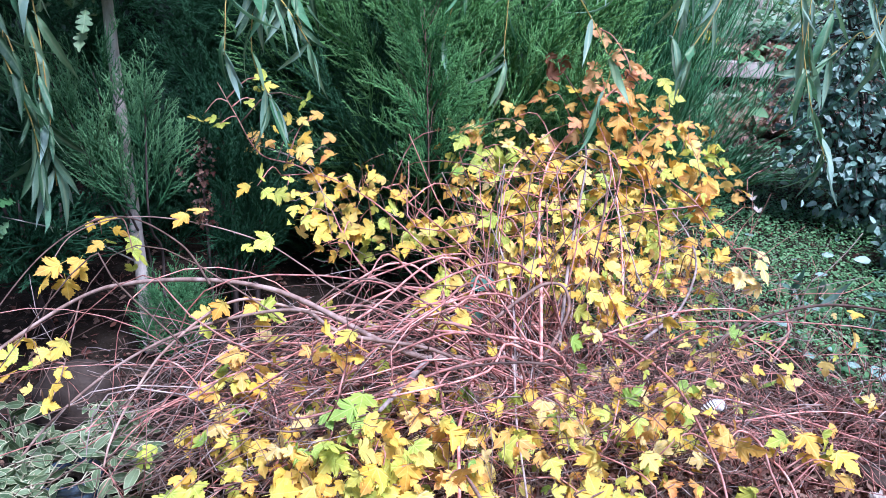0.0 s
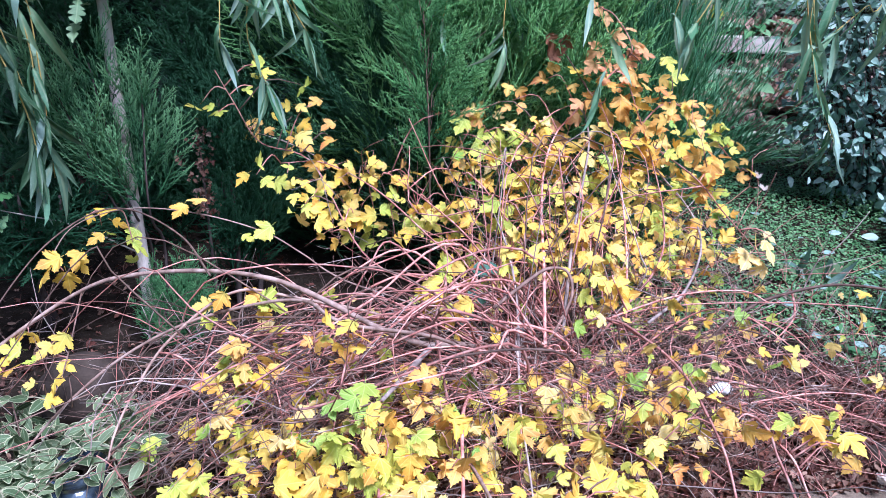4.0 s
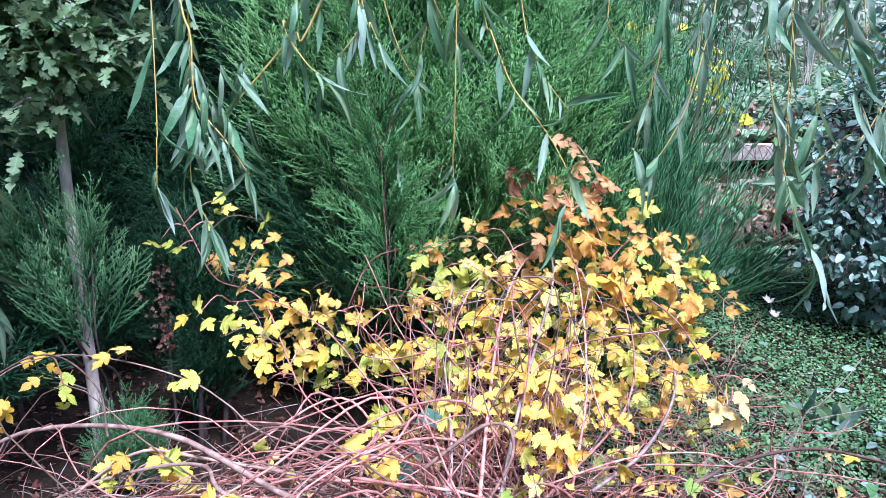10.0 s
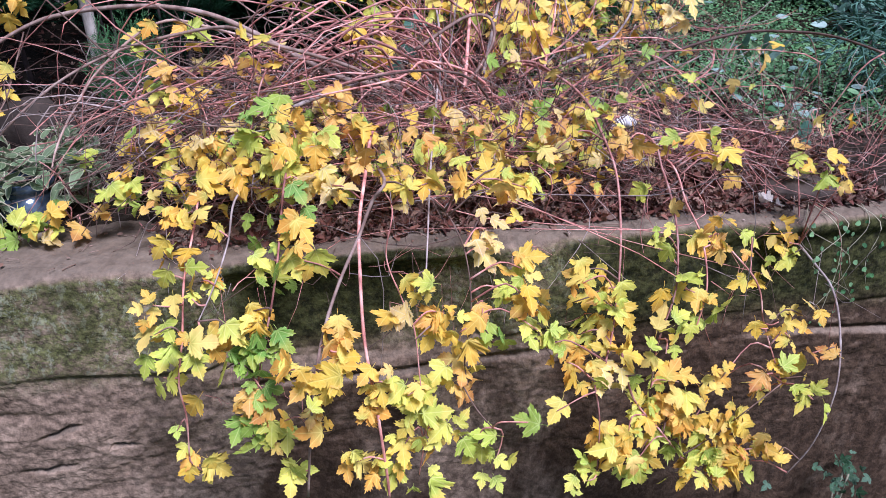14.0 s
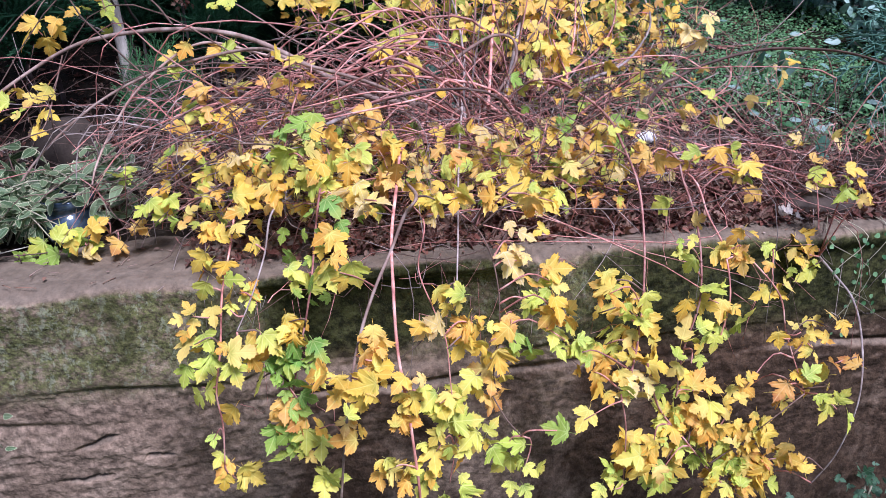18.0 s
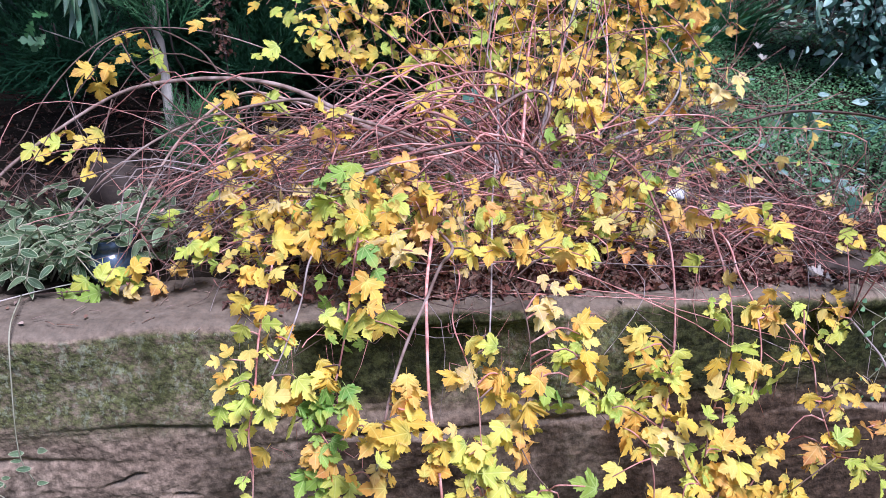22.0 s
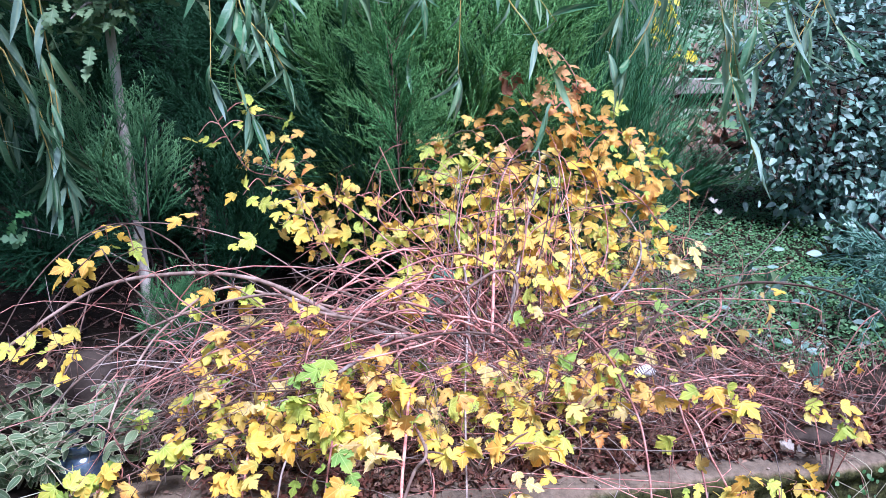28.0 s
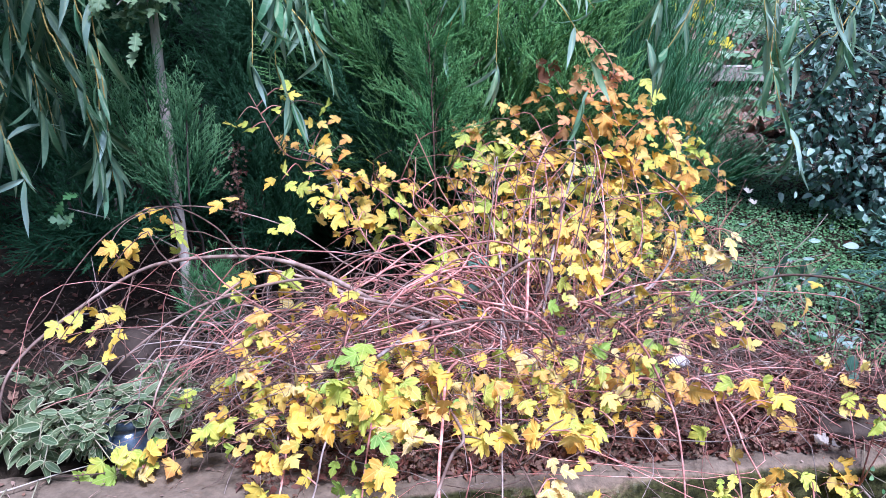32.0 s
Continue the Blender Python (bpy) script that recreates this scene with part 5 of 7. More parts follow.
# hang two
spray([
    (-0.275, -0.078, 1.087, 0.017, 2, "D"),
    (-0.274, -0.09, 1.052, 0.011, 2, "Y"),
    (-0.318, -0.048, 1.028, 0.021, 3, "D"),
    (-0.262, -0.16, 1.044, 0.014, 3, "Y"),
    (-0.304, -0.083, 1.008, 0.014, 3, "G"),
    (-0.302, -0.109, 0.987, 0.012, 2, "D"),
    (-0.339, -0.13, 0.958, 0.01, 1, "Y"),
    (-0.346, -0.166, 0.948, 0.01, 2, "G"),
    (-0.32, -0.133, 0.941, 0.011, 2, "Y"),
    (-0.316, -0.164, 0.916, 0.015, 3, "D"),
    (-0.351, -0.157, 0.902, 0.011, 2, "D"),
    (-0.299, -0.214, 0.904, 0.013, 2, "Y"),
    (-0.332, -0.181, 0.866, 0.012, 2, "D"),
    (-0.35, -0.183, 0.84, 0.012, 2, "O"),
], True)
spray([
    (-0.354, -0.184, 0.795, 0.012, 2, "D"),
], True)
# hang three
spray([
    (-0.257, -0.284, 0.936, 0.017, 4, "Y"),
    (-0.232, -0.26, 0.934, 0.012, 2, "Y"),
    (-0.231, -0.226, 0.973, 0.008, 2, "Y"),
    (-0.226, -0.239, 0.956, 0.01, 2, "O"),
    (-0.305, -0.22, 0.84, 0.01, 1, "Y"),
    (-0.32, -0.199, 0.788, 0.014, 2, "G"),
    (-0.26, -0.243, 0.849, 0.01, 2, "Y"),
    (-0.298, -0.212, 0.738, 0.012, 2, "G"),
    (-0.175, -0.24, 0.902, 0.014, 3, "Y"),
    (-0.191, -0.237, 0.857, 0.01, 2, "Y"),
    (-0.141, -0.227, 0.866, 0.013, 2, "G"),
    (-0.105, -0.202, 0.865, 0.012, 2, "G"),
    (-0.126, -0.23, 0.843, 0.014, 3, "G"),
    (-0.115, -0.232, 0.799, 0.014, 2, "G"),
], True)
# hang four
spray([
    (-0.213, -0.23, 0.765, 0.017, 3, "Y"),
    (-0.176, -0.244, 0.747, 0.017, 3, "Y"),
    (-0.128, -0.238, 0.734, 0.017, 3, "G"),
    (-0.147, -0.238, 0.795, 0.012, 2, "G"),
    (-0.154, -0.208, 0.977, 0.01, 2, "A"),
    (-0.116, -0.181, 1.003, 0.01, 2, "Y"),
    (-0.086, -0.178, 0.96, 0.011, 2, "Y"),
    (-0.062, -0.177, 0.925, 0.017, 3, "Y"),
    (-0.049, -0.162, 0.872, 0.016, 3, "Y"),
    (-0.105, -0.182, 0.936, 0.009, 2, "Y"),
    (-0.055, -0.19, 0.844, 0.011, 2, "O"),
    (-0.027, -0.163, 0.942, 0.006, 1, "O"),
    (-0.01, -0.166, 0.898, 0.011, 2, "D"),
    (-0.083, -0.212, 0.795, 0.016, 3, "Y"),
], True)
spray([
    (-0.043, -0.22, 0.767, 0.013, 2, "G"),
    (-0.019, -0.226, 0.717, 0.021, 3, "G"),
], True)
# hang five
spray([
    (-0.01, -0.099, 1.042, 0.013, 2, "A"),
    (-0.012, -0.126, 1.024, 0.012, 2, "A"),
    (0.04, -0.12, 0.985, 0.016, 3, "Y"),
    (0.013, -0.145, 0.964, 0.01, 2, "G"),
    (0.125, -0.128, 0.981, 0.01, 1, "Y"),
    (0.151, -0.126, 0.94, 0.018, 3, "Y"),
    (0.166, -0.14, 0.916, 0.015, 3, "Y"),
    (0.112, -0.14, 0.934, 0.011, 1, "Y"),
    (0.048, -0.183, 0.921, 0.017, 3, "G"),
    (0.074, -0.184, 0.898, 0.011, 2, "G"),
    (0.12, -0.162, 0.894, 0.013, 2, "G"),
    (0.092, -0.187, 0.866, 0.018, 3, "Y"),
    (0.121, -0.203, 0.848, 0.016, 3, "Y"),
    (0.155, -0.206, 0.838, 0.013, 2, "A"),
], True)
spray([
    (0.176, -0.168, 0.906, 0.016, 3, "Y"),
    (0.169, -0.185, 0.87, 0.015, 2, "Y"),
], True)
# hang six
spray([
    (0.022, -0.248, 0.816, 0.012, 1, "D"),
    (0.07, -0.226, 0.811, 0.009, 1, "Y"),
    (0.23, -0.143, 1.032, 0.011, 2, "G"),
    (0.228, -0.169, 1.019, 0.009, 1, "G"),
    (0.225, -0.177, 0.95, 0.009, 1, "Y"),
    (0.282, -0.174, 0.954, 0.018, 3, "Y"),
    (0.308, -0.17, 0.911, 0.015, 3, "G"),
    (0.246, -0.18, 0.914, 0.013, 2, "G"),
    (0.218, -0.233, 0.896, 0.015, 3, "Y"),
    (0.281, -0.179, 0.889, 0.011, 1, "G"),
    (0.229, -0.179, 0.792, 0.017, 3, "G"),
    (0.223, -0.184, 0.76, 0.015, 3, "G"),
    (0.28, -0.176, 0.799, 0.014, 2, "Y"),
    (0.291, -0.159, 0.728, 0.018, 3, "Y"),
], True)
spray([
    (0.325, -0.163, 0.678, 0.02, 3, "Y"),
], True)
# hang seven
spray([
    (0.361, -0.137, 0.725, 0.012, 1, "Y"),
    (0.402, -0.099, 0.731, 0.009, 1, "Y"),
    (0.446, -0.146, 0.737, 0.007, 1, "Y"),
    (0.408, -0.152, 0.662, 0.017, 2, "Y"),
    (0.445, -0.168, 0.61, 0.021, 3, "Y"),
    (0.389, -0.165, 0.592, 0.021, 3, "Y"),
    (0.302, -0.189, 0.616, 0.016, 2, "Y"),
    (0.155, -0.211, 0.74, 0.013, 2, "Y"),
    (0.139, -0.216, 0.703, 0.017, 3, "G"),
    (0.176, -0.207, 0.686, 0.011, 2, "Y"),
    (0.119, -0.229, 0.675, 0.012, 2, "G"),
    (0.483, -0.179, 0.632, 0.011, 1, "Y"),
    (0.215, -0.198, 0.663, 0.012, 1, "Y"),
    (0.197, -0.201, 0.724, 0.012, 2, "Y"),
], True)
# hang eight
spray([
    (0.329, -0.13, 1.022, 0.015, 2, "Y"),
    (0.328, -0.124, 0.996, 0.012, 2, "O"),
    (0.455, -0.028, 0.958, 0.012, 1, "G"),
    (0.411, -0.116, 0.946, 0.019, 3, "Y"),
    (0.534, 0.001, 0.938, 0.012, 2, "Y"),
    (0.546, -0.008, 0.907, 0.011, 2, "G"),
    (0.607, 0.014, 0.936, 0.011, 1, "Y"),
    (0.441, -0.157, 0.878, 0.015, 2, "Y"),
    (0.485, -0.159, 0.884, 0.014, 2, "Y"),
    (0.467, -0.159, 0.846, 0.016, 2, "Y"),
    (0.46, -0.17, 0.802, 0.014, 2, "Y"),
    (0.479, -0.198, 0.798, 0.011, 1, "Y"),
    (0.502, -0.171, 0.823, 0.011, 1, "O"),
    (0.522, -0.174, 0.828, 0.008, 1, "O"),
], True)
spray([
    (0.472, -0.232, 0.783, 0.015, 2, "G"),
    (0.406, -0.15, 0.868, 0.008, 1, "Y"),
], True)
# more on the hanging sprays to the east
spray([
    (0.302, -0.180, 0.735, 0.017, 4, "Y"),
    (0.351, -0.180, 0.683, 0.018, 5, "Y"),
    (0.385, -0.180, 0.713, 0.017, 4, "Y"),
    (0.339, -0.180, 0.632, 0.018, 5, "G"),
    (0.395, -0.180, 0.612, 0.018, 5, "Y"),
    (0.431, -0.180, 0.649, 0.014, 3, "O"),
    (0.276, -0.180, 0.687, 0.015, 4, "G"),
    (0.347, -0.180, 0.800, 0.015, 3, "Y"),
    (0.411, -0.180, 0.776, 0.012, 2, "O"),
    (0.230, -0.180, 0.635, 0.017, 4, "G"),
    (0.175, -0.180, 0.701, 0.015, 3, "Y"),
    (0.247, -0.180, 0.752, 0.014, 3, "Y"),
    (0.109, -0.180, 0.989, 0.014, 3, "Y"),
    (0.155, -0.180, 0.949, 0.014, 3, "G"),
    (0.037, -0.180, 0.960, 0.012, 3, "Y"),
], True)


def fountain(count, start, end, top, r, tones, soup_for, lean=0.0):
    """Canes that spring from a patch of the bed, arch over and come down in another."""
    for i in range(count):
        a = np.array([rng.uniform(*start[k]) for k in range(3)])
        b = np.array([rng.uniform(*end[k]) for k in range(3)])
        h = rng.uniform(*top)
        m1 = a + (b - a) * rng.uniform(0.25, 0.40) + (0, 0, 0)
        m2 = a + (b - a) * rng.uniform(0.60, 0.75)
        m1[2], m2[2] = h - rng.uniform(0.0, 0.09), h - rng.uniform(-0.02, 0.10)
        m1[:2] += rng.normal(0, 0.06, 2)
        m2[:2] += rng.normal(0, 0.06, 2)
        thick = rng.uniform(*r)
        tone = tones[int(rng.integers(len(tones)))]
        if soup_for is None:
            part("cane", tube([a, m1, m2, b], thick, thick * 0.5, 5, 18, 0.1), CANE[tone], shrub)
        else:
            soup_for[tone].put(tube([a, m1, m2, b], thick, thick * 0.45, 4, 14))


fountain(46, ((-0.25, 0.10), (0.22, 0.48), (0.97, 1.08)), ((-0.70, -0.42), (0.06, 0.38), (0.985, 1.10)), (1.08, 1.27), (0.0009, 0.0022), "RKKW", twigs)
fountain(16, ((-0.45, -0.20), (0.25, 0.45), (0.99, 1.10)), ((-1.02, -0.68), (0.20, 0.46), (0.98, 1.06)), (1.12, 1.36), (0.0008, 0.0018), "KKWR", twigs)
# the fountain of canes to the west, then the low tangle to the east and along the front
fountain(44, ((-0.06, 0.20), (0.25, 0.48), (0.97, 1.05)), ((-0.62, -0.25), (0.05, 0.45), (1.04, 1.20)), (1.17, 1.31), (0.0014, 0.0032), "RRRK", None)
fountain(46, ((-0.02, 0.20), (0.25, 0.48), (0.97, 1.10)), ((-0.58, -0.15), (0.02, 0.40), (1.02, 1.22)), (1.10, 1.29), (0.0009, 0.0020), "RRRRKW", twigs)
fountain(20, ((-0.05, 0.25), (0.25, 0.50), (0.97, 1.10)), ((0.30, 0.75), (0.05, 0.45), (1.00, 1.08)), (1.08, 1.20), (0.0012, 0.0026), "RRK", None)
fountain(40, ((0.0, 0.40), (0.15, 0.45), (0.97, 1.06)), ((0.30, 0.85), (0.03, 0.45), (0.99, 1.06)), (1.03, 1.14), (0.0007, 0.0017), "RKKKWW", twigs)
fountain(48, ((-0.15, 0.25), (0.15, 0.45), (0.97, 1.10)), ((-0.55, 0.35), (0.00, 0.20), (0.98, 1.08)), (1.04, 1.18), (0.0008, 0.0018), "RRKW", twigs)
fountain(55, ((-0.05, 0.25), (0.30, 0.55), (1.0, 1.15)), ((-0.18, 0.55), (0.50, 0.85), (1.20, 1.50)), (1.25, 1.50), (0.0009, 0.0022), "RRRKW", twigs)
fountain(12, ((-0.35, 0.50), (0.03, 0.15), (1.0, 1.12)), ((-0.50, 0.60), (-0.14, -0.04), (0.72, 0.95)), (1.03, 1.12), (0.0007, 0.0013), "RRKW", twigs)



def scrub(count, low, high, length, r, tones):
    """Short criss-crossing twigs through a block of the thicket."""
    for _ in range(count):
        a = rng.uniform(low, high)
        d = unit(rng.normal(0, 1, 3) * (1.0, 0.7, 0.75)) * rng.uniform(*length)
        b = a + d
        b[2] = max(b[2], float(upper_ground(b[0], max(b[1], 0.08))) + 0.01)
        k1, k2 = a + d * 0.33 + rng.normal(0, 0.012, 3), a + d * 0.68 + rng.normal(0, 0.014, 3)
        soup, thick = twigs[tones[int(rng.integers(len(tones)))]], rng.uniform(*r)
        soup.put(tube([a, k1, k2, b], thick, r[0] * 0.7, 3, 7))
        soup.put(tube([k1, k1 + unit(d + rng.normal(0, 0.05, 3)) * 0.03 + rng.normal(0, 0.012, 3)], thick * 0.7, r[0] * 0.6, 3, 2))


scrub(760, (-0.52, 0.05, 0.99), (0.30, 0.45, 1.18), (0.06, 0.20), (0.0006, 0.0013), "RKKKKW")
scrub(620, (0.15, 0.05, 0.98), (0.82, 0.42, 1.08), (0.06, 0.22), (0.0006, 0.0013), "RRKKKW")
scrub(560, (-0.05, 0.36, 1.00), (0.66, 0.85, 1.24), (0.06, 0.22), (0.0006, 0.0014), "RRKW")
scrub(200, (-0.35, 0.50, 1.08), (0.55, 0.85, 1.42), (0.06, 0.18), (0.0006, 0.0012), "RRKW")
scrub(260, (-0.68, 0.10, 0.99), (-0.30, 0.42, 1.19), (0.06, 0.20), (0.0006, 0.0013), "RKKKKW")
scrub(40, (-0.45, -0.14, 0.80), (0.60, 0.0, 1.02), (0.04, 0.11), (0.0004, 0.0009), "RRKW")
scrub(60, (-0.95, 0.30, 1.0), (-0.45, 0.60, 1.15), (0.08, 0.25), (0.0006, 0.0014), "KKW")

# small leaves deep in the thicket
for _ in range(1150):
    u = rng.random()
    if u < 0.28:
        at = np.array((rng.uniform(-0.12, 0.58), rng.uniform(0.45, 0.82), rng.uniform(1.06, 1.30)))
    elif u < 0.52:
        at = np.array((rng.uniform(-0.06, 0.58), rng.uniform(0.60, 0.90), rng.uniform(1.15, 1.52)))
    elif u < 0.84:
        at = np.array((rng.uniform(-0.5, 0.25), rng.uniform(0.03, 0.25), rng.uniform(1.02, 1.15)))
    else:
        at = np.array((rng.uniform(-0.5, 0.7), rng.uniform(0.1, 0.5), rng.uniform(1.0, 1.22)))
    tone = "YYYYGGAAOD"[int(rng.integers(10))]
    tip, face = unit(rng.normal(0, 1, 3) + (0, -0.3, -0.4)), unit((rng.normal(0, 0.5), -0.7, 0.6 + rng.normal(0, 0.3)))
    shrub_leaves.put(leaves_curled if rng.random() < 0.3 else leaves_lobed, TONES[tone], place(at, tip, face, rng.uniform(0.014, 0.034)))
shrub_leaves.close()
for tone, soup in twigs.items():
    part("twig_mass", soup, CANE[tone], shrub, "", "stuff")

# ---- leaf litter and twigs on the bed ----
litter = Soup()
for _ in range(18000):
    u = rng.random()
    if u < 0.48:
        x, y = rng.uniform(-0.50, 0.78), rng.uniform(0.045, 0.38)
    elif u < 0.80:
        x, y = rng.uniform(-1.5, -0.35), 0.28 + 1.8 * rng.random() ** 1.6
    else:
        x, y = rng.uniform(0.3, 2.2), rng.uniform(0.08, 3.3)
    z = max(float(upper_ground(x, y)), WALL_TOP - 0.004 if y < 0.3 else 0)
    tip = unit((rng.normal(), rng.normal(), rng.normal(0, 0.25)))
    litter.put((leaves_curled if rng.random() < 0.45 else leaves_oval)[int(rng.integers(3))] if x > -0.3 or rng.random() < 0.3 else leaves_slim[int(rng.integers(8))], place((x, y, z + rng.uniform(0.002, 0.016)), tip, unit((rng.normal(0, 0.5), rng.normal(0, 0.5), 1)), rng.uniform(0.007, 0.021)))
tagged(part("leaf_litter", litter, LITTER), "dry red-brown fallen leaves on the soil under the shrub", "fallen leaves", kind="stuff")

# ---- twig bits and flakes on the bare wall top ----
debris = Soup()
for _ in range(190):
    x, y = rng.uniform(-0.95, 0.75), rng.uniform(0.012, 0.13)
    at = np.array((x, y, WALL_TOP + rng.uniform(0.001, 0.005)))
    if rng.random() < 0.45:
        d = unit((rng.normal(), rng.normal(), rng.normal(0, 0.12))) * rng.uniform(0.008, 0.034)
        debris.put(tube([at, at + d * 0.5 + (0, 0, 0.001), at + d], 0.0008, 0.0005, 3, 4))
    else:
        debris.put(leaves_oval[int(rng.integers(3))], place(at, unit((rng.normal(), rng.normal(), 0.05)), unit((rng.normal(0, 0.4), rng.normal(0, 0.4), 1)), rng.uniform(0.004, 0.013)))
tagged(part("wall_top_debris", debris, DRY), "small dry twig bits and leaf flakes on the wall top", "debris", kind="stuff")

# ---- conifers behind ----
plumes = [feather(0.30, 200 + i, 0.016, 0.16, 0.55, 0.00135, 1.3) for i in range(7)]
plumes_small = [feather(0.20, 210 + i, 0.026, 0.15, 0.75, 0.0019) for i in range(5)]
plumes_mid = [feather(0.19, 230 + i, 0.014, 0.10, 0.52, 0.0014, 1.2) for i in range(5)]


def conifer(name, base, label, centre, radii, count, shapes, material, up, size=(0.7, 1.2), front=0.8, stems=3, limit=300, cone=0.0):
    """A feathery evergreen: leaning stems and sprays over the outside of its crown."""
    root = thing(name, base, label, "conifer")
    c, r = np.array(centre), np.array(radii)
    for i in range(stems):
        a = 6.283 * i / stems
        foot = np.array(base) + (0.03 * math.cos(a), 0.03 * math.sin(a), -0.02)
        head = c + (r[0] * 0.5 * math.cos(a), r[1] * 0.4 * math.sin(a), r[2] * 0.75)
        part("stem", tube([foot, (foot + head) / 2 + rng.normal(0, 0.02, 3), head], 0.007, 0.003, 6, 12), DARK_BARK, root)
    sprays = Foliage(root, limit, "spray")
    for _ in range(count):
        d = unit(rng.normal(0, 1, 3))
        if rng.random() < front:
            d[1] = -abs(d[1])
        shell = rng.uniform(0.45, 1.05)
        at = c + d * r * shell
        if at[2] < base[2] + 0.02:
            at[2] = base[2] + rng.uniform(0.02, 0.12)
        tip = unit(d * (0.80, 0.45, 0.25) + np.array((0, 0, up * 0.85)) + rng.normal(0, 0.24, 3))
        face = unit(np.array((d[0] * 0.5, -1, 0.25)) + rng.normal(0, 0.55, 3))
        s = rng.uniform(*size)
        sprays.put(shapes, material, place(at - tip * 0.10 * s, tip, face, s))
    sprays.close()
    return root


conifer("cypress", (0.06, 1.16, 1.06), "bushy green cypress with feathery upright sprays", (0.08, 1.22, 1.74), (0.50, 0.44, 0.72), 480, plumes, CYPRESS, 0.95)
conifer("cypress", (-0.22, 1.05, 1.05), "bushy green cypress with feathery upright sprays", (-0.14, 1.10, 1.42), (0.22, 0.22, 0.34), 90, plumes, CYPRESS_SHADED, 0.8, limit=90)
for lean, foot, tones in ((-0.30, (-0.735, 0.69, 1.33), 15), (-0.12, (-0.715, 0.70, 1.35), 10), (0.06, (-0.675, 0.70, 1.32), 15), (-0.52, (-0.74, 0.70, 1.38), 9)):
    bush = thing("juniper", (foot[0], 0.80, 1.02), "green juniper with feathery shoots leaning past a young trunk", "conifer")
    head = np.array(foot) + (lean * 0.28, -0.03, 0.26)
    part("stem", tube([(-0.69, 0.82, 1.0), (foot[0] * 0.7 - 0.2, 0.80, 1.22), foot, head], 0.004, 0.0015, 5, 12), DARK_BARK, bush)
    sprays = Foliage(bush, 60, "spray")
    for k in range(tones):
        s = k / tones
        at = np.array(foot) * (1 - s) + head * s + rng.normal(0, 0.012, 3)
        side = 1 if k % 2 else -1
        tip = unit(np.array((lean + side * 0.36 * rng.uniform(0.4, 1.2), rng.normal(-0.15, 0.25), 0.9)))
        sprays.put(plumes_mid, JUNIPER, place(at, tip, unit(np.array((0.1, -1, 0.2)) + rng.normal(0, 0.35, 3)), rng.uniform(0.60, 0.95) * (1 - 0.35 * s)))
    sprays.close()
conifer("juniper", (-0.52, 0.92, 1.02), "green juniper with fine feathery shoots in shade", (-0.52, 0.92, 1.36), (0.12, 0.08, 0.22), 44, plumes_mid, CYPRESS_SHADED, 1.0)
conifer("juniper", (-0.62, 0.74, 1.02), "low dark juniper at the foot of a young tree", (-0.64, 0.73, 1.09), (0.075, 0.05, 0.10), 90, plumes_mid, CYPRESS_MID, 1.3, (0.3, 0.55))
conifer("juniper", (-0.92, 0.86, 1.02), "low dark juniper under willow branches", (-0.90, 0.70, 1.28), (0.12, 0.10, 0.10), 22, plumes_mid, CYPRESS_SHADED, 0.4)
conifer("juniper", (1.30, 0.52, 1.03), "spreading blue-green juniper branch over groundcover", (1.12, 0.50, 1.20), (0.24, 0.16, 0.12), 34, plumes_small, JUNIPER_BLUE, 0.05, (0.8, 1.3))
conifer("dark_cypress", (-0.95, 1.55, 1.10), "dark cypress in deep shade", (-0.95, 1.60, 1.75), (0.75, 0.35, 0.95), 280, plumes, CYPRESS_SHADED, 0.7, (0.9, 1.4), limit=280)
conifer("dark_cypress", (-0.32, 1.45, 1.09), "dark cypress in deep shade", (-0.36, 1.42, 1.60), (0.36, 0.30, 0.85), 200, plumes, CYPRESS_SHADED, 0.7, (0.8, 1.3), limit=200)

withered = thing("withered_spray", (-0.58, 0.86, 1.02), "withered brown conifer spray with curled dead leaves", "dead branch")
part("stem", tube([(-0.58, 0.88, 1.0), (-0.585, 0.87, 1.25), (-0.59, 0.85, 1.47)], 0.004, 0.002, 5, 10), DARK_BARK, withered)
dead = Foliage(withered, 120)
for _ in range(110):
    at = np.array((-0.588, 0.845, rng.uniform(1.27, 1.47))) + rng.normal(0, 0.016, 3)
    dead.put(leaves_curled, LITTER if rng.random() < 0.5 else DRY, place(at, unit(rng.normal(0, 0.5, 3) + (0, -0.2, -0.8)), unit((0, -0.8, 0.4)), rng.uniform(0.006, 0.012)))
bare = thing("bare_stem", (-0.09, 0.80, 1.03), "thin red-brown conifer stem with fans of light green sprays", "dead branch")
line = curve([(-0.085, 0.80, 1.02), (-0.09, 0.76, 1.40), (-0.098, 0.755, 1.60), (-0.105, 0.78, 1.80)], 40)
part("stem", tube(line[::6], 0.0028, 0.0012, 5, 24), CANE["K"], bare)
for k in range(16, 39):
    d = np.array((rng.normal(0, 0.05), -0.01, rng.uniform(0.03, 0.08)))
    part("side_twig", tube([line[k], line[k] + d * 0.6, line[k] + d + (0, 0, 0.02)], 0.0011, 0.0006, 3, 5), CANE["K"], bare)

young = Foliage(bare, 60, "spray")
for k in range(30):
    q, side = line[12 + k * 26 // 30], 1 if k % 2 else -1
    tip = unit((side * rng.uniform(0.2, 0.8), rng.normal(-0.15, 0.15), rng.uniform(0.5, 0.9)))
    young.put(plumes_mid, CYPRESS, place(q, tip, unit(np.array((0.1, -1, 0.25)) + rng.normal(0, 0.3, 3)), rng.uniform(0.5, 0.9)))
young.close()

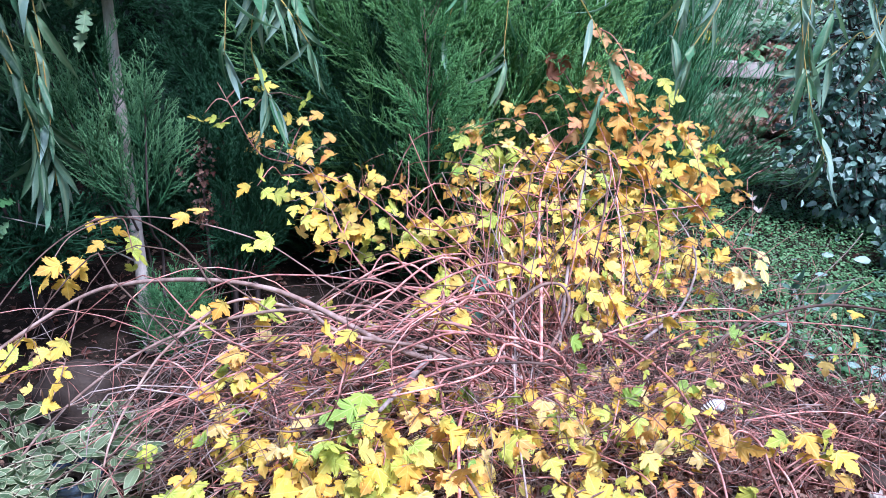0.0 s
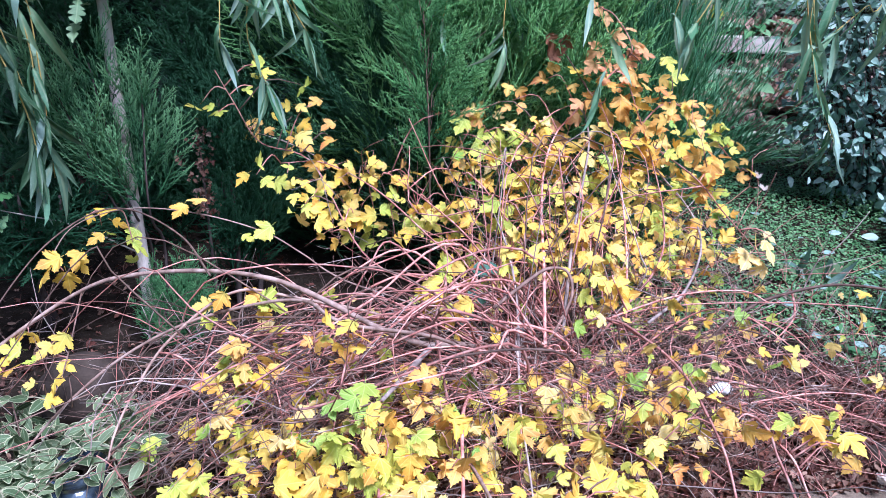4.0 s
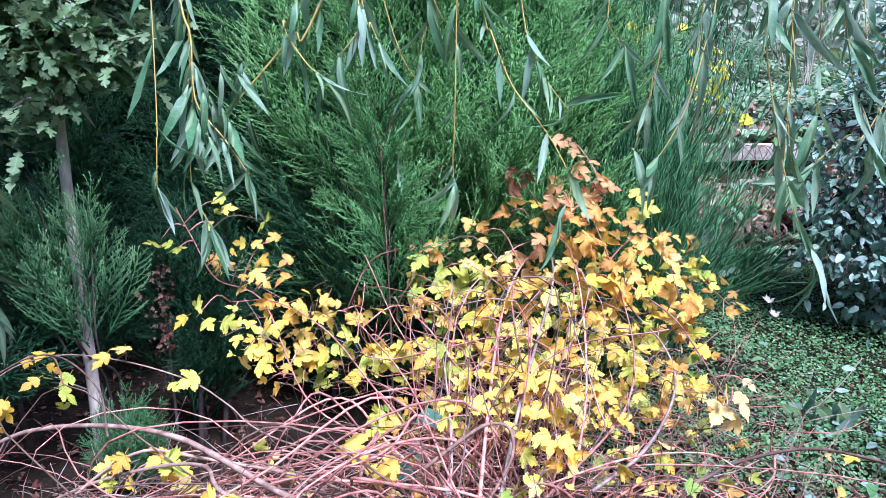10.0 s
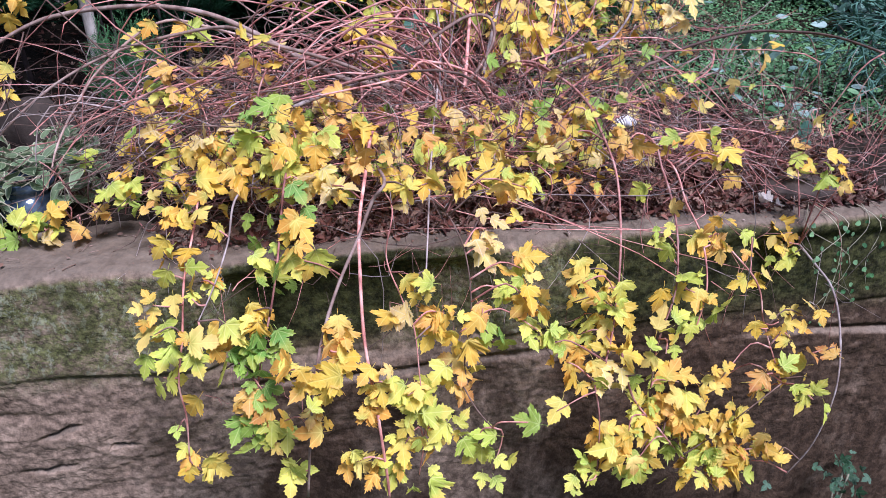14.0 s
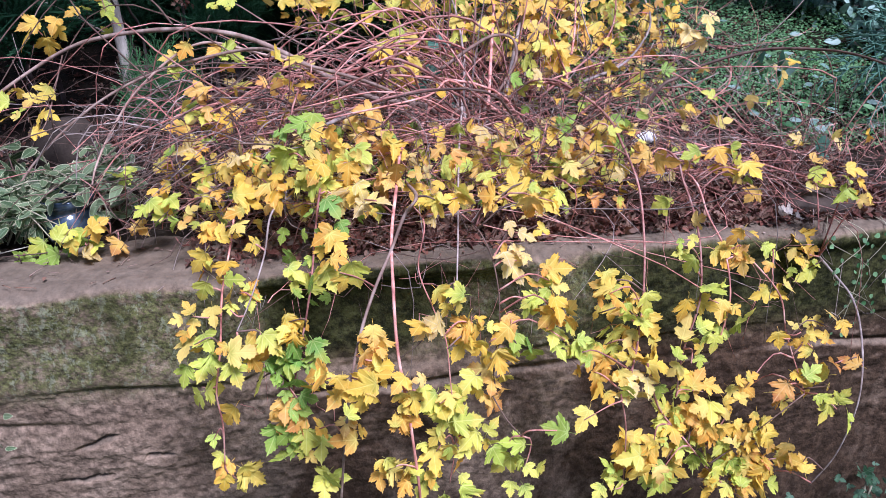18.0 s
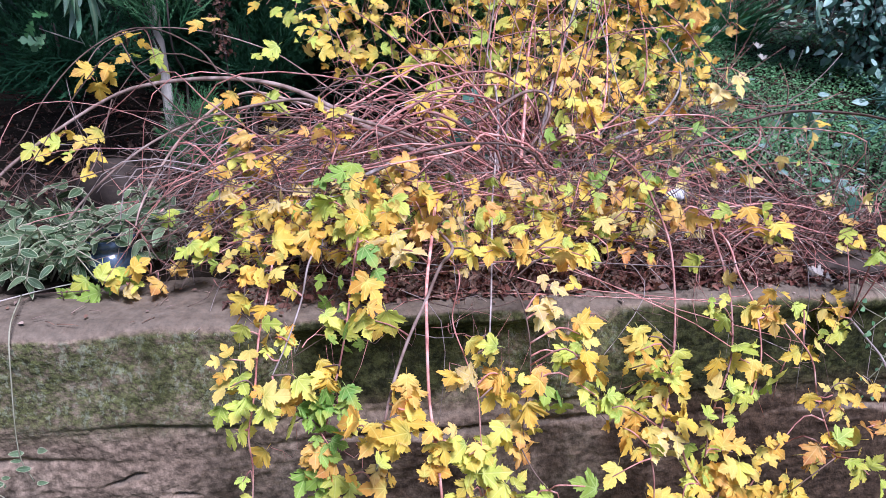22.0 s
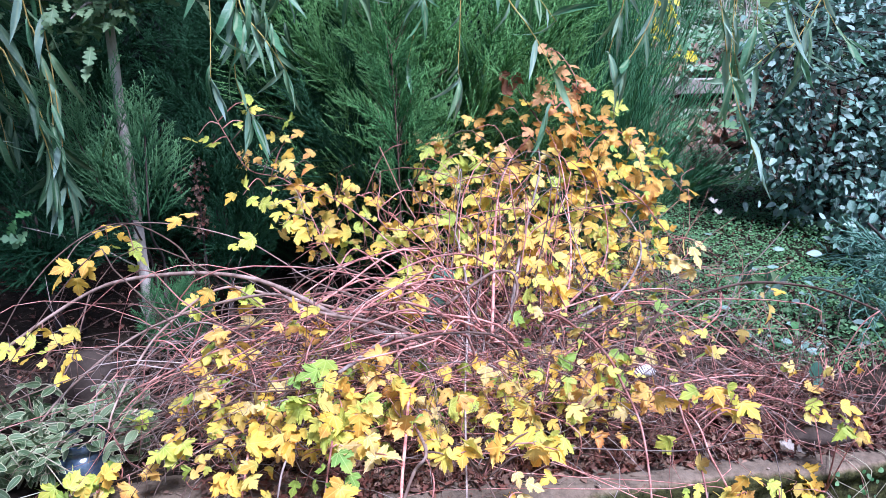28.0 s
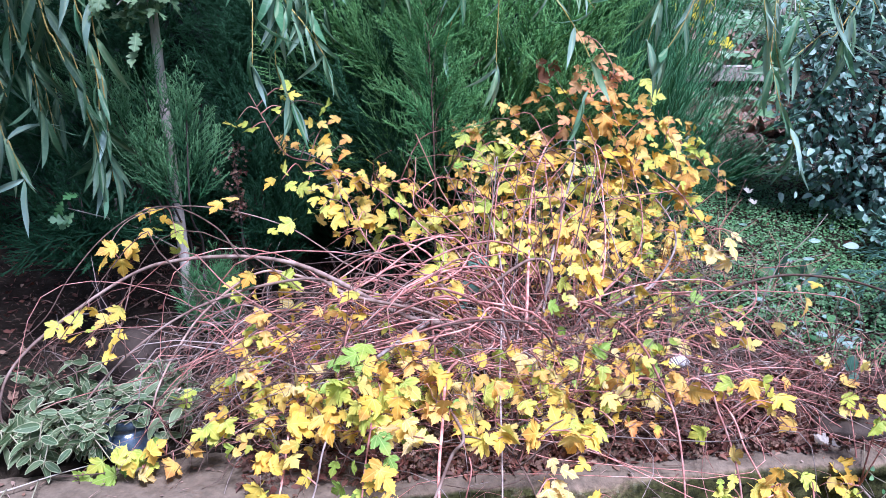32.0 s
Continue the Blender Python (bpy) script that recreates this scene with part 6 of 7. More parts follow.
# ---- broom: a brush of rush-like green shoots ----
broom = thing("broom_bush", (0.55, 1.12, 1.10), "bushy broom with thin rush-like green shoots", "shrub")
shoots = Soup()
for i in range(660):
    foot = np.array((rng.normal(0.51, 0.07), rng.normal(1.14, 0.07), 1.10))
    lean = np.array((rng.normal(0.04, 0.088), rng.normal(-0.06, 0.10), rng.uniform(0.28, 0.95)))
    mid = foot + lean * 0.5 + rng.normal(0, 0.02, 3)
    tip = foot + lean + (lean[0] * 0.55, -0.02, -0.04)
    line = [foot, mid, tip]
    if i < 120:
        part("shoot", tube(line, 0.0016, 0.0007, 3, 8), BROOM, broom)
    else:
        shoots.put(tube(line, 0.0016, 0.0007, 3, 8))
    c = curve(line, 9)
    for k in range(3, 9):
        for _ in range(2):
            e = unit(lean * 1.2 + rng.normal(0, 0.22, 3))
            shoots.put(tube([c[k], c[k] + e * rng.uniform(0.05, 0.14)], 0.0011, 0.0006, 3, 2))
part("shoot_mass", shoots, BROOM, broom, "", "stuff")

# ---- young oak ----
oak = thing("oak_sapling", (-0.705, 0.76, 1.0), "young oak with a slim grey trunk and lobed green leaves", "tree")
part("trunk", tube([(-0.703, 0.76, 0.98), (-0.710, 0.755, 1.20), (-0.720, 0.75, 1.45), (-0.729, 0.75, 1.67), (-0.735, 0.755, 1.95), (-0.72, 0.76, 2.35)], 0.0140, 0.009, 9, 40, 0.05), BARK, oak)
oak_leaves = Foliage(oak, 300)
for i in range(40):
    a, z = 6.283 * rng.random(), rng.uniform(1.725, 2.15)
    foot = np.array((-0.733, 0.755, z))
    end = foot + np.array((0.23 * math.cos(a) * rng.uniform(0.5, 1.1), 0.14 * math.sin(a) - 0.06, rng.uniform(-0.03, 0.12)))
    limb = part("branch", tube([foot, (foot + end) / 2 + (0, 0, 0.03), end], 0.004, 0.0015, 5, 8), BARK, oak)
    for k in range(48):
        at = foot + (end - foot) * rng.uniform(0.1, 1.08) + rng.normal(0, 0.030, 3)
        if abs(at[0] + 0.733) < 0.03:
            at[1] = min(at[1], 0.70)
        tip = unit(unit(end - foot) * 0.6 + rng.normal(0, 0.5, 3) + (0, -0.3, -0.2))
        face = unit(np.array((0.1, -0.55, 0.8)) + rng.normal(0, 0.4, 3))
        oak_leaves.put(leaves_oak, OAK, place(at, tip, face, rng.uniform(0.028, 0.050)), limb)
for at in ((-0.90, 0.55, 1.375), (-0.88, 0.55, 1.35), (-0.87, 0.56, 1.385), (-0.885, 0.55, 1.33)):
    oak_leaves.put(leaves_oak, HERB, place(np.array(at), unit(rng.normal(0, 1, 3) + (0, -0.5, 0)), unit((0.1, -0.8, 0.6)), 0.045))
part("branch", tube([(-0.72, 0.75, 1.22), (-0.80, 0.66, 1.30), (-0.89, 0.55, 1.36)], 0.002, 0.001, 4, 8), BARK, oak)
oak_leaves.close()

# ---- weeping willow ----
willow = thing("weeping_willow", (-2.3, 1.5, 1.2), "weeping willow with yellow twigs and long grey-green leaves hanging down", "tree")
part("trunk", tube([(-2.3, 1.5, 1.1), (-2.32, 1.5, 1.9), (-2.2, 1.4, 2.7), (-1.9, 1.2, 3.3)], 0.13, 0.08, 12, 24), BARK, willow)
part("limb", tube([(-1.9, 1.2, 3.3), (-1.0, 0.8, 3.2), (0.1, 0.62, 3.0), (1.2, 0.60, 2.9), (2.2, 0.8, 2.7)], 0.07, 0.02, 9, 30), BARK, willow)
willow_leaves = Foliage(willow, 420)


def strand(points, r=0.0016, step=0.028, size=(0.080, 0.120), first=0.0, material=None, wide=1.0):
    """A hanging twig with leaves on alternate sides; it runs up out of sight to the limb."""
    p = [np.array(q, float) for q in points]
    rise = p[0] - p[1]
    rise = unit(rise) + (0, 0, 0.9)
    top = p[0] + rise / rise[2] * max(0.25, 2.55 - p[0][2])
    anchor = np.array((float(np.clip(top[0] * 0.9, -1.8, 2.1)), 0.66, 3.02))
    twig = part("twig", tube([anchor, top, *p], r * 1.25, r * 0.6, 4, 10 + 5 * len(p)), WILLOW_TWIG, willow)
    line = curve([top, *p], 200)
    reach = np.concatenate([[0], np.cumsum(np.linalg.norm(np.diff(line, axis=0), axis=1))])
    side, s = 1, first
    while s < reach[-1]:
        i = int(np.searchsorted(reach, s))
        i = min(i, 198)
        d = unit(line[i + 1] - line[i])
        out = np.array((side * rng.uniform(0.05, 0.6), rng.normal(-0.1, 0.35), 0.0))
        tip = unit(d * 0.8 + out + (0, 0, -0.6) + rng.normal(0, 0.15, 3))
        face = unit((rng.normal(0, 0.8), -0.7, 0.35 + rng.normal(0, 0.5)))
        willow_leaves.put(leaves_slim, material or WILLOW, place(line[i], tip, face, rng.uniform(*size) * rng.choice((0.55, 0.8, 1.0, 1.2))), twig)
        side = -side
        s += step * rng.choice((0.5, 0.9, 1.4, 2.4))
    for _ in range(2):
        tip = unit(rng.normal(0, 0.35, 3) + (0, 0, -0.9))
        willow_leaves.put(leaves_slim, material or WILLOW, place(line[-1 - int(rng.integers(12))], tip, unit((rng.normal(0, 0.7), -0.8, 0.3)), rng.uniform(*size)), twig)


strand([(-0.454, 0.6, 2.015), (-0.435, 0.6, 1.919), (-0.435, 0.6, 1.851), (-0.428, 0.6, 1.791), (-0.386, 0.6, 1.735), (-0.344, 0.6, 1.668)], 0.0022, 0.03)
strand([(-0.44, 0.62, 2), (-0.443, 0.62, 1.883), (-0.442, 0.62, 1.782), (-0.452, 0.62, 1.648), (-0.406, 0.62, 1.541)], 0.0018, 0.03)
strand([(-0.212, 0.62, 1.962), (-0.254, 0.62, 1.922), (-0.308, 0.62, 1.862), (-0.362, 0.62, 1.802), (-0.384, 0.62, 1.766)], 0.0026, 0.06)
strand([(-0.239, 0.6, 1.998), (-0.271, 0.6, 1.939), (-0.234, 0.6, 1.87), (-0.2, 0.6, 1.84)], 0.0016, 0.03)
strand([(-0.651, 0.75, 1.983), (-0.696, 0.75, 1.887), (-0.738, 0.75, 1.828)], 0.0016, 0.05)
strand([(0.092, 0.64, 1.998), (0.113, 0.64, 1.926), (0.151, 0.64, 1.832), (0.196, 0.64, 1.773), (0.241, 0.64, 1.707), (0.27, 0.64, 1.635), (0.243, 0.64, 1.557)], 0.0018, 0.032)
strand([(0.167, 0.64, 2.009), (0.189, 0.64, 1.905), (0.217, 0.64, 1.842), (0.268, 0.64, 1.777)], 0.0016, 0.03)
strand([(0.623, 0.57, 2.007), (0.62, 0.57, 1.896), (0.642, 0.57, 1.772), (0.664, 0.57, 1.676), (0.692, 0.57, 1.588), (0.72, 0.57, 1.521), (0.76, 0.57, 1.442)], 0.002, 0.028)
strand([(0.69, 0.62, 2.018), (0.704, 0.62, 1.881), (0.701, 0.62, 1.74), (0.725, 0.62, 1.629)], 0.0015, 0.034)
strand([(0.535, 0.6, 2.003), (0.512, 0.6, 1.89), (0.49, 0.6, 1.806), (0.457, 0.6, 1.732), (0.414, 0.6, 1.667)], 0.0016, 0.03)
strand([(-0.077, 0.75, 1.964), (-0.016, 0.75, 1.83), (-0.046, 0.75, 1.761), (-0.065, 0.75, 1.692)], 0.0013, 0.05)
strand([(-0.002, 0.66, 2.011), (0.04, 0.66, 1.95)], 0.0013, 0.05)
strand([(0.328, 0.6, 2.012), (0.325, 0.6, 1.941), (0.364, 0.6, 1.89)], 0.0014, 0.034)
strand([(0.436, 0.6, 2.012), (0.429, 0.6, 1.9), (0.41, 0.6, 1.806), (0.38, 0.6, 1.7)], 0.0014, 0.034)
strand([(0.78, 0.6, 2.005), (0.821, 0.6, 1.921), (0.878, 0.6, 1.9)], 0.0014, 0.04)
strand([(0.901, 0.62, 1.794), (0.825, 0.62, 1.728), (0.758, 0.62, 1.673)], 0.0016, 0.05)
strand([(-0.139, 0.62, 2.012), (-0.131, 0.62, 1.943), (-0.174, 0.62, 1.882)], 0.0014, 0.034)
strand([(-0.892, 0.52, 1.81), (-0.866, 0.52, 1.697), (-0.838, 0.52, 1.616), (-0.813, 0.52, 1.528), (-0.806, 0.52, 1.46)], 0.0018, 0.026, material=WILLOW_SHADED)
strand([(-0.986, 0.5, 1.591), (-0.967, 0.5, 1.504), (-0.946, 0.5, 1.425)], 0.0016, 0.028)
strand([(-0.946, 0.52, 1.79), (-0.929, 0.52, 1.686), (-0.911, 0.52, 1.59), (-0.902, 0.52, 1.535)], 0.0016, 0.028, material=WILLOW_SHADED)
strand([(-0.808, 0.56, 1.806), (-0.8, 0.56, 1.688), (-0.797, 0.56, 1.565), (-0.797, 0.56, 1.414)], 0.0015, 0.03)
strand([(-0.994, 0.5, 1.747), (-0.977, 0.5, 1.654), (-0.96, 0.5, 1.59)], 0.0015, 0.028, material=WILLOW_SHADED)
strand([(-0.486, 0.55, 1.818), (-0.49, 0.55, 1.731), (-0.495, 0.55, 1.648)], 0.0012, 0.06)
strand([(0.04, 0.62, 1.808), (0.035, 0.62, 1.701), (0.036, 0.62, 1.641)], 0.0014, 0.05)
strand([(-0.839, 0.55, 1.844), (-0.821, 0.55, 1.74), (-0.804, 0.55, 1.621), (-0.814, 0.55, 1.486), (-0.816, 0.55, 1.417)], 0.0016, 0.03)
strand([(-0.882, 0.55, 1.74), (-0.849, 0.55, 1.676), (-0.825, 0.55, 1.577), (-0.799, 0.55, 1.475)], 0.0014, 0.03, material=WILLOW_SHADED)
strand([(0.909, 0.62, 1.905), (0.952, 0.62, 1.79), (1.003, 0.62, 1.737)], 0.0014, 0.034)
strand([(0.801, 0.6, 1.9), (0.842, 0.6, 1.774), (0.87, 0.6, 1.709)], 0.0014, 0.034)

strand([(0.439, 0.62, 1.986), (0.426, 0.62, 1.892), (0.418, 0.62, 1.791)], 0.0014, 0.030)
strand([(0.535, 0.66, 1.994), (0.528, 0.66, 1.897), (0.509, 0.66, 1.787)], 0.0014, 0.030)
strand([(0.686, 0.6, 1.983), (0.685, 0.6, 1.815), (0.684, 0.6, 1.63)], 0.0014, 0.030)
strand([(0.767, 0.64, 1.991), (0.77, 0.64, 1.862), (0.768, 0.64, 1.706)], 0.0014, 0.030)
strand([(0.841, 0.62, 1.988), (0.868, 0.62, 1.859), (0.899, 0.62, 1.693)], 0.0014, 0.030)
strand([(-0.131, 0.68, 1.994), (-0.116, 0.68, 1.952), (-0.101, 0.68, 1.915)], 0.0014, 0.030)
strand([(0.003, 0.74, 2.006), (-0.012, 0.74, 1.929), (-0.028, 0.74, 1.84)], 0.0014, 0.030)

# the knot where two strands meet, with its tuft of broad leaves
knot = part("twig", tube([(-0.384, 0.62, 1.766), (-0.375, 0.61, 1.74), (-0.36, 0.60, 1.70)], 0.0018, 0.0010, 4, 8), WILLOW_TWIG, willow)
for _ in range(30):
    at = np.array((rng.uniform(-0.44, -0.34), rng.uniform(0.57, 0.63), rng.uniform(1.72, 1.88)))
    willow_leaves.put(leaves_slim, WILLOW if rng.random() < 0.7 else WILLOW_SHADED, place(at, unit(np.array((rng.normal(0.1, 0.3), -0.05, -0.9))), unit((rng.normal(0, 0.8), -0.8, 0.3)), rng.uniform(0.07, 0.11)), knot)
# the curtain at the west end; an unseen crown added overhead to shade the bank
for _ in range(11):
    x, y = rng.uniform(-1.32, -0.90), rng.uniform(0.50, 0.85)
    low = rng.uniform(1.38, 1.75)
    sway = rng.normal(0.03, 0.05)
    strand([(x, y, 2.3), (x + sway, y - 0.02, 2.0), (x + 1.6 * sway, y - 0.03, low)], 0.0013, 0.030, (0.09, 0.14), 0.0, WILLOW_SHADED)
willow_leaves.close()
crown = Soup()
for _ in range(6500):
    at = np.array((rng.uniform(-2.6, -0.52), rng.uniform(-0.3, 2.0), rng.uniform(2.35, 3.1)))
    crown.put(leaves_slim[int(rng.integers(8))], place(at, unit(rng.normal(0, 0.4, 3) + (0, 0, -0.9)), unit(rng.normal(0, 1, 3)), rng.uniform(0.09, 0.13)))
part("crown", crown, WILLOW_SHADED, willow, "", "stuff")

# ---- the dark evergreen on the east side ----


def leafy_bush(name, base, label, centre, radii, count, shapes, material, size, stems=5, limit=260, category="shrub", bark=DARK_BARK, down=0.2, thick=0.010):
    root = thing(name, base, label, category)
    c, r = np.array(centre), np.array(radii)
    heads = []
    for i in range(stems):
        d = unit(rng.normal(0, 1, 3)) * (1, 1, 0.5)
        head = c + d * r * 0.8 + (0, 0, r[2] * 0.3)
        foot = np.array(base) + rng.normal(0, 0.04, 3) * (1, 1, 0)
        line = [foot, (foot + head) / 2 + rng.normal(0, 0.05, 3), head]
        part("stem", tube(line, thick, thick * 0.3, 6, 14), bark, root)
        heads.append(curve(line, 20))
    heads = np.concatenate(heads)
    own = Foliage(root, limit)
    fine = Soup()
    for _ in range(count // 7):
        d = unit(rng.normal(0, 1, 3))
        d[1] = -abs(d[1]) if rng.random() < 0.75 else d[1]
        at = c + d * r * rng.uniform(0.55, 1.0)
        near = heads[np.linalg.norm(heads - at, axis=1).argmin()]
        fine.put(tube([near, (near + at) / 2 + (0, 0, 0.02), at], 0.002, 0.0012, 4, 6))
        for k in range(7):
            q = at + (near - at) * 0.07 * k + rng.normal(0, 0.024, 3)
            tip = unit(rng.normal(0, 0.7, 3) + d * 0.5 + (0, -0.2, -down))
            face = unit(np.array((0, -0.6, 0.75)) + rng.normal(0, 0.45, 3))
            own.put(shapes, material, place(q, tip, face, rng.uniform(*size)))
    own.close()
    part("twig_mass", fine, bark, root, "", "stuff")
    return root


leafy_bush("evergreen_shrub", (1.52, 1.30, 1.16), "dark blue-green evergreen shrub with oval leaves", (1.50, 1.24, 1.56), (0.44, 0.32, 0.50), 6200, leaves_oval, GLOSSY, (0.018, 0.040), 9)
leafy_bush("evergreen_shrub", (2.15, 1.9, 1.35), "dark blue-green evergreen shrub with oval leaves", (2.15, 1.9, 1.95), (0.45, 0.35, 0.60), 700, leaves_oval, GLOSSY, (0.045, 0.065), 6)
leafy_bush("evergreen_shrub", (1.30, 0.80, 1.08), "low dark evergreen shrub over groundcover", (1.46, 0.90, 1.20), (0.24, 0.20, 0.15), 900, leaves_oval, GLOSSY, (0.026, 0.048), 5)

# ---- groundcover on the bank ----
cover = Soup()
for _ in range(46000):
    x, y = rng.uniform(0.30, 1.55), rng.uniform(0.32, 1.75)
    if x < 0.60 + 0.25 * math.sin(y * 5) * 0.3 - 0.42 * smooth_step(y, 0.45, 0.70):
        continue
    z = float(upper_ground(np.array([x]), np.array([y]))[0])
    q = ripple(np.array([[x, y, 0]]), 11.0, 2)[0]
    at = (x, y, z + rng.uniform(0.004, 0.035 + 0.05 * max(0, q)))
    cover.put(leaves_tiny[int(rng.integers(3))], place(at, unit((rng.normal(), rng.normal() - 0.3, rng.normal(0.1, 0.35))), unit((rng.normal(0, 0.45), -0.3 + rng.normal(0, 0.4), 1)), rng.uniform(0.0045, 0.0100)))
tagged(part("groundcover", cover, HERB), "mat of small bright green groundcover leaves on the bank", "groundcover", kind="stuff")
silver = thing("silver_nettle", (0.78, 0.42, 1.02), "low plant with silver variegated leaves among groundcover", "plant")
silver_leaves = Foliage(silver, 80)
for cx, cy in ((0.72, 0.42), (0.80, 0.45), (0.86, 0.40), (0.95, 0.62), (0.84, 0.68), (0.70, 0.50), (0.90, 0.50), (0.98, 0.85), (0.90, 1.00), (0.80, 0.36), (0.95, 0.42)):
    for _ in range(7):
        at = np.array((cx, cy, float(upper_ground(cx, cy)) + 0.045)) + rng.normal(0, 0.022, 3)
        silver_leaves.put(leaves_oval, SILVER if rng.random() < 0.6 else HERB, place(at, unit((rng.normal(), rng.normal() - 0.4, -0.1)), unit((rng.normal(0, 0.4), -0.5, 1)), rng.uniform(0.020, 0.036)))
silver_leaves.close()

strap = thing("strap_leaved_plant", (0.903, 0.74, float(upper_ground(0.903, 0.74))), "dark green plant with broad arching leaves among groundcover", "plant")
strap_leaves = Foliage(strap, 30, "blade")
for i in range(13):
    a = rng.uniform(-1.3, 1.3)
    foot = np.array((0.903, 0.74, float(upper_ground(0.903, 0.74)))) + rng.normal(0, 0.03, 3) * (1, 1, 0)
    strap_leaves.put(leaves_slim if i < 6 else leaves_oval, GLOSSY if i % 2 else OAK, place(foot, unit((math.sin(a), -0.25, 0.9)), unit((rng.normal(0, 0.3), -1, 0.3)), rng.uniform(0.10, 0.15) if i < 6 else rng.uniform(0.05, 0.08)))

# ---- periwinkle and the pot ----
vine = thing("variegated_periwinkle", (-0.76, 0.30, 0.975), "trailing periwinkle with cream-edged green leaves spilling over a pot", "plant")
vine_leaves = Foliage(vine, 300)
for i in range(84):
    foot = np.array((rng.uniform(-0.95, -0.64), rng.uniform(0.22, 0.38), 0.975))
    end = foot + np.array((rng.normal(0.0, 0.10), rng.uniform(-0.16, 0.05), rng.uniform(0.03, 0.12)))
    if i > 44:
        foot = np.array((rng.uniform(-0.90, -0.76), rng.uniform(0.17, 0.26), 0.975))
        end = foot + np.array((rng.normal(0.03, 0.06), rng.uniform(-0.10, -0.02), rng.uniform(0.01, 0.06)))
    mid = (foot + end) / 2 + (rng.normal(0, 0.02), 0, 0.05)
    line = curve([foot, mid, end], 12)
    part("stem", tube([foot, mid, end], 0.0016, 0.001, 4, 10), VINE_STEM, vine)
    for k in range(4, 12, 2):
        if abs(line[k][0] + 0.690) < 0.048 and line[k][1] < 0.25 and line[k][2] < 1.045:
            continue
        for side in (1, -1):
            d = unit(line[min(k + 1, 11)] - line[k - 1])
            tip = unit(d * 0.5 + side * np.cross(d, (0, 0, 1)) + rng.normal(0, 0.25, 3))
            face = unit(np.array((0, -0.55, 0.85)) + rng.normal(0, 0.85, 3))
            vine_leaves.put(leaves_edged, (PERIWINKLE, CREAM), place(line[k], tip, face, rng.uniform(0.022, 0.042)))
for at in ((-0.770, 0.13, 1.030), (-0.755, 0.13, 1.005), (-0.640, 0.14, 1.040), (-0.645, 0.13, 1.020), (-0.70, 0.15, 1.062), (-0.725, 0.14, 1.060), (-0.675, 0.15, 1.062), (-0.75, 0.14, 1.055)):
    for _ in range(2):
        vine_leaves.put(leaves_edged, (PERIWINKLE, CREAM), place(np.array(at) + rng.normal(0, 0.006, 3), unit(np.array(((at[0] + 0.705) * 9, -0.4, -0.2)) + rng.normal(0, 0.5, 3)), unit(np.array((0, -0.7, 0.7)) + rng.normal(0, 0.3, 3)), rng.uniform(0.022, 0.036)))
    part("stem", tube([(at[0], 0.30, 0.985), (at[0], 0.26, 1.05), at], 0.0014, 0.0010, 4, 8), VINE_STEM, vine)
for points in (((-0.82, 0.10, 0.985), (-0.80, 0.0, 0.975), (-0.80, -0.03, 0.90), (-0.81, -0.035, 0.78), (-0.80, -0.03, 0.72)),
               ((-0.86, 0.08, 0.985), (-0.87, -0.01, 0.96), (-0.89, -0.04, 0.85), (-0.87, -0.04, 0.74), (-0.84, -0.03, 0.68))):
    part("runner", tube(points, 0.0014, 0.0009, 4, 20), VINE_STEM, vine)
    for _ in range(5):
        at = np.array(points[-1]) + rng.normal(0, 0.02, 3) * (1, 0.2, 1) + (0, 0, 0.03)
        vine_leaves.put(leaves_edged, (PERIWINKLE, CREAM), place(at, unit((rng.normal(), -0.3, 0.2)), unit((0, -0.8, 0.6)), rng.uniform(0.016, 0.026)))
vine_leaves.close()


def lathe(profile, sides=28, centre=(0, 0, 0), squash=(1, 1, 1)):
    """A turned shape from (radius, height) pairs."""
    a = np.linspace(0, 2 * math.pi, sides + 1)
    p = np.array(profile, float)
    g = np.stack([p[:, :1] * np.cos(a), p[:, :1] * np.sin(a), np.repeat(p[:, 1:], sides + 1, 1)], -1) * squash + np.array(centre)
    return sheet(g)


pot = thing("glazed_pot", (-0.705, 0.195, 0.968), "small blue-grey glazed pot half hidden by periwinkle", "pot")
POT_AT = (-0.705, 0.195, 0.968)
part("body", lathe([(0.0000, 0.0000), (0.0317, 0.0000), (0.0370, 0.0053), (0.0440, 0.0194), (0.0471, 0.0352), (0.0449, 0.0493), (0.0396, 0.0563), (0.0370, 0.0590)], 40, POT_AT), GLAZE, pot)
part("neck", lathe([(0.0370, 0.0581), (0.0365, 0.0634), (0.0378, 0.0686)], 40, POT_AT), GLAZE, pot)
part("rim", lathe([(0.0378, 0.0678), (0.0431, 0.0695), (0.0453, 0.0748), (0.0444, 0.0810), (0.0414, 0.0836), (0.0378, 0.0810), (0.0361, 0.0686), (0.0343, 0.0493), (0.0000, 0.0458)], 40, POT_AT), GLAZE, pot, "shiny rolled rim")
part("earth", lathe([(0.0000, 0.0686), (0.0194, 0.0704), (0.0363, 0.0669)], 24, POT_AT), SOIL, pot)


